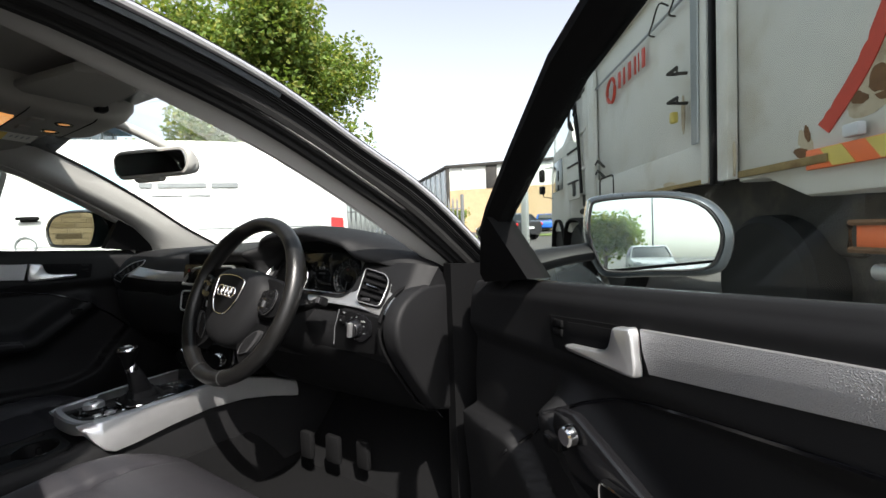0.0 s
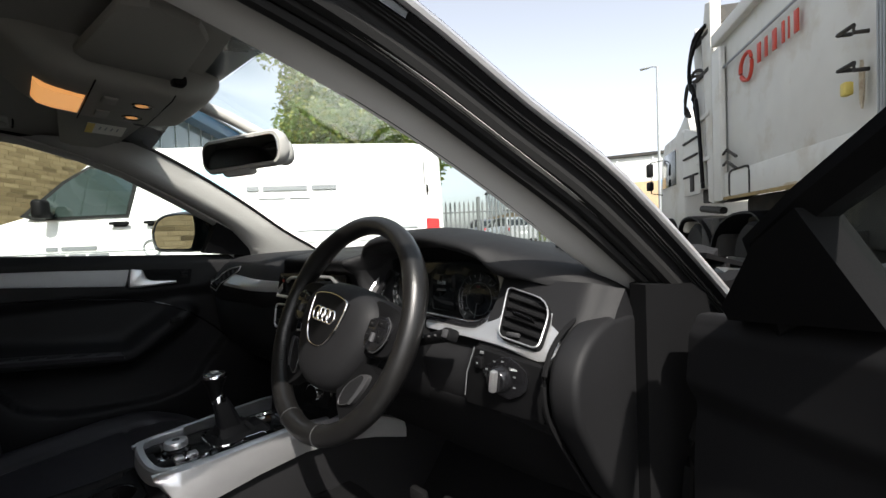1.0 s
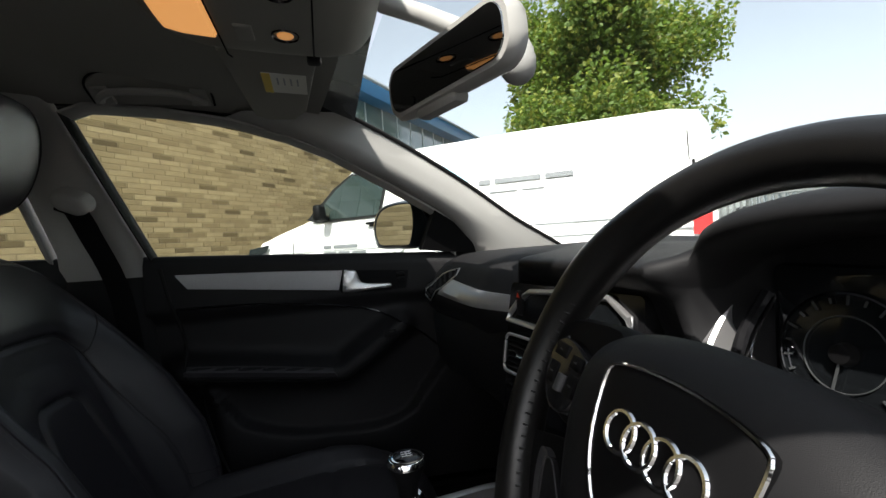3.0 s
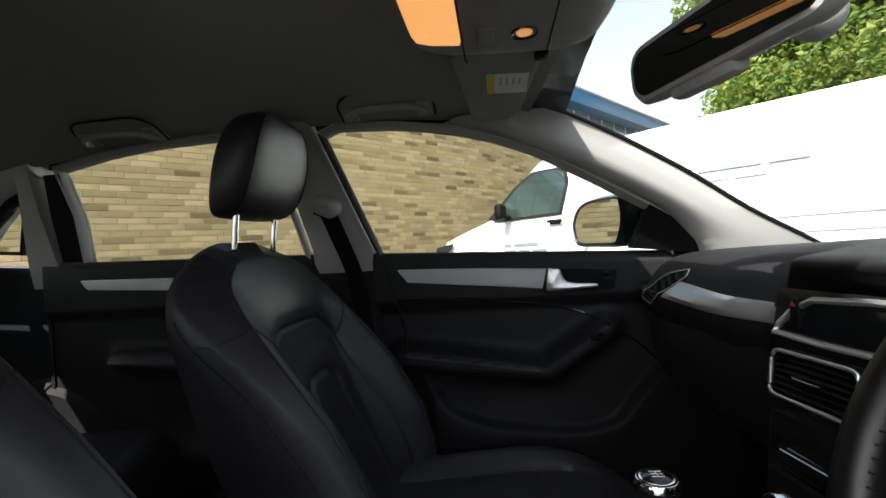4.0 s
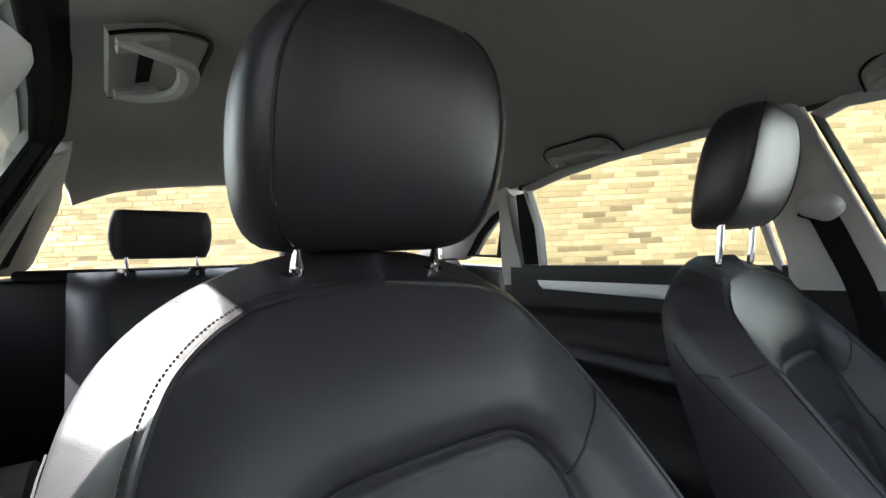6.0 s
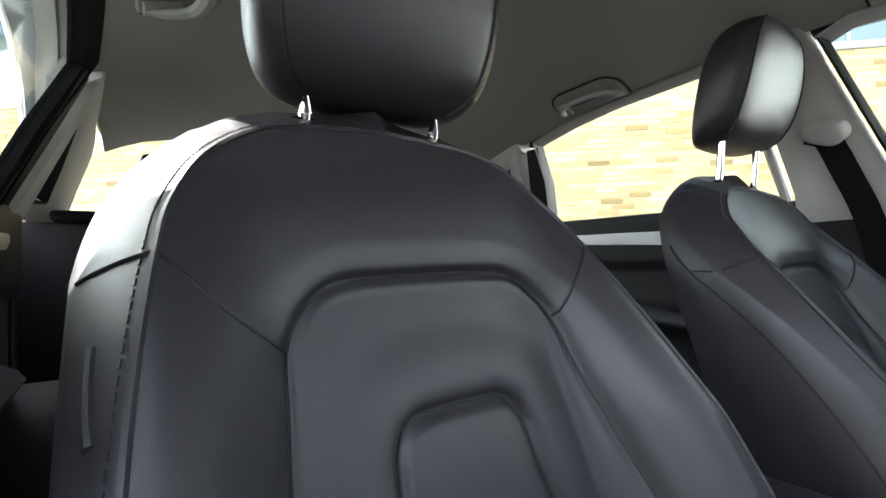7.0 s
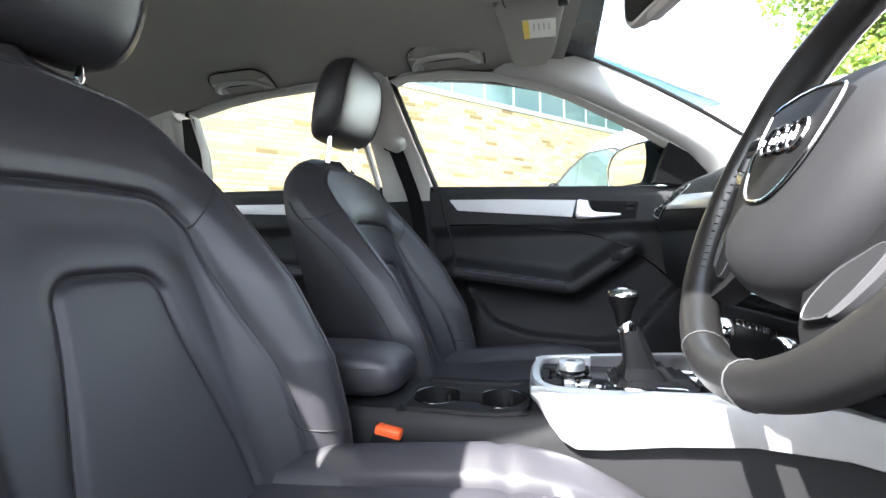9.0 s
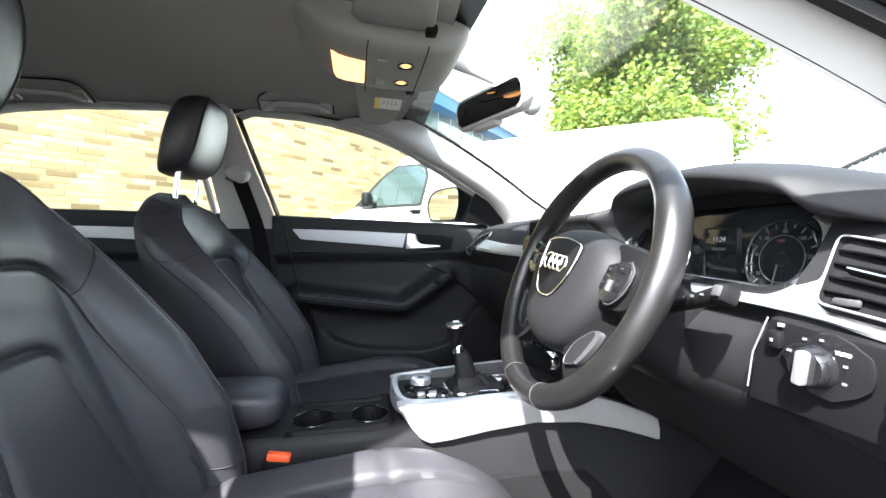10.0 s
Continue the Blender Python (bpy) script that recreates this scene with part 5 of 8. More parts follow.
def across(y, crown, drop=0.0):
    w, belt = body_profile(y)
    return [Vector((s * (w - 0.07), y - drop * s * s, belt + crown * (1 - s * s))) for s in (-1, -0.85, -0.5, 0, 0.5, 0.85, 1)]


part("bonnet", sheet([across(y, 0.055) for y in (1.78, 1.95, 2.1, 2.3, 2.5, 2.65, 2.76)], 0.008), PAINT, car, "dark grey bonnet", sharp=60)
part("scuttle", sheet([[Vector((s * 0.80, 1.44 + 0.26 * (1 - s * s), 0.93)) for s in (-1, -0.6, -0.2, 0.2, 0.6, 1)], [Vector((s * 0.83, 1.78, 0.875 + 0.05 * (1 - s * s))) for s in (-1, -0.6, -0.2, 0.2, 0.6, 1)]], 0.01), HARD, car, "black plastic scuttle panel")
part("boot_lid", sheet([across(y, 0.03) for y in (-1.50, -1.6, -1.75, -1.88, -1.94)], 0.008), PAINT, car, sharp=60)
for yy, nm in ((2.78, "front_bumper"), (-1.95, "rear_bumper")):
    w, belt = body_profile(yy)
    part(nm, box(0, yy, (0.22 + belt) / 2, 2 * w, 0.12, belt - 0.2, 0.04, 3), PAINT, car)
part("underbody", box(0, 0.4, 0.185, 1.5, 4.4, 0.03, 0.01), HARD, car)
part("bulkhead", box(0, 1.56, 0.55, 1.62, 0.04, 0.72, 0.01), HARD, car)
part("boot_wall", box(0, -1.16, 0.62, 1.50, 0.03, 0.80, 0.01), HARD, car)
carpet = part("floor", box(0, 0.2, 0.235, 1.40, 2.7, 0.04, 0.015), CARPET, None)
tagged(carpet, "black carpet on the cabin floor", "floor", kind="structure")
def wheel(parent, m):
    tyre = part("tyre", lathe([(0.215, -0.10), (0.29, -0.112), (0.315, -0.09), (0.318, 0.09), (0.29, 0.112), (0.215, 0.10)], 40), RUBBER, parent, m=m)
    rim = part("rim", lathe([(0.02, 0.06), (0.07, 0.075), (0.19, 0.06), (0.215, 0.10), (0.218, -0.10), (0.02, -0.08)], 40), CARSILVER, tyre)
    for k in range(5):
        a = 2 * math.pi * k / 5
        part("spoke", box(0.12, 0, 0.075, 0.17, 0.04, 0.03, 0.008, m=Matrix.Rotation(a, 4, "Z")), CARSILVER, tyre)
    return tyre


for sx in (-1, 1):
    for y in (1.95, -0.86):
        wheel(car, Matrix.Translation((sx * 0.80, y, 0.318)) @ Matrix.Rotation(sx * math.pi / 2, 4, "Y"))

# floor tunnel and footwells
part("tunnel", loft([[Vector((x, y, z)) for x, z in ((-0.16, 0.25), (-0.13, 0.40), (-0.08, 0.44), (0.08, 0.44), (0.13, 0.40), (0.16, 0.25))] for y in (-1.0, 1.5)]), CARPET, car)
part("footwell_slope", loft([[Vector((x, 1.18, 0.255)), Vector((x, 1.52, 0.55)), Vector((x, 1.54, 0.255))] for x in (-0.76, 0.76)]), CARPET, car)
for k, (x, w) in enumerate(((0.28, 0.05), (0.37, 0.055), (0.47, 0.045))):
    part("pedal", box(x, 1.12 + 0.02 * k, 0.36, w, 0.02, 0.08, 0.008, m=None), MATT, car)

# grab handles
def grab_handle(sx, y0, y1):
    base = thing("grab_handle", "grey folded grab handle on the headlining", "handle", group="grab handles")
    def at(u, y, off=0.0):
        """A place on the sloping headlining, u running inwards and up, off down from it."""
        p = Vector((0.482 - 0.075 * u, y, 1.302 + 0.034 * u))
        n = Vector((-0.41, 0, -0.91))
        q = p + n * off
        return Vector((sx * q.x, q.y, q.z))
    ym = (y0 + y1) / 2
    part("bar", tube(smooth_path([at(0.05, y0 + 0.012, 0.004), at(0.3, y0 + 0.016, 0.018), at(0.62, y0 + 0.045, 0.026), at(0.70, ym, 0.028), at(0.62, y1 - 0.045, 0.026), at(0.3, y1 - 0.016, 0.018), at(0.05, y1 - 0.012, 0.004)], 5), 0.0085, 8, flat=0.9), PILLAR, base)
    for y in (y0 + 0.018, y1 - 0.018):
        part("mount", loft([[at(0.02, y - 0.018, o), at(0.02, y + 0.018, o), at(0.55, y + 0.014, o), at(0.55, y - 0.014, o)] for o in (-0.004, 0.012)]), PILLAR, base)
    part("recess", loft([[at(-0.05, y0 - 0.004, o), at(0.6, y0 - 0.002, o), at(0.95, y0 + 0.03, o), at(0.95, y1 - 0.03, o), at(0.6, y1 + 0.002, o), at(-0.05, y1 + 0.004, o)] for o in (-0.006, 0.005)]), LINER, base)
    part("shade_gap", tube(smooth_path([at(-0.05, y0 - 0.005, 0.004), at(0.6, y0 - 0.003, 0.004), at(0.97, y0 + 0.03, 0.004), at(1.0, ym, 0.004), at(0.97, y1 - 0.03, 0.004), at(0.6, y1 + 0.003, 0.004), at(-0.05, y1 + 0.005, 0.004)], 4), 0.0024, 5), HARD, base)
    part("finger_gap", loft([[at(0.30, y0 + 0.05, o), at(0.46, y0 + 0.052, o), at(0.46, y1 - 0.052, o), at(0.30, y1 - 0.05, o)] for o in (0.002, 0.0075)]), MATT, base)
    return base


grab_handle(-1, 0.275, 0.485)
grab_handle(-1, -0.40, -0.19)
grab_handle(1, -0.40, -0.19)

# roof console with lamps
console_top = thing("roof_console", "grey roof console with a lit amber lamp and two spots", "roof lamp")
rings = []
for k in range(25):
    y = 0.44 + 0.345 * k / 24
    hw = lerp_table([(0.44, 0.085), (0.46, 0.108), (0.50, 0.137), (0.56, 0.146), (0.72, 0.142), (0.765, 0.132), (0.785, 0.118)], y)
    zt = lerp_table([(0.44, 1.352), (0.785, 1.312)], y)
    zb = lerp_table([(0.44, 1.343), (0.47, 1.318), (0.50, 1.286), (0.53, 1.268), (0.57, 1.2605), (0.64, 1.2555), (0.72, 1.2525), (0.755, 1.258), (0.775, 1.272), (0.785, 1.288)], y)
    rings.append([Vector((hw * math.copysign(abs(math.cos(a)) ** 0.32, math.cos(a)), y, zt - (zt - zb) * math.sin(a) ** 0.42)) for a in (math.pi * q / 28 for q in range(29))])
part("housing", loft(rings), LINER, console_top, "grey moulded console housing", sharp=70)
part("lamp_lens", loft([[Vector((x, y, z)) for x, z in ((-0.069, lo + 0.02), (-0.066, lo), (0.048, lo), (0.052, lo + 0.02))] for y, lo in ((0.512, 1.275), (0.520, 1.264), (0.54, 1.2585), (0.578, 1.2545), (0.583, 1.265))]), LAMP, console_top, "lit amber courtesy lamp lens", sharp=50)
part("panel_groove", tube([(-0.142, 0.585, 1.262), (-0.12, 0.583, 1.257), (0.12, 0.583, 1.257), (0.142, 0.585, 1.262)], 0.0012, 5), MATT, console_top)
part("panel_groove", tube([(-0.142, 0.70, 1.258), (-0.12, 0.70, 1.2535), (0.12, 0.70, 1.2535), (0.142, 0.70, 1.258)], 0.0012, 5), MATT, console_top)
for x in (-0.05, 0.05):
    part("spot", lathe([(0.0, -0.001), (0.010, 0.0), (0.012, 0.003), (0.014, 0.006)], 20, Matrix.Translation((x, 0.665, 1.2535))), SPOT, console_top, "small lit amber reading spot")
    part("spot_ring", lathe([(0.013, 0.004), (0.017, 0.000), (0.019, 0.006)], 20, Matrix.Translation((x, 0.665, 1.2525))), GLOSS, console_top)
    part("lamp_switch", box(x, 0.615, 1.2565, 0.04, 0.022, 0.006, 0.002), LINER, console_top)

# sun visors
for sx in (-1, 1):
    visor = thing("sun_visor", "grey folded sun visor with a printed label" if sx < 0 else "grey folded sun visor above the driver", "sun visor", group="sun visors")
    poly = [(-0.158, 0.57), (-0.158, 0.690), (-0.18, 0.705), (-0.40, 0.680), (-0.45, 0.655), (-0.46, 0.60), (-0.44, 0.575), (-0.18, 0.555)]
    bm = prism([(x * -sx, y) for x, y in poly], 0.018, "z", 1.279, 0.006)
    for v in bm.verts:
        v.co.z += 0.10 * (0.66 - v.co.y) * 0.55 - 0.09 * max(0.0, abs(v.co.x) - 0.2)
    part("visor_board", bm, LINER, visor)
    part("pivot_clip", box(sx * 0.168, 0.700, 1.276, 0.03, 0.022, 0.016, 0.005), HARD, visor)
    if sx < 0:
        def on_visor(x, y):
            return 1.2765 + 0.055 * (0.66 - y) - 0.09 * max(0.0, abs(x) - 0.2)
        bm = bmesh.new()
        for (x0, x1), mat in (((-0.305, -0.232), STICKER),):
            lab = loft([[Vector((x, y, on_visor(x, y))) for x, y in ((x0, 0.612), (x1, 0.612), (x1, 0.685), (x0, 0.685))], [Vector((x, y, on_visor(x, y) - 0.0012)) for x, y in ((x0, 0.612), (x1, 0.612), (x1, 0.685), (x0, 0.685))]])
            part("label_sheet", lab, mat, visor, "white printed warning label")
        lab = loft([[Vector((x, y, on_visor(x, y) - 0.0013)) for x, y in ((-0.305, 0.612), (-0.232, 0.612), (-0.232, 0.626), (-0.305, 0.626))], [Vector((x, y, on_visor(x, y) - 0.0022)) for x, y in ((-0.305, 0.612), (-0.232, 0.612), (-0.232, 0.626), (-0.305, 0.626))]])
        part("label_stripe", lab, YELLOWSTICKER, visor)
        for k in range(4):
            y0, z0 = 0.637 + 0.011 * k, on_visor(-0.262, 0.637 + 0.011 * k) - 0.0018
            part("label_print", box(-0.268, y0, z0, 0.052, 0.003, 0.0008), GREYPRINT, visor)

# inner mirror
inner_mirror = thing("rear_view_mirror", "black framed rear view mirror on a grey stalk at the windscreen", "mirror")
mm = Matrix.Translation((0.045, 0.845, 1.185)) @ Matrix.Rotation(radians(19), 4, "Z") @ Matrix.Rotation(radians(4), 4, "X")
def mirror_ring(w, h, y, r, n=6):
    return [Vector((x, y, z)) for x, z in rounded(w, h, r, n)]
part("housing", loft([mirror_ring(0.248, 0.068, -0.004, 0.026), mirror_ring(0.258, 0.078, 0.004, 0.03), mirror_ring(0.25, 0.072, 0.022, 0.03), mirror_ring(0.19, 0.05, 0.036, 0.022)]), PILLAR, inner_mirror, m=mm, sharp=50)
part("mirror_glass", loft([mirror_ring(0.234, 0.056, -0.0055, 0.022), mirror_ring(0.236, 0.058, -0.0035, 0.022)]), DARKMIRROR, inner_mirror, "dim reflecting mirror glass", m=mm)
part("sensor_pod", box(-0.02, 0.01, -0.040, 0.09, 0.025, 0.018, 0.008, m=None), PILLAR, inner_mirror, m=mm)
part("stalk", tube(smooth_path([(0.02, 0.885, 1.195), (0.04, 0.915, 1.212), (0.052, 0.938, 1.205), (0.054, 0.946, 1.165)], 5), [0.020] * 3 + [0.024] * 10 + [0.022, 0.017, 0.008], 14), PILLAR, inner_mirror, "grey mirror stalk cover")
part("cable_cover", tube([(0.036, 0.925, 1.222), (0.012, 0.885, 1.248), (-0.01, 0.84, 1.275), (-0.03, 0.79, 1.298)], 0.013, 10), PILLAR, inner_mirror)


# ---- doors ----
def sill_z(y):
    return lerp_table(SILL, y)


def bump(y, z, cy, cz, sy, sz):
    return math.exp(-((y - cy) / sy) ** 2 - ((z - cz) / sz) ** 2)


def ridge(y, z, a, b, w):
    """Nearness to a line from a to b in the (y, z) plane."""
    p, q, r = Vector((y, z)), Vector(a), Vector(b)
    t = min(max((p - q).dot(r - q) / (r - q).length_squared, 0), 1)
    return math.exp(-((p - q.lerp(r, t)).length / w) ** 2)


POCKET = [(0.36, 0.72), (0.385, 0.66), (0.415, 0.61), (0.475, 0.53), (0.62, 0.488), (0.80, 0.478), (0.90, 0.50), (0.96, 0.57), (1.05, 0.66)]


def front_panel_x(y, z):
    """Inner face of a front door."""
    s = sill_z(y)
    x = 0.693 - 0.010 * step(s - 0.005, s - 0.03, z)
    x += 0.022 * step(0.845, 0.80, z)
    arm = max(ridge(y, z, (0.34, 0.690), (0.71, 0.640), 0.030), ridge(y, z, (0.73, 0.640), (0.89, 0.750), 0.030))
    x -= 0.070 * min(1.25 * arm, 1.0)
    x += 0.012 * bump(y, z, 0.62, 0.56, 0.28, 0.06)
    lip = smooth_table(POCKET, y)
    x -= 0.034 * step(lip + 0.004, lip - 0.012, z) * step(0.36, 0.42, y) - 0.012 * step(lip - 0.02, lip - 0.20, z)
    x -= 0.02 * step(0.95, 1.12, y) * step(0.95, 0.7, z)
    return x


def rear_panel_x(y, z):
    s = sill_z(y)
    x = 0.695 - 0.010 * step(s - 0.005, s - 0.03, z) + 0.02 * step(0.86, 0.82, z)
    x -= 0.060 * ridge(y, z, (-0.55, 0.70), (-0.05, 0.665), 0.035)
    x -= 0.03 * ridge(y, z, (-0.5, 0.40), (0.0, 0.40), 0.06)
    return x


def strip_part(name, fx, sx, pts_top, pts_low, mat, parent, out=0.004, label=""):
    """A raised strip on the door between an upper and a lower line."""
    n = 16
    rows = []
    top, low = smooth_path([(y, z, 0) for y, z in pts_top], n), smooth_path([(y, z, 0) for y, z in pts_low], n)
    for a, b in zip(top, low):
        r = []
        for t, o in ((0, -0.006), (0.04, out), (0.5, out + 0.003), (0.96, out), (1, -0.006)):
            p = a.lerp(b, t)
            r.append(Vector((sx * (fx(p.x, p.y) - o), p.x, p.y)))
        rows.append(r)
    return part(name, sheet(rows, 0.004), mat, parent, label, sharp=50)


def flatten(d):
    """Lets every piece below d hang from d itself."""
    for o in d.children_recursive:
        while o.parent is not d:
            o.matrix_basis = o.parent.matrix_basis @ o.matrix_basis
            o.parent = o.parent.parent


def door_shell(name, label, sx, fx, y0, y1, z0=0.30):
    rows = []
    for i in range(81):
        y = y0 + (y1 - y0) * i / 80
        s = sill_z(y)
        zs = [z0 + (s - 0.012 - z0) * j / 110 for j in range(111)]
        r = [Vector((sx * fx(y, z), y, z)) for z in zs]
        r += [Vector((sx * 0.694, y, s - 0.003)), Vector((sx * 0.702, y, s)), Vector((sx * 0.715, y, s))]
        rows.append(r)
    d = part(name, sheet(rows, 0.0), SOFT, car, label, sharp=60)
    rows = []
    for i in range(25):
        y = y0 - 0.0 + (y1 - y0) * i / 24
        s = sill_z(y)
        w = body_profile(y)[0]
        rows.append([Vector((sx * x, y, z)) for x, z in ((0.72, z0 - 0.02), (0.76, 0.245), (w - 0.02, 0.27), (w - 0.002, 0.36), (w, 0.55), (w - 0.005, 0.72), (w - 0.03, s - 0.06), (w - 0.075, s - 0.02), (0.745, s - 0.004))])
    part("outer_skin", sheet(rows, 0.008), PAINT, d, "dark grey painted door skin", sharp=40)
    for y in (y0, y1):
        s = sill_z(y)
        w = body_profile(y)[0]
        part("door_edge", prism([(sx * 0.70, z0), (sx * (w - 0.03), 0.26), (sx * (w - 0.01), 0.5), (sx * (w - 0.035), s - 0.05), (sx * 0.74, s - 0.006), (sx * 0.70, s - 0.006)], 0.012, "y", y - 0.006, 0), SATIN, d)
    return d


def door_mirror(d, sx):
    turn = Matrix.Rotation(radians(-44), 4, "Z") @ Matrix.Rotation(radians(-2.0), 4, "X") if sx > 0 else Matrix.Rotation(radians(27), 4, "Z")
    tilt = Matrix.Translation((sx * (0.925 if sx > 0 else 0.875), 0.945 if sx > 0 else 0.96, 1.020 if sx > 0 else 1.035)) @ turn
    form = smooth_path([(-0.96, 0.72, 0), (-0.80, 0.98, 0), (0.15, 1.0, 0), (0.72, 0.74, 0), (1.0, 0.10, 0), (0.96, -0.58, 0), (0.74, -0.93, 0), (0.0, -0.98, 0), (-0.60, -1.0, 0), (-0.80, -0.84, 0), (-0.98, -0.05, 0)], 4, closed=True)
    def ring(w, hh, y, cx=0.0, cz=0.0):
        return [Vector((sx * (p.x * w / 2 + cx), y, p.y * hh / 2 + cz)) for p in form]
    shell = part("mirror_housing", loft([ring(0.207, 0.130, -0.040), ring(0.214, 0.136, -0.049, 0.002), ring(0.228, 0.146, -0.045, 0.007, -0.001), ring(0.240, 0.154, -0.028, 0.007), ring(0.240, 0.154, 0.0, 0.002), ring(0.205, 0.132, 0.045, -0.012), ring(0.13, 0.085, 0.08, -0.024)]), PAINT, d, "dark grey door mirror housing", m=tilt, sharp=60)
    part("mirror_bezel", tube([p + Vector((0, -0.002, 0)) for p in ring(0.209, 0.131, -0.045)], 0.0028, 6, closed=True), SATIN, shell)
    part("mirror_glass", loft([ring(0.204, 0.126, -0.0475), ring(0.205, 0.127, -0.044)]), MIRROR, shell, "clear reflecting mirror glass")
    part("mirror_foot", tube(smooth_path([(sx * 0.86, 0.99, 0.995), (sx * 0.79, 1.03, 0.985), (sx * 0.735, 1.05, 0.975)], 4), [0.035, 0.033, 0.032, 0.032, 0.034, 0.036, 0.038, 0.04, 0.042], 10, flat=0.55), SATIN, d)
    bm = bmesh.new()
    tri = [(0.965, 0.955), (0.995, 1.062), (1.05, 1.03), (1.13, 0.952), (1.13, 0.935)]
    a = [bm.verts.new((sx * (side_x(y, z) - 0.012), y, z)) for y, z in tri]
    b = [bm.verts.new((sx * (side_x(y, z) + 0.035), y, z)) for y, z in tri]
    bm.faces.new(a)
    bm.faces.new(b[::-1])
    for i in range(len(a)):
        bm.faces.new((a[i], a[(i + 1) % len(a)], b[(i + 1) % len(a)], b[i]))
    part("mirror_triangle", bm, MATT, d, "black triangular mirror cover")


def front_door(sx, label):
    d = door_shell("front_door", label, sx, front_panel_x, 0.262, 1.20)
    weave = WEAVE
    strip_part("decor_strip", front_panel_x, sx, [(0.332, 0.932), (0.54, 0.925), (0.742, 0.914)], [(0.36, 0.893), (0.54, 0.876), (0.728, 0.858)], weave, d, label="silver woven decor strip")
    strip_part("handle_bezel", front_panel_x, sx, [(0.742, 0.914), (0.82, 0.910), (0.925, 0.902)], [(0.730, 0.853), (0.82, 0.845), (0.915, 0.848)], MATT, d, 0.001)
    grip = [(0.745, 0.912), (0.760, 0.9115), (0.776, 0.909), (0.781, 0.897), (0.787, 0.882), (0.80, 0.8735), (0.83, 0.870), (0.868, 0.867), (0.873, 0.862), (0.866, 0.857), (0.83, 0.855), (0.79, 0.853), (0.745, 0.853), (0.738, 0.860), (0.740, 0.885)]
    grip = [(p.x, p.y) for p in smooth_path([(y, z, 0) for y, z in grip], 3, closed=True)]
    rings = []
    for o, k in ((0.0, 0.0), (0.010, 0.0), (0.013, -0.0012), (0.0145, -0.0035)):
        rings.append([Vector((sx * (front_panel_x(y, z) - o - 0.004 * step(0.80, 0.74, y)), y, z)) for y, z in grow(grip, k)])
    part("door_handle", loft(rings), ALU, d, "satin silver inner door handle", sharp=50)
    strip_part("handle_recess", front_panel_x, sx, [(0.772, 0.905), (0.83, 0.902), (0.880, 0.898)], [(0.80, 0.878), (0.83, 0.874), (0.876, 0.870)], MATT, d, 0.0025)
    for z in (0.878, 0.892):
        part("lock_button", box(sx * (front_panel_x(0.90, z) - 0.004), 0.90, z, 0.006, 0.022, 0.011, 0.002), HARD, d)
    part("window_switch", box(sx * (front_panel_x(0.85, 0.725) - 0.004), 0.855, 0.735, 0.012, 0.035, 0.02, 0.004), HARD, d)
    part("switch_mark", box(sx * (front_panel_x(0.85, 0.725) - 0.012), 0.858, 0.742, 0.003, 0.012, 0.003, 0), CHROME, d)
    strip_part("armrest_top", front_panel_x, sx, [(0.35, 0.708), (0.50, 0.690), (0.70, 0.660)], [(0.35, 0.684), (0.50, 0.664), (0.71, 0.636)], LEATHER, d, 0.002)
    gap = [Vector((sx * (front_panel_x(p.x, p.y) - 0.001), p.x, p.y)) for p in smooth_path([(0.300, 0.95, 0), (0.318, 0.86, 0), (0.352, 0.70, 0), (0.385, 0.54, 0), (0.43, 0.40, 0)], 6)]
    part("panel_gap", tube(gap, 0.0045, 6), RUBBER, d)
    edge = [Vector((sx * (front_panel_x(p.x, p.y) - 0.0008), p.x, p.y)) for p in smooth_path([(0.37, 0.668, 0), (0.53, 0.648, 0), (0.68, 0.622, 0), (0.735, 0.618, 0), (0.80, 0.662, 0), (0.88, 0.722, 0)], 6)]
    part("armrest_edge", tube(edge, 0.0026, 6), HARD, d)
    seam = [Vector((sx * (front_panel_x(p.x, p.y) - 0.0005), p.x, p.y)) for p in smooth_path([(0.33, 0.845, 0), (0.55, 0.838, 0), (0.80, 0.80, 0), (0.95, 0.72, 0), (1.05, 0.62, 0)], 6)]
    part("panel_seam", tube(seam, 0.003, 5), GLOSS, d)
    pane("window_pane", FRONT_WINDOW, sx, d, SIDEGLASS)
    if sx > 0:
        window_frame("window_frame", FRONT_WINDOW, sx, d, MATT, 0.024, upto=12)
    else:
        window_frame("window_frame", FRONT_WINDOW, sx, d, PILLAR, 0.014, upto=12, start=2)
        window_frame("window_frame", FRONT_WINDOW, sx, d, RUBBER, 0.012, upto=3)
    door_mirror(d, sx)
    if sx > 0:
        part("switch_pod", prism([(y, z) for y, z in [(0.60, 0.655), (0.60, 0.690), (0.72, 0.745), (0.815, 0.788), (0.855, 0.782), (0.862, 0.755), (0.82, 0.70), (0.70, 0.66)]], -0.02, "x", 0.652, 0.006), GLOSS, d, "gloss black switch pod")
        for k in range(2):
            b = part("window_switch", box(0.628, 0.675 + 0.055 * k, 0.692 + 0.023 * k, 0.012, 0.05, 0.036, 0.004), HARD, d)
            part("switch_edge", tube([(0.621, 0.675 + 0.055 * k + y, 0.692 + 0.023 * k + z) for y, z in rounded(0.046, 0.032, 0.006, 2)], 0.0016, 5, closed=True), CHROME, b)
        kn = Matrix.Translation((0.630, 0.812, 0.762)) @ Matrix.Rotation(radians(-90), 4, "Y")
        k = part("mirror_knob", lathe([(0.0, 0.014), (0.010, 0.014), (0.012, 0.010), (0.013, 0.0)], 20), HARD, d, m=kn)
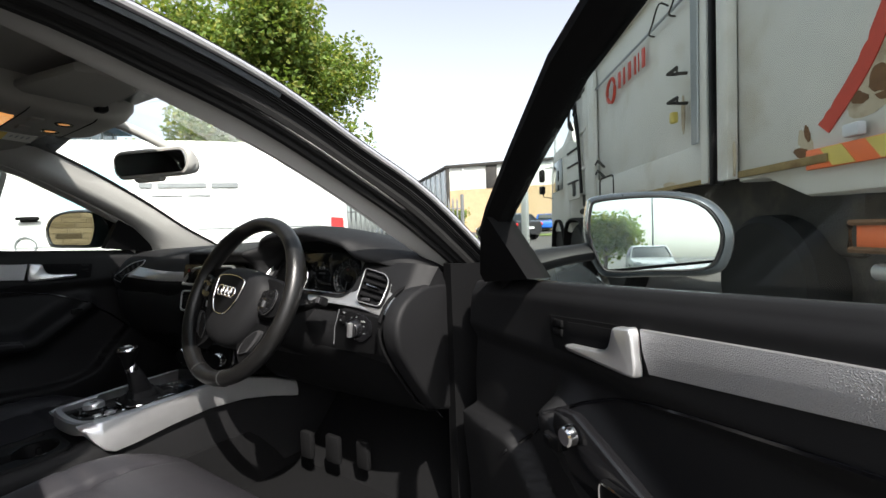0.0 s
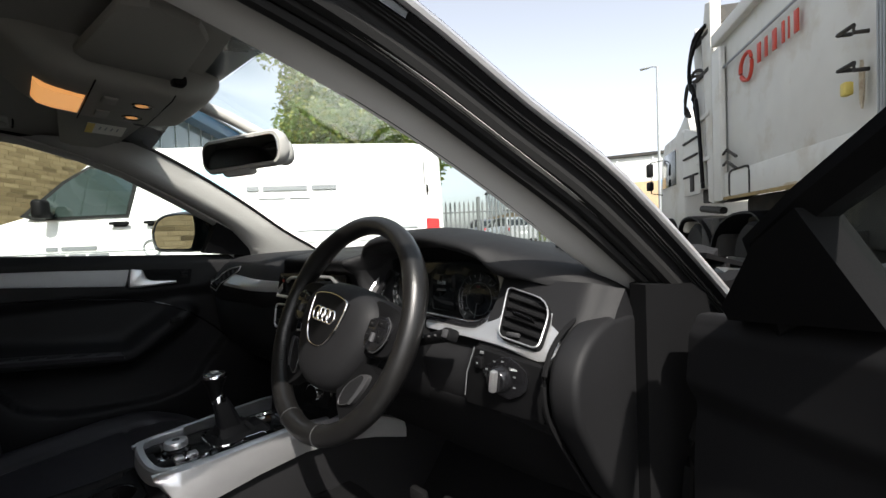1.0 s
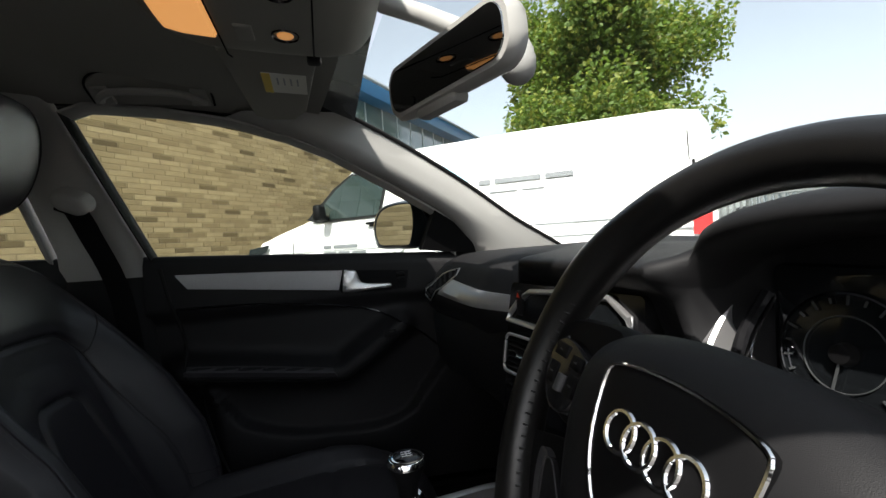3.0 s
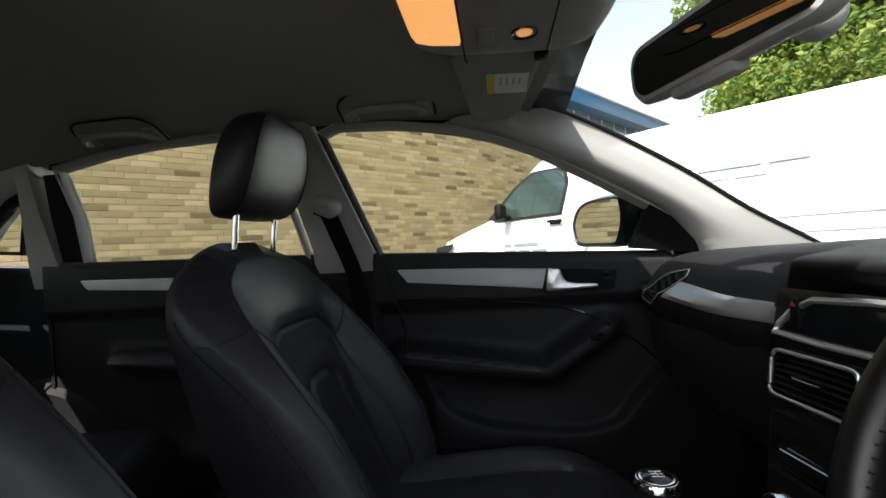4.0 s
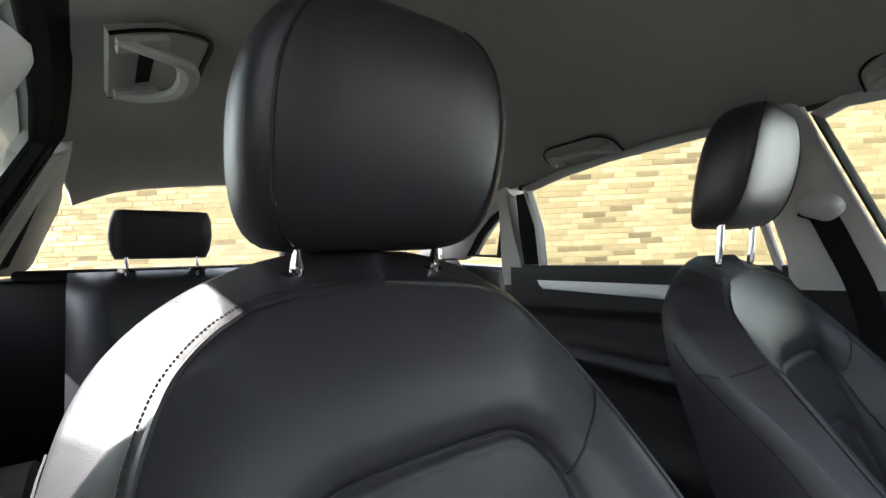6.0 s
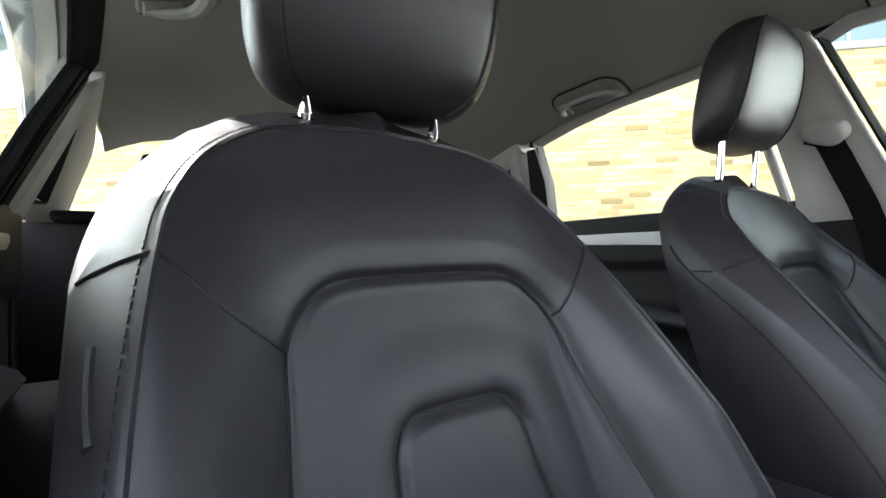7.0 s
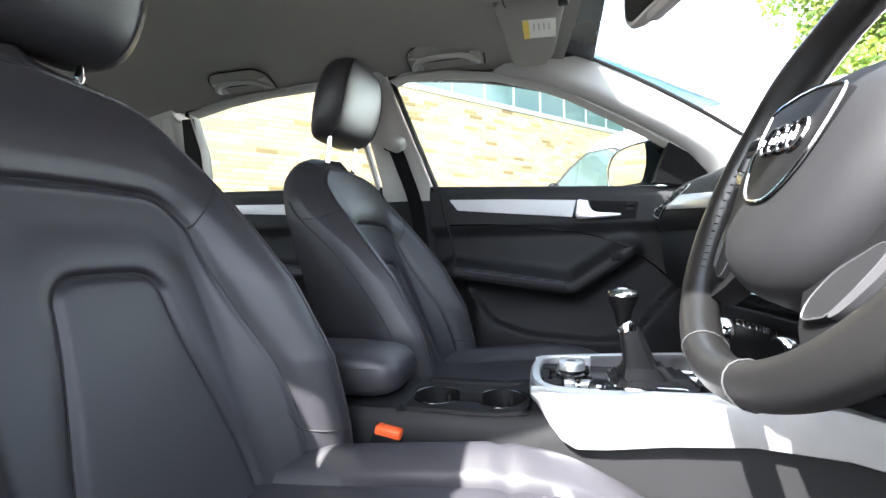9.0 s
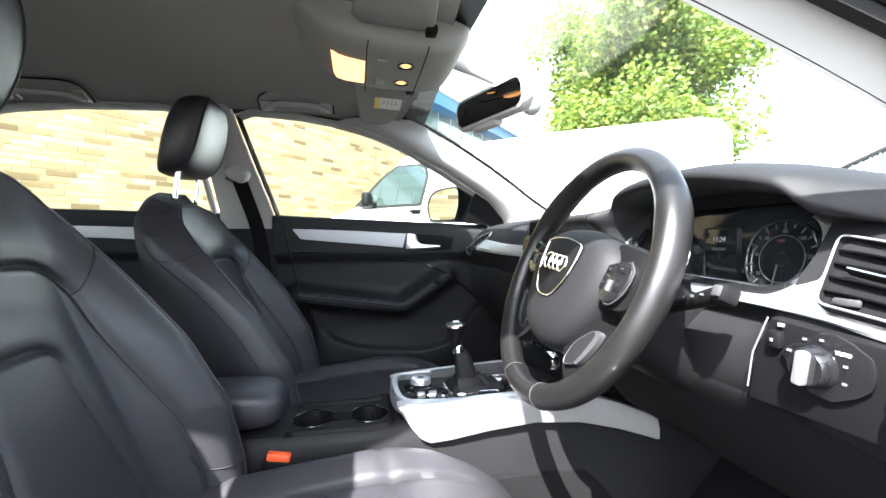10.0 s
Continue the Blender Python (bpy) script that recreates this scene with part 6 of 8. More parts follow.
        part("knob_ring", lathe([(0.011, 0.0145), (0.0135, 0.012), (0.0145, 0.002), (0.012, 0.002)], 24), CHROME, k)
    flatten(d)
    return d


pax_door = front_door(-1, "closed black lined car door with silver strip and handle")
driver_door = front_door(1, "open black lined driver door with silver woven strip")
HINGE = Vector((0.84, 1.325, 0))
DOOR_OPEN = 57.5
driver_door.matrix_basis = Matrix.Translation(HINGE) @ Matrix.Rotation(radians(DOOR_OPEN), 4, "Z") @ Matrix.Translation(-HINGE - Vector((0, 0, 0.065)))
for sx in (-1, 1):
    d = door_shell("rear_door", "closed rear car door with black lining and silver strip", sx, rear_panel_x, -0.80, 0.235, 0.32)
    strip_part("decor_strip", rear_panel_x, sx, [(-0.665, 0.952), (-0.4, 0.946), (-0.13, 0.938)], [(-0.64, 0.920), (-0.4, 0.908), (-0.145, 0.895)], WEAVE, d, label="silver woven decor strip")
    strip_part("door_handle", rear_panel_x, sx, [(-0.125, 0.935), (-0.08, 0.930), (-0.03, 0.925)], [(-0.135, 0.893), (-0.08, 0.90), (-0.03, 0.91)], ALU, d, 0.012, "satin silver inner door handle")
    strip_part("armrest_top", rear_panel_x, sx, [(-0.55, 0.735), (-0.3, 0.72), (-0.05, 0.695)], [(-0.55, 0.70), (-0.3, 0.69), (-0.05, 0.665)], LEATHER, d, 0.003)
    pane("window_pane", REAR_WINDOW, sx, d, SIDEGLASS)
    window_frame("window_frame", REAR_WINDOW, sx, d, PILLAR if sx < 0 else MATT, 0.014 if sx < 0 else 0.030, upto=9)
    rows = [[Vector((sx * (side_x(y, z) + o), y, z)) for y, z, o in ((a, zz, -0.004), (a - 0.004, zz, 0.028), (b, zz, 0.028), (b, zz, -0.004))] for a, b, zz in ((-0.590, -0.640, 1.255), (-0.612, -0.690, 1.14), (-0.655, -0.735, 1.01))]
    part("window_divider", loft(rows), HARD, d)

# seat belts hanging at the middle pillars
for sx in (-1, 1):
    belt = thing("seat_belt", "black seat belt hanging at the grey middle pillar", "seat belt", group="seat belts")
    path = smooth_path([(sx * 0.572, 0.178, 1.098), (sx * 0.592, 0.196, 1.04), (sx * 0.640, 0.232, 0.88), (sx * 0.662, 0.245, 0.60), (sx * 0.665, 0.22, 0.32)], 5)
    part("strap", loft([[p + Vector((0, -0.024, 0)), p + Vector((-sx * 0.003, 0, 0)), p + Vector((0, 0.024, 0)), p + Vector((sx * 0.003, 0, 0))] for p in path]), CARPET, belt, "black woven strap")
    lean = Matrix.Translation((sx * 0.580, 0.176, 1.112)) @ Matrix.Rotation(radians(-24), 4, "X") @ Matrix.Rotation(sx * radians(-28), 4, "Y")
    part("belt_guide", loft([[lean @ Vector((-sx * a, y * k, z * k + b)) for y, z in rounded(0.076, 0.050, 0.024, 7)] for a, k, b in ((-0.012, 1.0, 0.0), (0.008, 1.0, 0.0), (0.017, 0.94, 0.001), (0.024, 0.80, 0.003), (0.028, 0.55, 0.005), (0.029, 0.2, 0.006))]), PILLAR, belt, "grey belt guide", sharp=80)
    part("guide_slot", box(0, 0, 0, 0.012, 0.056, 0.010, 0.003, m=lean @ Matrix.Translation((-sx * 0.010, 0, -0.024))), HARD, belt)


# behind the driver's shoulder the cabin side stands further out
def widen(ob):
    for c in [ob] + list(ob.children_recursive):
        if c.type == "MESH" and c.matrix_basis == Matrix():
            for v in c.data.vertices:
                v.co.x += 0.090 * step(0.50, -0.05, v.co.y) * step(0.30, 0.48, v.co.x)


for ob in list(bpy.data.objects):
    if ob.parent is None and ob.name.split(".")[0] in ("car", "ceiling", "seat_belt", "grab_handle"):
        widen(ob)


# ---- seats ----
# line of the piping round the backrest's face: half width at a height, and height at a half width
PIPE_X = [(0.40, 0.232), (0.60, 0.231), (0.70, 0.229), (0.795, 0.222), (0.88, 0.208), (0.917, 0.197), (0.952, 0.176), (0.979, 0.143), (0.994, 0.10), (1.003, 0.0)]
PIPE_Z = [(x, z) for z, x in PIPE_X[::-1]]


def pipe_out(x, z):
    """How far a place lies outside the piping, 0 within it."""
    a = abs(x)
    ex = a - lerp_table(PIPE_X, z)
    ez = z - lerp_table(PIPE_Z, a)
    if ex <= 0 or (ez <= 0 and a < 0.232):
        return 0.0
    if ez <= 0 or z < 0.70:
        return ex
    return ex * ez / math.hypot(ex, ez)


def panel_edge(x, z, half, top, r):
    """Signed distance from an inset panel with a rounded top."""
    u, v = abs(x) - half + r, z - top + r
    return (math.hypot(u, v) if u > 0 and v > 0 else max(u, v)) - r


def outer_panel(x, z):
    x += 0.009
    return panel_edge(x, z, 0.139 + 0.030 * step(0.82, 0.52, z), 0.855 - 0.3 * x * x, 0.060)


def inner_panel(x, z):
    x += 0.010
    return panel_edge(x, z, 0.066 + 0.042 * step(0.74, 0.45, z), 0.744 - 0.5 * x * x, 0.030)


def seat_front(x, z):
    """Depth of the backrest's face at x from its middle and height z."""
    y = 0.135 - 0.40 * (z - 0.80)
    more = lerp_table([(0.40, 0.06), (0.50, 0.090), (0.60, 0.105), (0.72, 0.088), (0.80, 0.056), (0.88, 0.024), (0.95, 0.0)], z)
    y += more * step(0.128, 0.214, abs(x))
    y -= 3.0 * max(0.0, z - 0.955) ** 2
    # inset panels between padded rolls, with drawn-in seams
    d1 = outer_panel(x, z)
    y -= 0.010 * math.exp(-(d1 / 0.0052) ** 2)
    y += 0.008 * step(0.0, 0.035, d1) * step(0.13, 0.05, d1) - 0.005 * step(0.0, -0.014, d1)
    d2 = inner_panel(x, z)
    y -= 0.009 * math.exp(-(d2 / 0.0050) ** 2)
    y += 0.004 * step(0.0, 0.022, d2) * step(0.07, 0.03, d2) + 0.001 * step(0.0, -0.02, d2)
    e = pipe_out(x, z)
    return y - 0.55 * e - 22 * e * e


def seat_half(z):
    if z > 0.86:
        t = min((z - 0.86) / 0.178, 1.0)
        return 0.236 * math.sqrt(max(0.0, 1 - t ** 2.6)) * (1 - 0.10 * t) + 0.018
    return lerp_table([(0.40, 0.236), (0.55, 0.246), (0.70, 0.250), (0.86, 0.254)], z)


def front_seat(cx, cy, cz, head_z, label, driver):
    s = thing("front_seat", label, "car seat", Matrix.Translation((cx, cy, cz)), group="front seats")
    rings = []
    zs = [0.40 + 0.635 * k / 230 for k in range(231)]
    for z in zs:
        w = seat_half(z)
        ring = []
        for j in range(190):
            x = w * (-1 + 2 * j / 189)
            ring.append(Vector((x, seat_front(x, z), z)))
        back = 0.135 - 0.37 * (z - 0.80) - lerp_table([(0.4, 0.10), (0.7, 0.115), (0.95, 0.092), (1.035, 0.065)], z)
        for j in range(14):
            x = w * math.cos(math.pi * j / 13)
            ring.append(Vector((x * (1 - 0.04 * math.sin(math.pi * j / 13)), back - 0.012 * math.sin(math.pi * j / 13), z)))
        rings.append(ring)
    part("backrest", loft(rings), LEATHER, s, "black leather backrest with drawn-in seams", sharp=80)
    def seam(points, r=0.0016, mat=THREAD, n=8):
        path = smooth_path([(x, z, 0) for x, z in points], n)
        part("stitched_seam", tube([Vector((p.x, seat_front(p.x, p.y) + 0.0006, p.y)) for p in path], r, 5), mat, s)
    # creases where the panels are drawn in
    for field, half in ((outer_panel, 0.25), (inner_panel, 0.16)):
        line = []
        for k in range(60):
            z = 0.44 + 0.46 * k / 59
            lo, hi = -0.010, 0.24
            if field(lo, z) > 0:
                break
            for _ in range(22):
                mid = (lo + hi) / 2
                lo, hi = (mid, hi) if field(mid, z) < 0 else (lo, mid)
            line.append((lo, z))
        crown = []
        for k in range(1, 24):
            x = line[-1][0] + 2 * (-0.0095 - line[-1][0]) * k / 24
            lo, hi = line[-1][1] - 0.03, 0.92
            for _ in range(22):
                mid = (lo + hi) / 2
                lo, hi = (mid, hi) if field(x, mid) < 0 else (lo, mid)
            crown.append((x, lo))
        line += crown + [(-0.019 - x, z) for x, z in line[::-1]]
        part("panel_crease", tube([Vector((x, seat_front(x, z) + 0.0004, z)) for x, z in line], 0.0014, 5), THREAD, s)
    for sg in (-1, 1):
        o = -0.009
        seam([(o + sg * 0.139, 0.805), (sg * 0.172, 0.842), (sg * 0.208, 0.880)])
        pipe = [(sg * x, z) for z, x in PIPE_X]
        seam(pipe, 0.0026, LEATHER)
        dashes = bmesh.new()
        path = smooth_path([(x, z, 0) for x, z in pipe], 26)
        for a, b in zip(path[::2], path[1::2]):
            n = Vector((b.y - a.y, a.x - b.x, 0)).normalized() * 0.0065 * sg
            p, q = a + n, a.lerp(b, 1.2) + n
            if abs(p.x) < seat_half(p.y) - 0.004:
                tube([Vector((v.x, seat_front(v.x, v.y) + 0.0004, v.y)) for v in (p, q)], 0.0009, 4, bm=dashes)
        part("stitching", dashes, LEATHER, s)
        seam([(sg * 0.208, 0.880), (sg * 0.224, 0.874), (sg * 0.240, 0.866), (sg * 0.249, 0.860)])
        seam([(o + sg * 0.16, 0.53), (sg * 0.18, 0.50), (sg * 0.218, 0.49)])
        # seams of the side panel
        edge = [Vector((sg * (seat_half(z) + 0.0004), seat_front(seat_half(z), z) - d, z)) for z, d in ((0.45, 0.055), (0.60, 0.052), (0.75, 0.045), (0.86, 0.034), (0.90, 0.030))]
        part("stitched_seam", tube(smooth_path(edge, 6), 0.0017, 5), THREAD, s)
        z = 0.859
        part("stitched_seam", tube([Vector((sg * (seat_half(z) + 0.0004), seat_front(seat_half(z), z) - d, z)) for d in (0.0, 0.018, 0.034)], 0.0015, 5), THREAD, s)
    if driver:
        part("side_tag", tube([Vector((x, seat_front(x, z) - 0.001, z)) for x, z in ((0.2365, 0.785), (0.2380, 0.795), (0.2385, 0.810), (0.2380, 0.825))], 0.0035, 8), LEATHER, s, "small embossed black side tag")
    # cushion
    rings = []
    for k in range(61):
        y = 0.14 + 0.715 * k / 60
        w = smooth_table([(0.14, 0.225), (0.4, 0.255), (0.65, 0.262), (0.76, 0.254), (0.82, 0.232), (0.855, 0.195)], y)
        top = smooth_table([(0.14, 0.445), (0.3, 0.443), (0.5, 0.458), (0.60, 0.466), (0.68, 0.466), (0.75, 0.454), (0.81, 0.428), (0.845, 0.395), (0.855, 0.375)], y)
        low = 0.325 + 0.035 * step(0.7, 0.85, y)
        roll = step(0.82, 0.60, y)
        ring = []
        for j in range(61):
            u = -1 + 2 * j / 60
            z = top + 0.030 * roll * step(0.50, 0.80, abs(u)) - (0.070 + 0.02 * (1 - roll)) * step(0.76, 1.0, abs(u)) ** 1.7
            z -= 0.008 * math.exp(-((abs(u) - 0.56) / 0.022) ** 2) * step(0.80, 0.70, y)
            z -= 0.006 * math.exp(-((y - 0.63 + 0.05 * u * u) / 0.007) ** 2) * step(0.9, 0.8, abs(u))
            ring.append(Vector((w * u, y, max(z, low + 0.01))))
        ring += [Vector((w * 0.98, y, low)), Vector((-w * 0.98, y, low))]
        rings.append(ring)
    part("cushion", loft(rings), LEATHER, s, "black leather seat cushion", sharp=70)
    part("cushion_seam", tube([(x, y, z) for x, y, z in ((0.145, 0.18, 0.4385), (0.151, 0.5, 0.4535), (0.148, 0.72, 0.4635))], 0.001, 5), THREAD, s)
    part("seat_base", box(0, 0.42, 0.30, 0.44, 0.56, 0.10, 0.02), HARD, s, "black plastic seat base")
    for x in (-0.2, 0.2):
        part("seat_rail", box(x, 0.42, 0.262, 0.04, 0.66, 0.03, 0.006), STEELGREY, s)
    # head restraint
    hw, hh, zc = 0.141, 0.105, head_z
    rings = []
    nz = 22
    for k in range(nz + 1):
        t = -1 + 2 * k / nz
        z = zc + hh * math.sin(t * math.pi / 2)
        c = math.cos(t * math.pi / 2)
        wf = hw * (1.03 - 0.04 * (1 + t) - 0.17 * max(t, 0.0) ** 2) * max(c, 0.001) ** (0.34 if t > 0 else 0.26)
        dp = 0.052 * max(c, 0.001) ** 0.38
        yc = 0.052 + 0.040 * t - 0.012 * t * t
        ring = []
        for j in range(36):
            a = 2 * math.pi * j / 36
            ca, sa = math.cos(a), math.sin(a)
            ex = math.copysign(abs(ca) ** 0.42, ca)
            ey = math.copysign(abs(sa) ** 0.62, sa)
            ring.append(Vector((wf * ex * (1 - 0.10 * (sa < 0) * abs(sa)), yc + dp * ey, z)))
        rings.append(ring)
    hr = part("head_restraint", loft(rings), LEATHER, s, "black leather head restraint", sharp=70)
    for sg in (-1, 1):
        path = []
        for k in range(2, nz - 1):
            r = rings[k]
            path.append(r[(5 if sg > 0 else 13)] + Vector((0, 0.001, 0)))
        part("stitched_seam", tube(path, 0.0018, 5), THREAD, hr)
        part("post", tube([(sg * 0.077, 0.012, 0.985), (sg * 0.077, 0.022, 1.02), (sg * 0.077, 0.034, zc - 0.06)], 0.0065, 12), CHROME, s, "chrome head restraint post")
        part("post_guide", lathe([(0.0, 0.003), (0.010, 0.003), (0.013, 0.001), (0.014, -0.02)], 20, Matrix.Translation((sg * 0.077, 0.013, 1.014)) @ Matrix.Scale(1.25, 4, (1, 0, 0))), HARD, s)
    # inner buckle
    bk = part("buckle", box(0, 0, 0, 0.028, 0.05, 0.13, 0.006, m=None), HARD, s, "seat belt buckle with orange button", m=Matrix.Translation((-0.262 if driver else 0.262, 0.395 + cy * 0, 0.405)) @ Matrix.Rotation(radians(-10), 4, "X"))
    part("buckle_button", box(0, 0.002, 0.068, 0.022, 0.044, 0.016, 0.004), ORANGE, bk, "orange release button")
    return s


driver_seat = front_seat(0.365, 0.0, 0.005, 1.140, "black leather driver seat with lowered head restraint", True)
pax_seat = front_seat(-0.373, 0.068, -0.015, 1.190, "black leather passenger seat with raised head restraint", False)

# rear bench
bench = thing("rear_bench", "black leather rear bench seat", "car seat")
rings = []
for k in range(24):
    z = 0.45 + 0.59 * k / 23
    f = -0.86 - 0.30 * (z - 0.45)
    r = []
    for j in range(41):
        x = -0.66 + 1.32 * j / 40
        c = min(abs(x - 0.36), abs(x + 0.36))
        y = f + 0.03 * step(0.14, 0.26, c) - 0.012 * math.exp(-((c - 0.15) / 0.01) ** 2) - 1.6 * max(0.0, z - 0.97) ** 2 * 5 - 0.05 * step(0.60, 0.66, abs(x))
        r.append(Vector((x, y, z)))
    r += [Vector((0.66, f - 0.14, z)), Vector((-0.66, f - 0.14, z))]
    rings.append(r)
part("bench_back", loft(rings), LEATHER, bench, "black leather bench backrest", sharp=70)
rings = []
for k in range(16):
    y = -0.92 + 0.56 * k / 15
    top = lerp_table([(-0.92, 0.47), (-0.5, 0.50), (-0.40, 0.49), (-0.36, 0.44)], y)
    r = [Vector((-0.67 + 1.34 * j / 30, y, top - 0.03 * math.exp(-((min(abs(-0.67 + 1.34 * j / 30 - 0.36), abs(-0.67 + 1.34 * j / 30 + 0.36))) / 0.16) ** 2))) for j in range(31)]
    r += [Vector((0.67, y, 0.26)), Vector((-0.67, y, 0.26))]
    rings.append(r)
part("bench_cushion", loft(rings), LEATHER, bench, "black leather bench cushion", sharp=70)
for x, up in ((0.45, 0.018), (-0.45, 0.085), (0.0, -0.02)):
    rest = part("head_restraint", loft([[Vector((x + a, -1.055 + d + 0.02 * t, 1.12 + up + 0.065 * t)) for a, d in rounded(0.25 * (1 - 0.12 * abs(t) ** 3), 0.075 * (1 - 0.45 * abs(t) ** 3), 0.034 * (1 - 0.45 * abs(t) ** 3), 5)] for t in (-1, -0.9, -0.6, 0, 0.6, 0.9, 1)]), LEATHER, bench, "black leather rear head restraint", sharp=60)
    for sg in (-1, 1):
        part("post", tube([(x + sg * 0.085, -1.06, 1.0), (x + sg * 0.085, -1.055, 1.07 + up)], 0.0055, 10), CHROME, rest)
        part("post_guide", lathe([(0, 0.01), (0.018, 0.01), (0.024, 0.0)], 16, Matrix.Translation((x + sg * 0.085, -1.06, 1.035))), HARD, rest)


# ---- dashboard ----
dash = thing("dashboard", "black dashboard with silver trim, vents and instruments", "dashboard")
def dash_shape(x):
    """Top height and lip depth of the dashboard at x."""
    zt = smooth_table([(-0.78, 0.935), (-0.6, 0.945), (-0.3, 0.955), (-0.1, 0.962), (0.185, 0.962), (0.205, 0.967), (0.225, 0.979), (0.26, 0.991), (0.32, 0.998), (0.40, 0.999), (0.5, 0.985), (0.57, 0.966), (0.63, 0.948), (0.70, 0.928), (0.745, 0.90), (0.78, 0.87)], x)
    yl = smooth_table([(-0.78, 1.06), (-0.66, 1.00), (-0.5, 0.956), (-0.40, 0.964), (-0.25, 0.985), (-0.12, 1.05), (0.16, 1.055), (0.2, 1.038), (0.26, 1.030), (0.55, 1.035), (0.66, 1.075), (0.745, 1.10), (0.78, 1.13)], x)
    return zt, yl


rings = []
xs = [-0.775 + 1.55 * k / 150 for k in range(151)]
for x in xs:
    zt, yl = dash_shape(x)
    pod = step(0.180, 0.212, x)
    inst = step(0.202, 0.225, x) * step(0.578, 0.556, x)
    pas = step(-0.11, -0.18, x)
    end = 0.035 * step(0.735, 0.775, abs(x))
    middle = [(1.62, 0.94), (1.35, zt - 0.015), (yl + 0.10, zt - 0.008), (yl + 0.03, zt - 0.014), (yl - 0.035, zt - 0.022), (yl - 0.045, zt - 0.034), (yl - 0.035, 0.915), (yl - 0.01, 0.902), (yl + 0.01, 0.85), (yl + 0.0, 0.80), (yl - 0.012, 0.74), (yl - 0.02, 0.68),
              (1.03, 0.65), (1.06, 0.625), (1.15, 0.61), (1.3, 0.60), (1.60, 0.58)]
    beside = [(1.62, 0.94), (1.35, zt), (yl + 0.14, zt - 0.004), (yl + 0.06, zt - 0.018), (yl + 0.02, zt - 0.045), (yl - 0.005, zt - 0.08), (yl - 0.018, 0.862), (yl - 0.020, 0.84), (yl - 0.012, 0.815), (yl + 0.005, 0.80), (yl + 0.01, 0.76), (yl + 0.03, 0.70),
              (1.03, 0.64), (1.08, 0.58), (1.15, 0.54), (1.3, 0.50), (1.60, 0.48)]
    hood = [(1.62, 0.94), (1.35, zt - 0.02), (yl + 0.12, zt), (yl + 0.04, zt - 0.004), (yl + 0.012, zt - 0.02), (yl + 0.005, zt - 0.04), (1.088, 0.905), (1.062, 0.87), (1.040, 0.845), (1.025, 0.82), (1.01, 0.80), (0.995, 0.765),
            (1.01, 0.70), (1.09, 0.62), (1.17, 0.55), (1.30, 0.50), (1.60, 0.48)]
    cave = [(1.62, 0.94), (1.35, zt - 0.03), (yl + 0.12, zt), (yl + 0.03, zt - 0.002), (yl, zt - 0.014), (yl + 0.012, zt - 0.030), (1.125, zt - 0.04), (1.118, 0.84), (1.10, 0.805), (1.045, 0.80), (1.02, 0.79), (0.995, 0.765)] + hood[12:]
    pts = []
    for a, b, c, d in zip(middle, beside, hood, cave):
        p = Vector(a).lerp(Vector(b), pas).lerp(Vector(c), pod).lerp(Vector(d), inst)
        pts.append((p.x + end * (1 if p.x < 1.3 else 0), p.y - 0.3 * end * (p.y > 0.9)))
    # rounded upper edge of the lip
    top = smooth_path([(y, z, 0) for y, z in pts[1:7]], 4)
    pts = [pts[0]] + [(p.x, p.y) for p in top] + pts[7:]
    rings.append([Vector((x, y, z)) for y, z in pts])
part("dash_body", loft(rings), SOFT, dash, "black grained dashboard moulding", sharp=60)

# silver trim round instruments and outer vent
def face(x, z):
    return 1.006 + (z - 0.80) * 0.92
inner = smooth_path([(x, z, 0) for x, z in ((0.208, 0.905), (0.212, 0.865), (0.228, 0.840), (0.30, 0.829), (0.45, 0.826), (0.533, 0.823), (0.563, 0.828), (0.581, 0.845), (0.580, 0.866), (0.567, 0.892), (0.553, 0.906), (0.541, 0.914))], 4)
outer = smooth_path([(x, z, 0) for x, z in ((0.192, 0.905), (0.192, 0.860), (0.208, 0.828), (0.30, 0.818), (0.45, 0.815), (0.533, 0.813), (0.625, 0.808), (0.714, 0.801), (0.715, 0.846), (0.700, 0.882), (0.606, 0.906), (0.545, 0.920))], 4)
bm = loft([[Vector((p.x, face(p.x, p.y) + o, p.y)) for p, o in ((a, 0.03), (a, -0.004), (a.lerp(b, 0.15), -0.008), (a.lerp(b, 0.85), -0.008), (b, -0.004), (b, 0.03))] for a, b in zip(inner, outer)])
part("silver_trim", bm, ALU, dash, "satin silver dashboard trim", sharp=30)


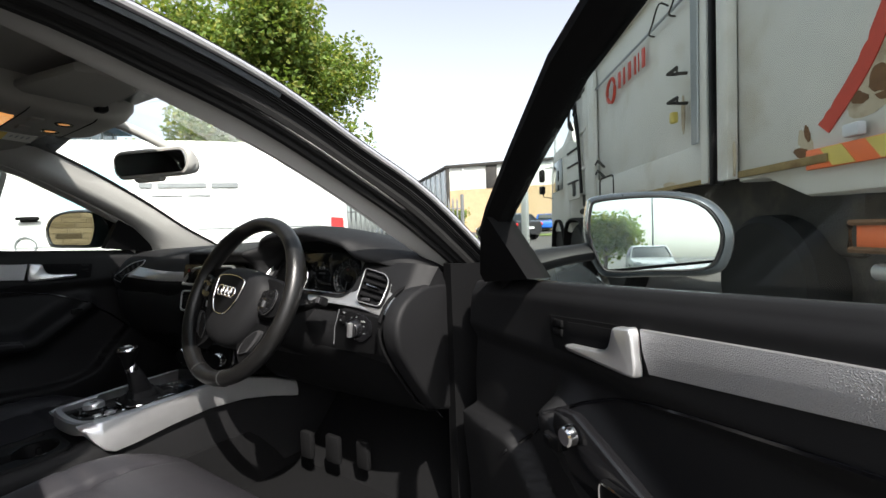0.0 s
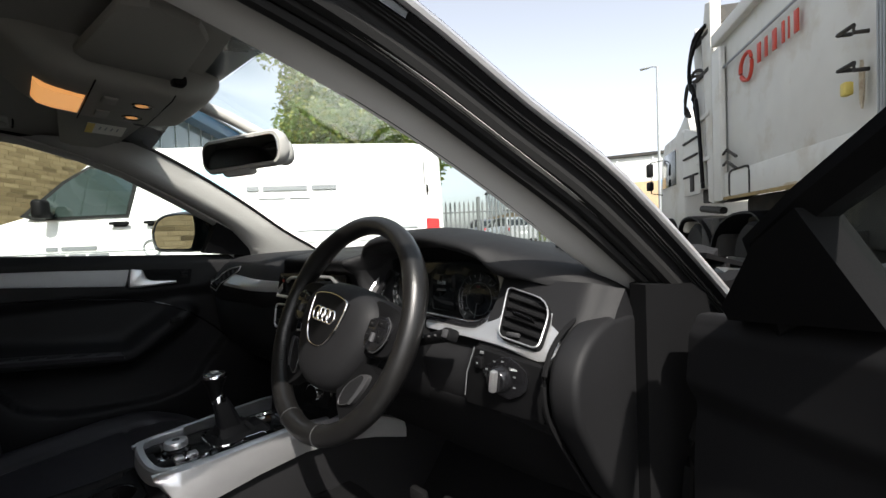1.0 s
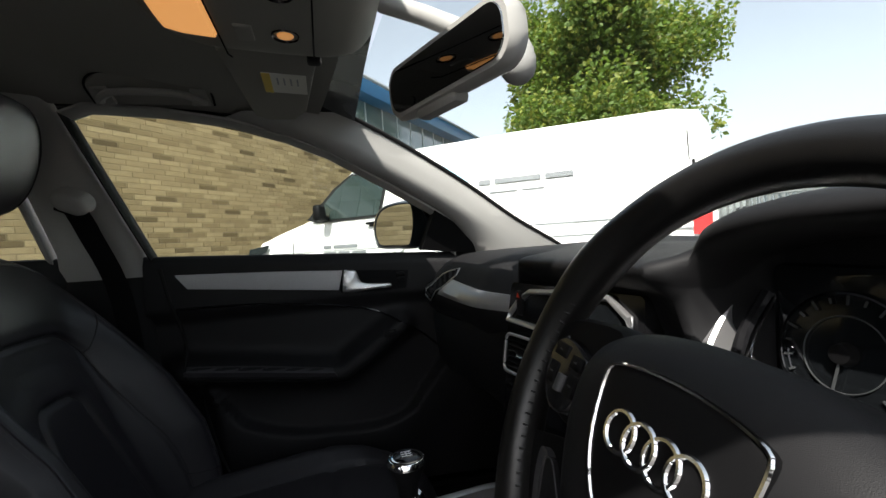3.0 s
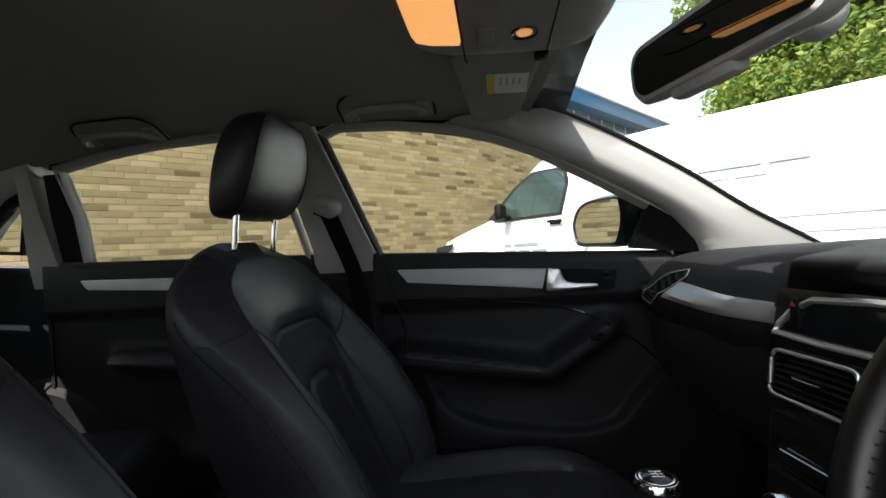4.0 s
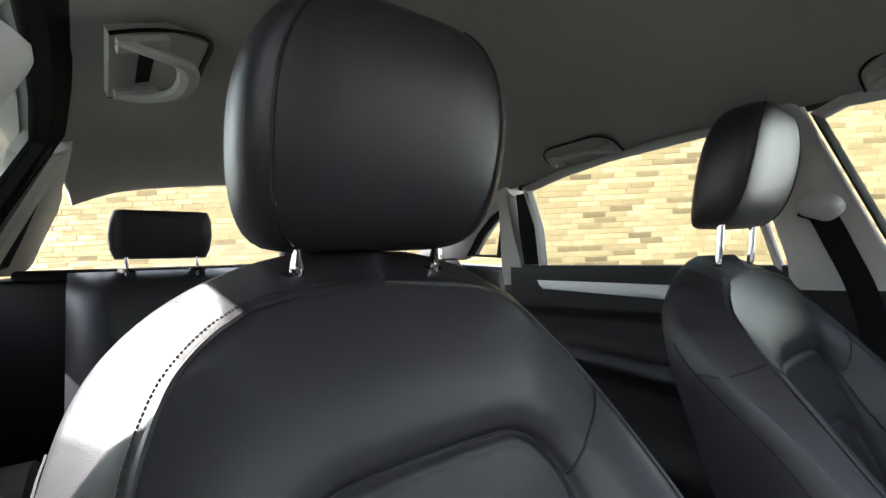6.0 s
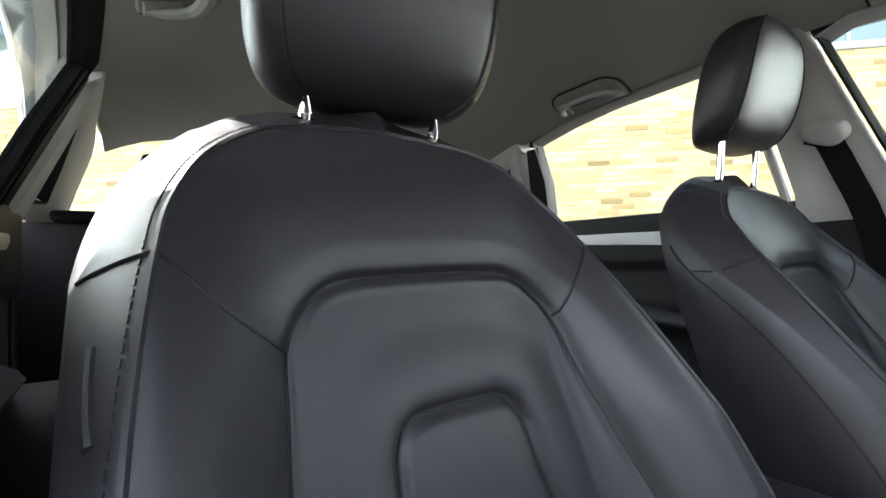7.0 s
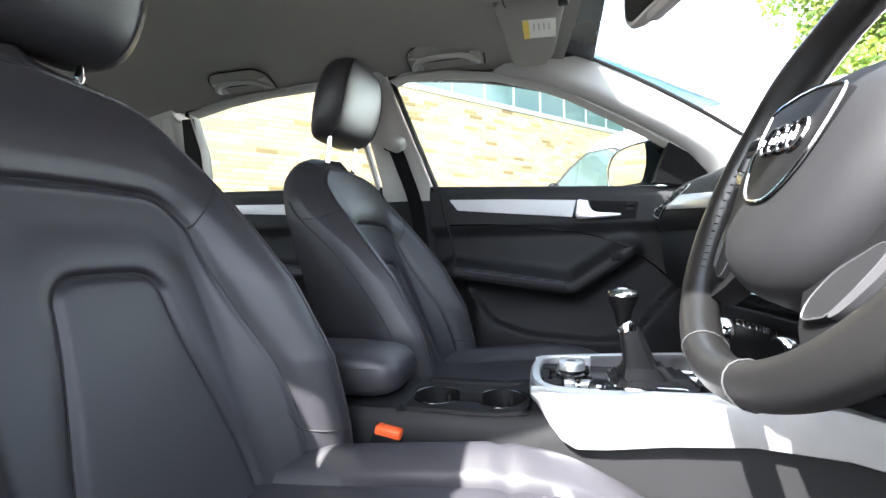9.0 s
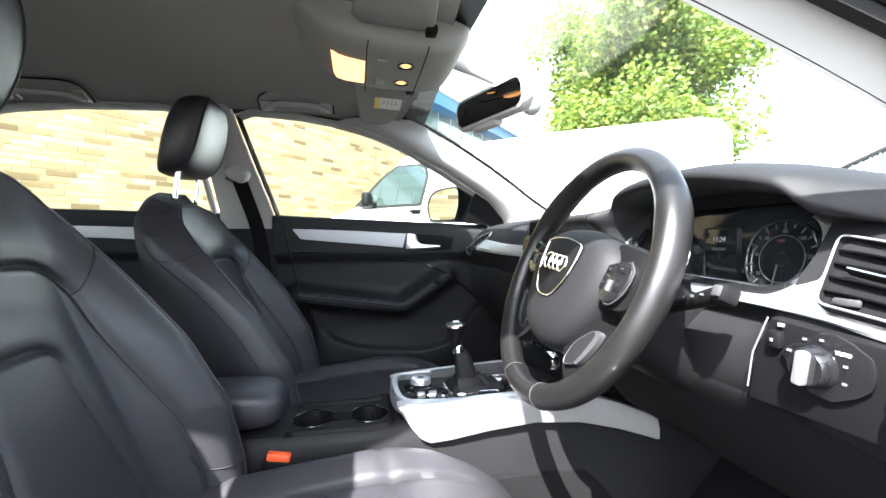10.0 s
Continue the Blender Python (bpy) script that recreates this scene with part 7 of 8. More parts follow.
def vent(parent, corners, slats, name="air_vent", frame_r=0.003, round_at=-1):
    """An air vent in a four-cornered opening, corners in order round it."""
    c = [Vector(p) for p in corners]
    n = (c[1] - c[0]).cross(c[3] - c[0]).normalized()
    if n.y > 0:
        n = -n
    ring = []
    for i in range(4):
        p, q, r = c[i - 1], c[i], c[(i + 1) % 4]
        cut = 0.038 if i == round_at else 0.013
        a, b = q + (p - q).normalized() * cut, q + (r - q).normalized() * cut
        ring += [a.lerp(q, t).lerp(q.lerp(b, t), t) for t in (0, 0.2, 0.4, 0.6, 0.8, 1)]
    mid = (c[0] + c[1] + c[2] + c[3]) / 4
    v = part(name, loft([[mid + (p - mid) * k + n * o for p in ring] for o, k in ((-0.020, 1.06), (0.004, 1.06), (0.006, 1.02), (0.006, 1.0), (-0.003, 0.98), (-0.0035, 0.5))]), MATT, parent, "black air vent with silver rim", sharp=50)
    part("vent_rim", tube([mid + (p - mid) * 1.02 + n * 0.0055 for p in ring], frame_r, 8, closed=True), ALU, v, "thin silver rim", sharp=80)
    down = (c[3] - c[0]).normalized()
    for k in range(slats):
        t = (k + 0.9) / (slats + 1.0)
        l, r = c[0].lerp(c[3], t).lerp(c[1].lerp(c[2], t), 0.03), c[1].lerp(c[2], t).lerp(c[0].lerp(c[3], t), 0.03)
        rows = []
        for q in range(7):
            p = l.lerp(r, q / 6) + n * 0.0015 * math.sin(math.pi * q / 6)
            rows.append([p + n * a + down * b for a, b in ((-0.0032, -0.0040), (0.003, 0.000), (0.0042, 0.0016), (0.003, 0.0028), (-0.0032, -0.0008))])
        part("slat", loft(rows), HARD, v, sharp=50)
    m = (c[0] + c[1] + c[2] + c[3]) / 4
    w = (c[1] - c[0]).normalized()
    part("vane_tab", loft([[m + w * s * 0.022 + n * a + Vector((0, 0, zz)) for a, zz in ((0.003, 0.004), (0.010, 0.003), (0.010, -0.002), (0.003, -0.003))] for s in (-1, 1)]), HARD, v)
    part("tab_edge", tube([m + w * s * 0.020 + n * 0.0105 for s in (-1, 1)], 0.0013, 5), CHROME, v)
    return v


ov = vent(dash, [(0.598, face(0, 0.889) - 0.013, 0.889), (0.692, face(0, 0.873) - 0.013, 0.873), (0.698, face(0, 0.814) - 0.013, 0.814), (0.622, face(0, 0.822) - 0.013, 0.822)], 4, frame_r=0.0014, round_at=1)
part("vent_wheel", box(0.646, face(0, 0.828) - 0.016, 0.828, 0.024, 0.006, 0.007, 0.002), SPOKEGREY, ov)
# instruments
def dial(x, z, r, name):
    y = 1.098
    tilt = Matrix.Translation((x, y, z)) @ Matrix.Rotation(radians(80), 4, "X")
    d = part(name, lathe([(0.0, 0.0), (r * 0.97, 0.0), (r, 0.003), (r, -0.01)], 48), SCREEN, dash, "dark round instrument dial", m=tilt)
    part("dial_ring", tube([(r * math.cos(q * math.pi / 24), r * math.sin(q * math.pi / 24), 0.004) for q in range(48)], 0.0016, 5, closed=True), CHROME, d)
    part("dial_ring", tube([(r * 0.62 * math.cos(q * math.pi / 24), r * 0.62 * math.sin(q * math.pi / 24), 0.002) for q in range(48)], 0.0006, 5, closed=True), DIMPRINT, d)
    for k in range(17):
        a = radians(225 - 270 * k / 16)
        part("dial_mark", box(0, 0, 0, 0.008 if k % 2 == 0 else 0.005, 0.0018, 0.0008, 0, m=Matrix.Rotation(a, 4, "Z") @ Matrix.Translation((r * 0.88, 0, 0.0025))), DIMPRINT, d)
    part("needle", box(0, 0, 0, r * 0.6, 0.002, 0.001, 0, m=Matrix.Rotation(radians(262), 4, "Z") @ Matrix.Translation((r * 0.45, 0, 0.005))), DIMPRINT, d)
    part("needle_hub", lathe([(0, 0.009), (0.008, 0.008), (0.010, 0.0)], 16), HARD, d)
    return d


part("cluster_panel", box(0.40, 1.112, 0.872, 0.33, 0.012, 0.125, 0.01, m=None), SCREEN, dash, "dark instrument panel")
dial(0.300, 0.862, 0.050, "rev_counter")
d2 = dial(0.508, 0.862, 0.050, "speedometer")
part("warning_light", box(0.512, 1.0915, 0.886, 0.008, 0.002, 0.004, 0), NEEDLERED, dash)
part("display", box(0.404, 1.1035, 0.868, 0.062, 0.004, 0.075, 0.004), SCREEN, dash, "dark trip display")
def lettering(body, size, mat, parent, m):
    """Raised writing as a mesh."""
    cu = bpy.data.curves.new("writing", "FONT")
    cu.body, cu.size, cu.align_x, cu.extrude = body, size, "CENTER", 0.0003
    tmp = bpy.data.objects.new("writing", cu)
    me = bpy.data.meshes.new_from_object(tmp)
    bpy.data.objects.remove(tmp)
    me.materials.append(mat)
    ob = new("writing", me)
    ob.parent = parent
    ob.matrix_basis = m
    return ob


FACE_UP = Matrix.Rotation(radians(80), 4, "X")
lettering("11:24", 0.011, GREYPRINT, dash, Matrix.Translation((0.404, 1.0995, 0.884)) @ FACE_UP)
part("display_bar", box(0.404, 1.0995, 0.873, 0.024, 0.002, 0.004, 0), DIMPRINT, dash)
for k, tx in enumerate(("20", "40", "60", "80", "100", "120", "140")):
    a = radians(215 - 250 * k / 6)
    lettering(tx, 0.007, DIMPRINT, d2, Matrix.Translation((0.036 * math.cos(a), 0.036 * math.sin(a) - 0.002, 0.002)))
part("cluster_rim", tube(smooth_path([(x, face(x, z) + 0.010, z) for x, z in ((0.236, 0.905), (0.240, 0.865), (0.262, 0.842), (0.36, 0.837), (0.47, 0.834), (0.530, 0.832), (0.556, 0.837), (0.571, 0.850), (0.571, 0.866), (0.559, 0.890))], 5), 0.0014, 6), CHROME, dash)
part("cluster_bezel", tube(smooth_path([(x, face(x, z) + 0.004, z) for x, z in ((0.230, 0.905), (0.233, 0.862), (0.258, 0.836), (0.36, 0.831), (0.47, 0.828), (0.532, 0.826), (0.560, 0.831), (0.577, 0.847), (0.577, 0.867), (0.564, 0.893), (0.545, 0.912))], 5), 0.006, 8), GLOSS, dash, "gloss black instrument bezel")

# light switch panel under the trim
panel = part("light_panel", prism([(0.592, 0.806), (0.715, 0.796), (0.722, 0.76), (0.715, 0.715), (0.566, 0.712), (0.574, 0.765)], 0.02, "y", 0.988, 0.004), HARD, dash, "black switch panel")
sw = Matrix.Translation((0.646, 0.986, 0.769)) @ Matrix.Rotation(radians(90), 4, "X") @ Matrix.Scale(0.78, 4)
plate = part("switch_plate", prism([(x / 0.78, y / 0.78) for x, y in ((-0.036, 0.004), (-0.030, 0.015), (-0.014, 0.021), (0.002, 0.032), (0.016, 0.033), (0.030, 0.028), (0.045, 0.018), (0.048, 0.006), (0.045, -0.009), (0.034, -0.019), (0.014, -0.029), (-0.006, -0.027), (-0.022, -0.013))], 0.005, "z", 0.0, 0.0015), GLOSS, panel, "gloss black light switch plate", m=sw)
knob = part("light_knob", lathe([(0.0, 0.022), (0.021, 0.022), (0.024, 0.018), (0.026, 0.004)], 32, Matrix.Translation((0.0, 0.0, 0.002))), GLOSS, panel, m=sw)
part("knob_grip", box(0.0, 0.0, 0.028, 0.013, 0.042, 0.014, 0.004, m=Matrix.Rotation(radians(-8), 4, "Z")), ALU, panel, "silver knob grip", m=sw)
for k, a in enumerate((115, 80, 45, 15, -20)):
    part("switch_mark", box(0.0335 * math.cos(radians(a)), 0.0335 * math.sin(radians(a)), 0.006, 0.005, 0.0028, 0.001, 0), PANELPRINT, panel, m=sw)
lettering("AUTO", 0.006, WHITEPRINT, panel, sw @ Matrix.Translation((0.030, 0.020, 0.0056)))
for x, y in ((-0.034, 0.012), (-0.032, -0.005)):
    part("switch_mark", box(x, y, 0.006, 0.006, 0.003, 0.001, 0), PANELPRINT, panel, m=sw)
th = part("thumb_wheel", box(0.602, 0.986, 0.785, 0.014, 0.012, 0.018, 0.003), HARD, panel)
part("wheel_mark", box(0.602, 0.979, 0.785, 0.002, 0.002, 0.003, 0), PANELPRINT, th)
part("panel_mark", box(0.606, 0.987, 0.8005, 0.006, 0.003, 0.0035, 0), PANELPRINT, panel)
part("panel_edge", tube([(0.591, 0.987, 0.806), (0.574, 0.986, 0.765), (0.567, 0.987, 0.725)], 0.001, 5), PANELPRINT, panel)
# end cover beside the open door
cover = [(p.x, p.y) for p in smooth_path([(1.17, 0.853, 0), (1.08, 0.858, 0), (1.018, 0.842, 0), (0.982, 0.815, 0), (0.968, 0.78, 0), (0.974, 0.738, 0), (1.005, 0.688, 0), (1.054, 0.622, 0), (1.10, 0.572, 0), (1.17, 0.55, 0)], 3)]
ec = part("end_cover", prism(cover, 0.045, "x", 0.733, 0.010, 3), SOFT, dash, "black dashboard end cover")
part("cover_gap", tube([(0.731, y - 0.003, z) for y, z in cover], 0.004, 6), MATT, dash)
knee = smooth_path([(1.022, 0.722, 0), (1.008, 0.708, 0), (1.02, 0.675, 0), (1.06, 0.61, 0), (1.12, 0.545, 0), (1.20, 0.53, 0)], 6)
part("knee_cover", loft([[Vector((x, p.x + 0.012 * step(0.60, 0.73, x), p.y)) for p in knee] for x in [0.16 + 0.0188 * k for k in range(31)]]), MATT, dash, "black knee panel", sharp=60)
part("knee_seam", tube([(0.735, 0.985, 0.735), (0.752, 1.01, 0.70), (0.755, 1.08, 0.60), (0.75, 1.15, 0.53)], 0.0025, 5), GLOSS, dash)
part("top_vent", box(0.66, 1.22, 0.955, 0.11, 0.02, 0.006, 0.002, m=None), GLOSS, dash)
for k in range(6):
    part("top_slat", box(0.615 + 0.018 * k, 1.22, 0.9585, 0.004, 0.018, 0.003, 0), HARD, dash)

# passenger side: round end vent and silver strip
def pas_face(x, z):
    """Depth of the passenger side dashboard face."""
    zt, yl = dash_shape(x)
    return lerp_table([(0.80, yl + 0.005), (0.815, yl - 0.012), (0.84, yl - 0.020), (0.862, yl - 0.018), (zt - 0.08, yl - 0.005), (zt - 0.045, yl + 0.02), (zt - 0.018, yl + 0.06)], z)


vent_up = smooth_path([(x, z, 0) for x, z in ((-0.506, 0.846), (-0.492, 0.874), (-0.452, 0.900), (-0.388, 0.912))], 5)
vent_low = smooth_path([(x, z, 0) for x, z in ((-0.462, 0.836), (-0.438, 0.854), (-0.408, 0.877), (-0.376, 0.899))], 5)
pv = part("air_vent", loft([[Vector((p.x, pas_face(p.x, p.y) - o, p.y)) for p, o in ((a, -0.02), (a, 0.003), (b, 0.003), (b, -0.02))] for a, b in zip(vent_up, vent_low)]), MATT, dash, "black curved end vent with chrome rim")
part("vent_rim", tube([Vector((p.x, pas_face(p.x, p.y) - 0.005, p.y)) for p in vent_up + vent_low[::-1]], 0.0014, 6, closed=True), ALU, pv)
for k in range(2, 15, 2):
    a, b = vent_up[k], vent_low[k]
    part("slat", loft([[Vector((p.x + e, pas_face(p.x, p.y) - o, p.y + g)) for e, g, o in ((-0.001, -0.0015, 0.002), (-0.001, -0.0015, 0.008), (0.001, 0.0015, 0.008), (0.001, 0.0015, 0.002))] for p in (a.lerp(b, 0.1), a.lerp(b, 0.9))]), HARD, pv)
rows = []
for k in range(17):
    t = k / 16
    top, low = (-0.388 + 0.245 * t, 0.889 - 0.020 * t), (-0.418 + 0.270 * t, 0.855 - 0.016 * t)
    r = []
    for q, o in ((0.0, -0.008), (0.03, 0.004), (0.35, 0.006), (0.7, 0.006), (0.97, 0.004), (1.0, -0.008)):
        x, z = top[0] + (low[0] - top[0]) * q, top[1] + (low[1] - top[1]) * q
        r.append(Vector((x, pas_face(x, z) - o, z)))
    rows.append(r)
part("silver_strip", sheet(rows, 0.003), ALU, dash, "satin silver dashboard strip", sharp=40)
rows = [[Vector((x, dash_shape(x)[1] + o, z)) for o, z in ((0.004, 0.80), (-0.004, 0.79), (0.006, 0.70), (0.03, 0.66))] for x in (-0.66, -0.5, -0.35, -0.18)]
part("glove_box", sheet(rows, 0.006), SOFT, dash, "black glove box lid", sharp=50)
part("glove_gap", tube([Vector((x, dash_shape(x)[1] + 0.001, 0.803)) for x in (-0.67, -0.5, -0.35, -0.17)], 0.0025, 5), GLOSS, dash)

# centre stack with screen, vents and heater panel, turned a little to the driver
stack = thing("centre_stack", "black centre stack with screen, vents and heater controls", "control panel", Matrix.Translation((-0.005, 1.083, 0.0)) @ Matrix.Rotation(radians(8), 4, "Z"))
def sy(z):
    return -0.055 - 0.30 * (0.95 - z) * 0.55
part("stack_body", loft([[Vector((x, sy(z), z)), Vector((x, 0.08, z))] + [Vector((-x, 0.08, z)), Vector((-x, sy(z), z))] for z, x in ((0.53, 0.118), (0.60, 0.125), (0.72, 0.133), (0.83, 0.143), (0.892, 0.140), (0.898, 0.134))]), GLOSS, stack, sharp=40)
part("screen", loft([[Vector((x, sy(z) - o, z)) for x, z in ((-0.085, 0.884), (0.100, 0.884), (0.112, 0.846), (-0.105, 0.846))] for o in (0.002, -0.01)]), SCREEN, stack, "dark navigation screen")
fr = [Vector((x, sy(z) - 0.004, z)) for x, z in ((-0.134, 0.838), (-0.128, 0.850), (-0.106, 0.872), (-0.078, 0.887), (0.0, 0.892), (0.09, 0.892), (0.122, 0.872), (0.134, 0.838), (0.06, 0.835), (-0.06, 0.835))]
part("screen_frame", tube(fr, 0.0055, 8, closed=True, flat=0.8), ALU, stack, "silver screen frame")
part("hazard_switch", box(-0.100, sy(0.868) - 0.006, 0.868, 0.014, 0.008, 0.040, 0.003, m=None), HARD, stack)
part("hazard_mark", prism([(-0.105, 0.877), (-0.095, 0.877), (-0.100, 0.885)], 0.002, "y", sy(0.88) - 0.012, 0), REDPRINT, stack)
for x0, x1 in ((-0.128, -0.006), (0.006, 0.128)):
    vent(stack, [(x0, sy(0.815) - 0.003, 0.815), (x1, sy(0.815) - 0.003, 0.815), (x1, sy(0.757) - 0.003, 0.757), (x0, sy(0.757) - 0.003, 0.757)], 6, frame_r=0.0028)
part("radio_panel", box(0, sy(0.706) - 0.002, 0.706, 0.235, 0.012, 0.07, 0.006), GLOSS, stack)
part("disc_slot", box(0, sy(0.722) - 0.009, 0.722, 0.13, 0.003, 0.004, 0), SCREEN, stack)
part("slot_trim", tube([(-0.1, sy(0.69) - 0.0085, 0.692), (-0.01, sy(0.69) - 0.0085, 0.692)], 0.0014, 5), CHROME, stack)
part("heater_panel", box(0, sy(0.63) - 0.002, 0.625, 0.225, 0.014, 0.085, 0.008), HARD, stack)
for x in (-0.08, 0.08):
    km = Matrix.Translation((x, sy(0.625) - 0.008, 0.625)) @ Matrix.Rotation(radians(90), 4, "X")
    kn = part("heater_knob", lathe([(0, 0.020), (0.018, 0.020), (0.021, 0.016), (0.022, 0)], 28), HARD, stack, m=km)
    part("knob_ring", lathe([(0.0205, 0.018), (0.0225, 0.014), (0.0235, 0.002), (0.021, 0.002)], 28), CHROME, kn)
for k in range(6):
    part("heater_button", box(-0.045 + 0.018 * k, sy(0.645) - 0.011, 0.645, 0.014, 0.004, 0.010, 0.001), GLOSS, stack)
lettering("OPEN", 0.008, WHITEPRINT, stack, Matrix.Translation((0.06, sy(0.70) - 0.0095, 0.70)) @ Matrix.Rotation(radians(90), 4, "X"))


# ---- steering wheel ----
STEER = 5.5  # the wheel stands turned a little to the right
TILT = Matrix.Translation((0.367, 0.883, 0.838)) @ Matrix.Rotation(radians(66), 4, "X") @ Matrix.Rotation(radians(-STEER), 4, "Z")
UNSTEER = Matrix.Rotation(radians(STEER), 4, "Z")
wheel_t = thing("steering_wheel", "black leather four-spoke steering wheel with silver inserts", "steering wheel", TILT)
R0 = 0.1895
pts, rad = [], []
for q in range(96):
    a = 2 * math.pi * q / 96
    pts.append(Vector((R0 * math.cos(a), R0 * math.sin(a) * 0.985, 0.0)))
    rad.append(0.0172 + 0.0022 * (math.exp(-((math.degrees(a) - 32 + 180) % 360 - 180) ** 2 / 220) + math.exp(-((math.degrees(a) - 148 + 180) % 360 - 180) ** 2 / 220)))
part("rim", tube(pts, rad, 18, closed=True, flat=1.12, up=(0, 0, 1)), RIM, wheel_t, "worn black leather rim", sharp=80)
for a in (37, 150, 258, 290):
    ar = radians(a)
    c = Vector((R0 * math.cos(ar), R0 * math.sin(ar) * 0.985, 0))
    d = Vector((-math.sin(ar), math.cos(ar), 0))
    o = Vector((math.cos(ar), math.sin(ar), 0))
    part("rim_seam", tube([c + o * math.cos(t * math.pi / 8) * 0.0180 + Vector((0, 0, 1)) * math.sin(t * math.pi / 8) * 0.0200 for t in range(16)], 0.0008, 5, closed=True), THREAD, wheel_t)
for k in range(24):
    a = radians(146 + 76 * k / 23)
    c = Vector((R0 * math.cos(a), R0 * math.sin(a) * 0.985, 0))
    part("lacing", tube([c * 0.920 + Vector((0, 0, 0.0105)), c * 0.910 + Vector((0, 0, 0.0065))], 0.0009, 4), THREAD, wheel_t)
hub = [(0.0, 0.070), (0.050, 0.067), (0.090, 0.054), (0.112, 0.030), (0.112, -0.006), (0.098, -0.046), (0.074, -0.086), (0.044, -0.110), (0.0, -0.118)]
hub = hub + [(-x, y) for x, y in hub[-2:0:-1]]
hubp = [(p.x, p.y) for p in smooth_path([(x, y, 0) for x, y in hub], 4, closed=True)]
part("airbag_cover", loft([[Vector((x * s, -0.02 + (y + 0.02) * s, z)) for x, y in hubp] for s, z in ((0.90, -0.045), (1.0, -0.03), (1.0, -0.006), (0.985, 0.004), (0.94, 0.013), (0.86, 0.021), (0.75, 0.027), (0.6, 0.030), (0.4, 0.032), (0.2, 0.033))]), SOFT, wheel_t, "black soft airbag cover", sharp=60)
part("column_shroud", loft([[Vector((x, y - 0.02, z)) for x, y in rounded(0.15 + 0.02 * k, 0.12 + 0.015 * k, 0.045, 5)] for k, z in enumerate((-0.05, -0.09, -0.15, -0.24))]), HARD, wheel_t, "black column shroud", sharp=50, m=UNSTEER)
shield = smooth_path([(-0.046, 0.038, 0), (0.0, 0.043, 0), (0.046, 0.038, 0), (0.055, 0.026, 0), (0.047, -0.014, 0), (0.026, -0.042, 0), (0.0, -0.048, 0), (-0.026, -0.042, 0), (-0.047, -0.014, 0), (-0.055, 0.026, 0)], 4, closed=True)
part("badge_plate", loft([[Vector((p.x * s, p.y * s, z)) for p in shield] for s, z in ((1.0, 0.020), (1.0, 0.0335), (0.9, 0.0355))]), HARD, wheel_t)
part("badge_rim", tube([Vector((p.x, p.y, 0.0345)) for p in shield], 0.0014, 6, closed=True), CHROME, wheel_t, "chrome badge rim")
for k in range(4):
    cx = -0.0246 + 0.0164 * k
    part("ring_mark", tube([(cx + 0.0116 * math.cos(2 * math.pi * q / 24), 0.004 + 0.0116 * math.sin(2 * math.pi * q / 24), 0.0365 + 0.0004 * (k % 2)) for q in range(24)], 0.0017, 6, closed=True), CHROME, wheel_t)
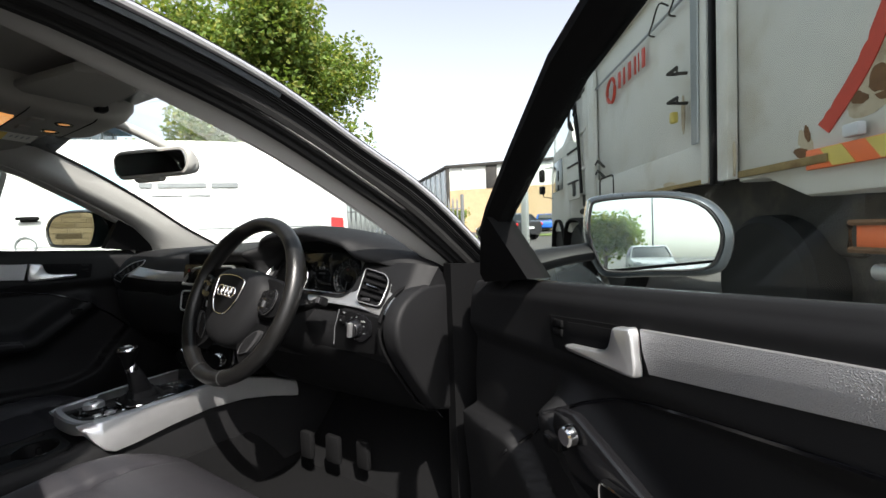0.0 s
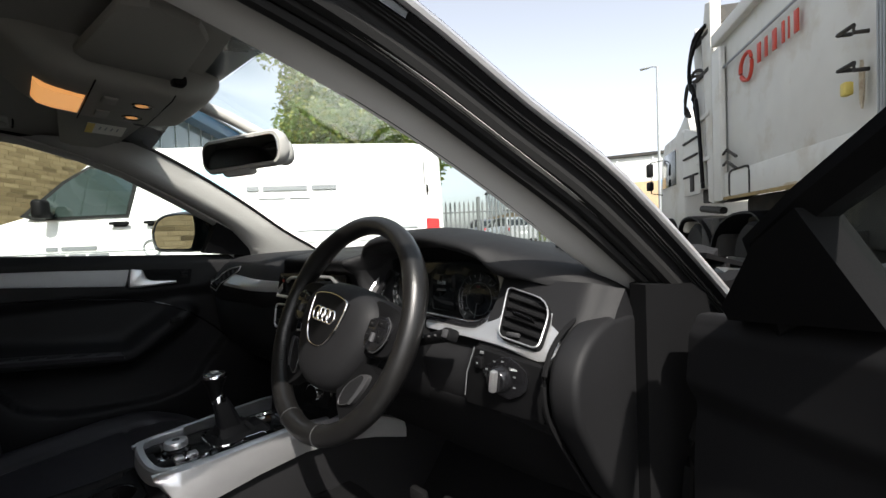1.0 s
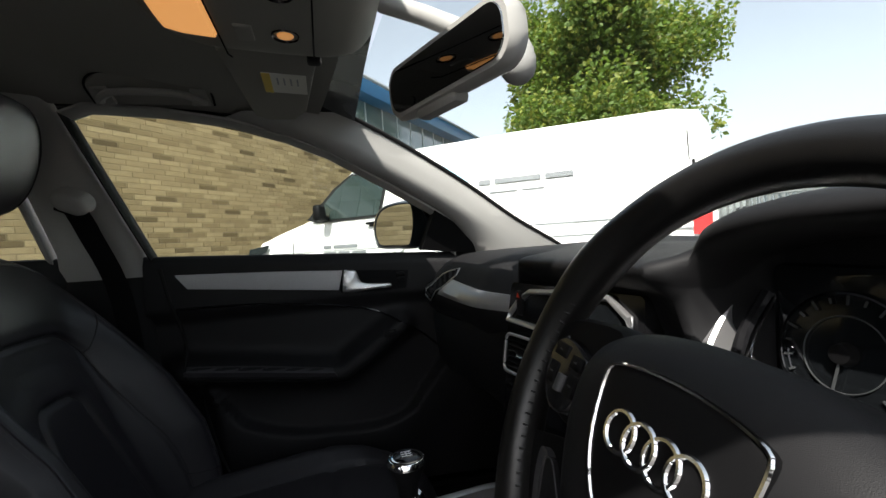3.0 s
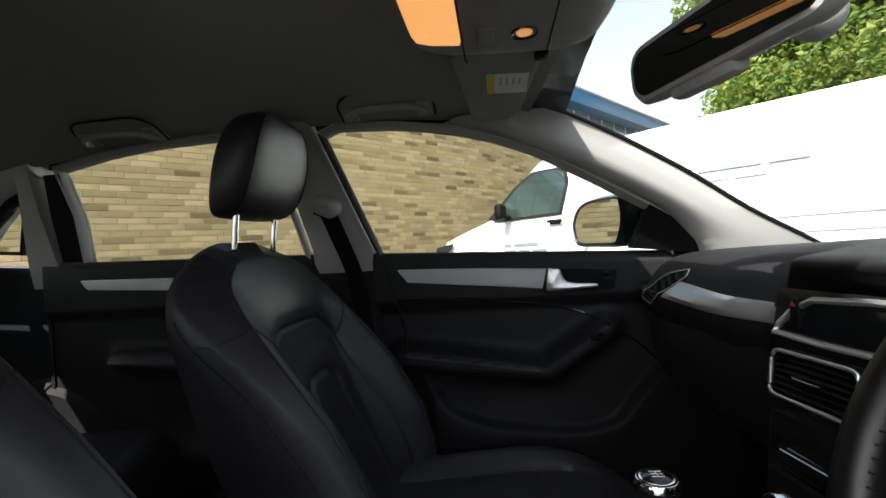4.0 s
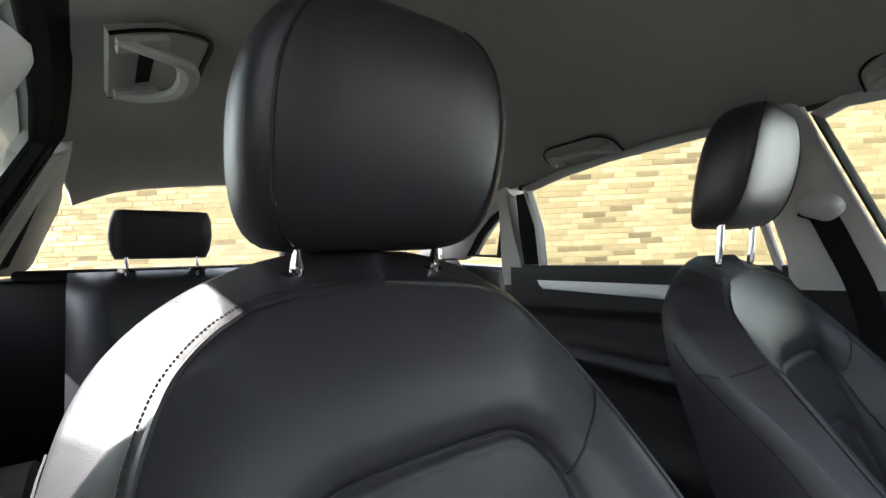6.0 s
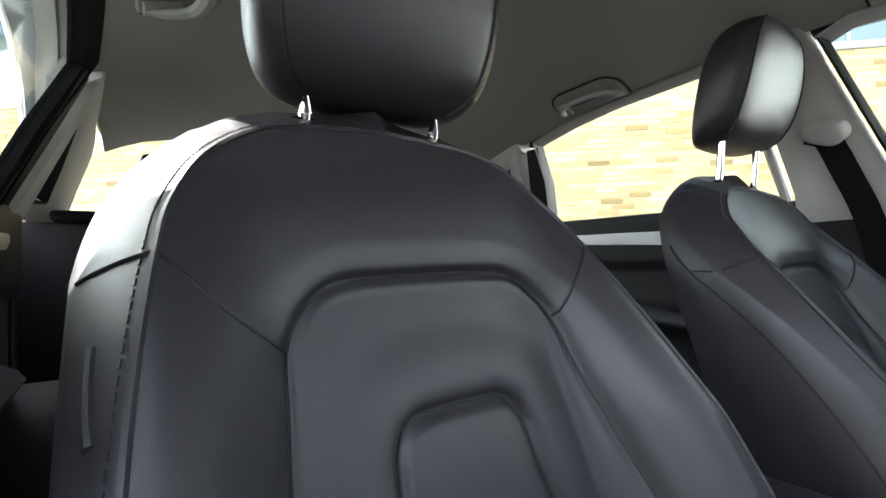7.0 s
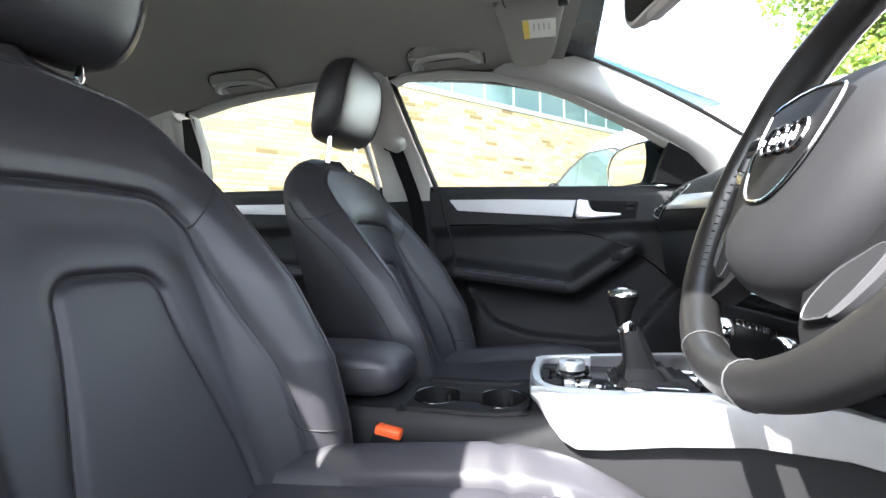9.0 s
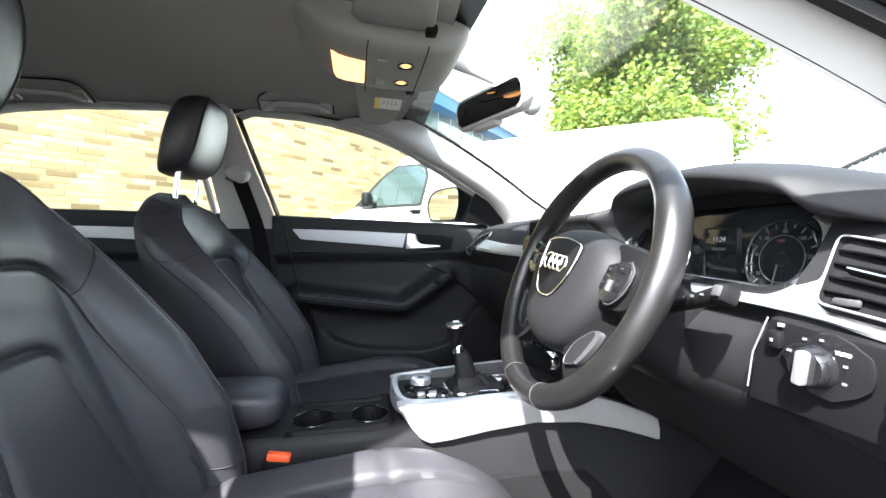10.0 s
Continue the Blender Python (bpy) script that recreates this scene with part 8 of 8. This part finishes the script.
for sg in (-1, 1):
    # button pods towards the rim
    pod = [(0.080, 0.052), (0.125, 0.058), (0.170, 0.046), (0.176, 0.016), (0.166, -0.022), (0.124, -0.032), (0.080, -0.026)]
    pod = [(p.x, p.y) for p in smooth_path([(x, y, 0) for x, y in pod], 3, closed=True)]
    sp = part("side_spoke", loft([[Vector((sg * (0.12 + (x - 0.12) * k), 0.012 + (y - 0.012) * k, z)) for x, y in pod] for k, z in ((0.95, -0.028), (1.0, -0.010), (0.97, 0.0), (0.90, 0.005))]), HARD, wheel_t, "black spoke with buttons", sharp=50)
    pp = [(0.100, 0.018), (0.118, 0.030), (0.142, 0.034), (0.156, 0.022), (0.152, -0.004), (0.134, -0.022), (0.108, -0.018)]
    pp = [(p.x, p.y) for p in smooth_path([(x, y, 0) for x, y in pp], 3, closed=True)]
    bp = part("button_pod", loft([[Vector((sg * (0.128 + (x - 0.128) * k), 0.006 + (y - 0.006) * k, z)) for x, y in pp] for k, z in ((1.0, 0.002), (1.0, 0.012), (0.94, 0.015), (0.6, 0.016))]), GLOSS, sp)
    part("pod_edge", tube(smooth_path([(sg * x, y, 0.0125) for x, y in ((0.143, 0.0345), (0.157, 0.022), (0.153, -0.005), (0.134, -0.023), (0.108, -0.019))], 4), 0.0011, 5), SPOKEGREY, sp)
    part("roller", tube([(sg * 0.126, -0.008, 0.016), (sg * 0.126, 0.006, 0.016)], 0.0048, 12), SPOKEGREY, sp)
    for x, y, w, h in ((0.115, 0.019, 0.014, 0.011), (0.139, 0.023, 0.018, 0.011), (0.112, 0.001, 0.011, 0.018), (0.142, 0.003, 0.012, 0.018)):
        part("button", box(sg * x, y, 0.0160, w, h, 0.003, 0.0012), HARD, sp)
        part("button_mark", box(sg * x, y, 0.0178, 0.0040, 0.0014, 0.0005, 0), STALKPRINT, sp)
    # lower spokes with silver inserts
    low = [(0.050, -0.092), (0.086, -0.046), (0.126, -0.044), (0.164, -0.056), (0.150, -0.104), (0.098, -0.142), (0.074, -0.124)]
    ls = part("lower_spoke", loft([[Vector((sg * x, y, z)) for x, y in low] for z in (-0.024, -0.008, -0.002)]), HARD, wheel_t, sharp=40)
    ins = [(p.x, p.y) for p in smooth_path([(x, y, 0) for x, y in ((0.090, -0.084), (0.104, -0.071), (0.117, -0.061), (0.125, -0.064), (0.120, -0.082), (0.108, -0.107), (0.097, -0.114), (0.084, -0.117), (0.081, -0.104))], 3, closed=True)]
    part("spoke_insert", loft([[Vector((sg * x, y, z)) for x, y in ins] for z in (-0.003, 0.003, 0.004)]), SOFT, ls, "dark grey spoke insert")
    band = [(p.x, p.y) for p in smooth_path([(0.122, -0.0595, 0), (0.132, -0.057, 0), (0.136, -0.062, 0), (0.131, -0.080, 0), (0.117, -0.105, 0), (0.109, -0.108, 0), (0.121, -0.083, 0), (0.127, -0.065, 0)], 3, closed=True)]
    part("silver_insert", loft([[Vector((sg * x, y, z)) for x, y in band] for z in (-0.003, 0.004, 0.005)]), SPOKEGREY, ls, "satin grey spoke edge")
    part("insert_edge", tube([Vector((sg * x, y, 0.004)) for x, y in ins], 0.0007, 5, closed=True), SPOKEGREY, ls)
    # column stalks
    st = part("column_stalk", tube(smooth_path([(sg * 0.06, -0.012, -0.105), (sg * 0.10, 0.000, -0.096), (sg * 0.160, 0.014, -0.082), (sg * 0.190, 0.020, -0.075)], 4), [0.008, 0.008, 0.008, 0.0082, 0.0085, 0.009, 0.0095, 0.010, 0.0105, 0.011, 0.0115, 0.0115, 0.0115], 12, flat=0.8), HARD, wheel_t, "black column stalk", m=UNSTEER)
    part("stalk_end", box(sg * 0.198, 0.021, -0.074, 0.020, 0.021, 0.024, 0.005), HARD, st)
    part("stalk_button", box(sg * 0.1995, 0.021, -0.0605, 0.011, 0.013, 0.004, 0.0015), SPOKEGREY, st)
    for k in range(3):
        part("stalk_mark", box(sg * (0.140 + 0.016 * k), 0.010 + 0.003 * k, -0.0725 + 0.0022 * k, 0.005, 0.003, 0.001, 0), STALKPRINT, st)


# ---- centre console ----
con = thing("centre_console", "black centre console with cup holders and silver rails", "console")
CON_W = [(-0.42, 0.08), (-0.30, 0.085), (0.20, 0.092), (0.40, 0.098), (0.60, 0.100), (0.66, 0.105), (0.90, 0.112), (1.05, 0.118), (1.20, 0.13), (1.40, 0.14)]
CON_H = [(-0.42, 0.46), (-0.38, 0.50), (0.20, 0.505), (0.40, 0.507), (0.58, 0.508), (0.625, 0.514), (0.655, 0.524), (0.90, 0.535), (1.05, 0.54), (1.20, 0.52), (1.40, 0.50)]
rings = []
for y in sorted([-0.42 + 0.04 * k for k in range(46)] + [0.4148, 0.4152, 0.6308, 0.6312]):
    w, h = smooth_table(CON_W, y), smooth_table(CON_H, y)
    dip = 0.06 if 0.415 < y < 0.631 else 0.0  # well under the cup tray
    side = [(w + 0.03, 0.28), (w + 0.006, h - 0.09), (w, h - 0.045), (w - 0.003, h - 0.022), (w - 0.009, h - 0.008), (w - 0.018, h - 0.001), (0.080, h), (0.0795, h - dip)]
    rings.append([Vector((-x, y, z)) for x, z in side] + [Vector((x, y, z)) for x, z in side[::-1]])
part("console_body", loft(rings), SOFT, con, "black console body", sharp=40)
part("console_seam", tube(smooth_path([(0.112, 0.30, 0.440), (0.1155, 0.52, 0.436), (0.1165, 0.62, 0.446), (0.118, 0.70, 0.462)], 6), 0.0012, 5), THREAD, con)
def arm_ring(y, w, b, t):
    out = []
    for q in range(28):
        a = 2 * math.pi * q / 28
        ca, sa = math.cos(a), math.sin(a)
        out.append(Vector((-0.006 + w * math.copysign(abs(ca) ** 0.45, ca), y, (b + t) / 2 + (t - b) / 2 * math.copysign(abs(sa) ** 0.55, sa))))
    return out


ar = part("armrest", loft([arm_ring(*q) for q in ((0.0, 0.05, 0.535, 0.56), (0.012, 0.068, 0.518, 0.578), (0.05, 0.076, 0.510, 0.588), (0.15, 0.078, 0.508, 0.592), (0.30, 0.077, 0.508, 0.592), (0.36, 0.076, 0.510, 0.588), (0.385, 0.072, 0.515, 0.581), (0.40, 0.062, 0.522, 0.571), (0.408, 0.045, 0.532, 0.558))]), LEATHER, con, "black leather armrest", sharp=60)
for z in (0.566, 0.560):
    part("armrest_seam", tube(smooth_path([(0.0695, 0.06, z), (0.0718, 0.2, z + 0.002), (0.0705, 0.34, z), (0.060, 0.388, z - 0.002), (0.03, 0.403, z - 0.004), (-0.03, 0.404, z - 0.004)], 4), 0.0008, 5), THREAD, ar)
def tray_z(x, y):
    """Height of the moulded tray: two joined cups and a coin slot beside them."""
    cups = min(math.hypot((x - 0.012) / 1.12, y - c) for c in (0.466, 0.582)) - 0.0405
    waist = max(abs(x - 0.012) - 0.021, abs(y - 0.524) - 0.06)
    slot = max(abs(x + 0.066) - 0.009, abs(y - 0.524) - 0.092)
    edge = panel_edge(x, y - 0.5245, 0.086, 0.110, 0.022) if y > 0.5245 else panel_edge(x, 0.5245 - y, 0.086, 0.110, 0.022)
    z = 0.5105 + lerp_table(CON_H, y) - 0.508 + 0.003 * step(-0.010, -0.004, edge) - 0.006 * step(-0.003, 0.0, edge)
    return z - max(0.043 * step(0.0015, -0.003, cups), 0.028 * step(0.0015, -0.0025, waist), 0.010 * step(0.001, -0.002, slot))


cup = part("cup_holder", sheet([[Vector((-0.086 + 0.172 * j / 86, 0.4145 + 0.220 * k / 110, tray_z(-0.086 + 0.172 * j / 86, 0.4145 + 0.220 * k / 110))) for j in range(87)] for k in range(111)], 0.002), HARD, con, "black moulded double cup holder with coin slot", sharp=45)
for y in (0.466, 0.582):
    part("cup_lip", tube([Vector((0.012 + 0.0465 * math.cos(radians(a)), y + 0.0415 * math.sin(radians(a)), 0.5110 + lerp_table(CON_H, y) - 0.508)) for a in (range(120, 421, 12) if y < 0.5 else range(-60, 241, 12))], 0.0013, 5), GLOSS, cup)
    for a in (20, 160):
        part("cup_tab", box(0.012 + 0.040 * math.cos(radians(a)), y + 0.036 * math.sin(radians(a)), 0.486, 0.010, 0.010, 0.03, 0.003), HARD, cup)
# silver rails and switch plate
for sg in (-1, 1):
    rows = []
    for y, zt, zb, x in ((0.636, 0.560, 0.550, 0.106), (0.648, 0.562, 0.534, 0.112), (0.664, 0.5625, 0.510, 0.117), (0.680, 0.563, 0.490, 0.120), (0.700, 0.564, 0.480, 0.122), (0.74, 0.566, 0.484, 0.125), (0.82, 0.570, 0.497, 0.128), (0.92, 0.574, 0.507, 0.132), (1.02, 0.568, 0.503, 0.142), (1.10, 0.548, 0.488, 0.158), (1.17, 0.52, 0.47, 0.18)):
        rows.append([Vector((sg * (x - 0.024), y, zt - 0.002)), Vector((sg * (x - 0.016), y, zt)), Vector((sg * (x - 0.006), y, zt - 0.004)), Vector((sg * (x + 0.001), y, (zt + zb) / 2)), Vector((sg * x, y, zb + 0.004)), Vector((sg * (x - 0.010), y, zb))])
    part("silver_rail", sheet(rows, 0.005), ALU, con, "satin silver console rail", sharp=50)
bend = smooth_path([(-0.102, 0.735, 0), (-0.100, 0.690, 0), (-0.090, 0.660, 0), (-0.062, 0.644, 0), (0.0, 0.639, 0), (0.062, 0.644, 0), (0.090, 0.660, 0), (0.100, 0.690, 0), (0.102, 0.735, 0)], 5)
rings = []
for k, p in enumerate(bend):
    d = (bend[min(k + 1, len(bend) - 1)] - bend[max(k - 1, 0)]).normalized()
    n = Vector((d.y, -d.x, 0))
    rings.append([p + n * o + Vector((0, 0, z)) for o, z in ((-0.008, 0.543), (-0.008, 0.5615), (-0.006, 0.5635), (0.004, 0.5635), (0.008, 0.560), (0.010, 0.535))])
part("silver_end", loft(rings), ALU, con, "silver edge round the control panel", sharp=40)
plate = part("switch_plate", prism([(x, y) for x, y in [(-0.090, 0.66), (-0.07, 0.638), (0.07, 0.638), (0.090, 0.66), (0.092, 0.96), (-0.092, 0.96)]], 0.010, "z", 0.538, 0.003), GLOSS, con, "gloss black switch plate")
im = Matrix.Translation((0.000, 0.698, 0.548))
idr = part("rotary_knob", lathe([(0.0, 0.030), (0.018, 0.030), (0.021, 0.027), (0.022, 0.014), (0.026, 0.012), (0.028, 0.0)], 36), GLOSS, con, "gloss black rotary control knob", m=im)
part("knob_top", lathe([(0.0, 0.0315), (0.013, 0.031), (0.0145, 0.0295)], 28), SPOKEGREY, idr)
part("knob_ring", lathe([(0.0175, 0.0312), (0.0205, 0.0300), (0.0222, 0.0265), (0.0222, 0.018), (0.0205, 0.018)], 36), ALU, idr, "satin silver knurled ring")
part("knob_skirt", lathe([(0.028, 0.004), (0.034, 0.003), (0.036, 0.0)], 36), CHROME, idr)
for k, (dx, dy, w, d) in enumerate(((-0.052, 0.012, 0.024, 0.040), (0.032, 0.022, 0.020, 0.018), (-0.050, -0.034, 0.026, 0.03), (0.0, -0.046, 0.055, 0.020), (0.040, -0.03, 0.022, 0.03), (0.034, -0.004, 0.018, 0.018))):
    part("menu_button", box(0.000 + dx, 0.698 + dy, 0.551, w, d, 0.010, 0.003), ALU if k in (1, 5) else HARD, con)
vk = part("volume_knob", lathe([(0, 0.016), (0.010, 0.016), (0.012, 0.013), (0.013, 0.0)], 24), HARD, con, m=Matrix.Translation((0.070, 0.732, 0.548)))
part("knob_ring", lathe([(0.0105, 0.0165), (0.013, 0.014), (0.0138, 0.004), (0.012, 0.004)], 24), CHROME, vk)
part("brake_switch", box(0.062, 0.84, 0.551, 0.03, 0.05, 0.008, 0.003), HARD, con)
part("switch_edge", tube([(0.062 + x, 0.84 + y, 0.555) for x, y in rounded(0.026, 0.044, 0.005, 2)], 0.0014, 5, closed=True), CHROME, con)
for y in (0.90, 0.94):
    part("console_button", box(0.062, y, 0.551, 0.028, 0.028, 0.006, 0.002), HARD, con)
part("gaiter_frame", tube([(-0.012 + x, 0.845 + y, 0.549) for x, y in rounded(0.115, 0.17, 0.03, 5)], 0.003, 6, closed=True), CHROME, con)

gear = thing("gear_lever", "black gear lever with chrome knob ring and leather gaiter", "gear lever")
part("gaiter", loft([[Vector((-0.010 + x * s, 0.825 + y * s - 0.035 * t, z + 0.004 * math.sin(9 * x * 40))) for x, y in rounded(0.105, 0.13, 0.03, 5)] for s, z, t in ((1.0, 0.546, 0), (0.80, 0.560, 0.1), (0.62, 0.556, 0.25), (0.46, 0.574, 0.4), (0.38, 0.572, 0.5), (0.33, 0.594, 0.65), (0.28, 0.615, 0.8), (0.22, 0.635, 1.0))]), SOFT, gear, "black leather gaiter", sharp=70)
part("collar", lathe([(0.013, 0.0), (0.016, 0.004), (0.014, 0.016), (0.011, 0.02)], 24, Matrix.Translation((-0.009, 0.788, 0.628))), CHROME, gear)
gk = Matrix.Translation((-0.008, 0.782, 0.638))
part("knob", lathe([(0.010, 0.0), (0.013, 0.012), (0.015, 0.025), (0.021, 0.038), (0.025, 0.048), (0.0255, 0.054), (0.022, 0.059), (0.0, 0.060)], 32, gk), HARD, gear, sharp=60)
part("knob_ring", lathe([(0.0175, 0.0595), (0.023, 0.0585), (0.0262, 0.054), (0.0262, 0.051), (0.024, 0.050)], 36, gk), CHROME, gear, "chrome knob ring")
part("knob_cap", lathe([(0.0, 0.0625), (0.014, 0.0615), (0.0175, 0.0598)], 28, gk), GLOSS, gear)
for x in (-0.006, 0.0, 0.006):
    part("shift_mark", box(-0.008 + x, 0.782, 0.7008, 0.0012, 0.014, 0.0006, 0), WHITEPRINT, gear)
part("shift_mark", box(-0.008, 0.782, 0.7008, 0.013, 0.0012, 0.0006, 0), WHITEPRINT, gear)
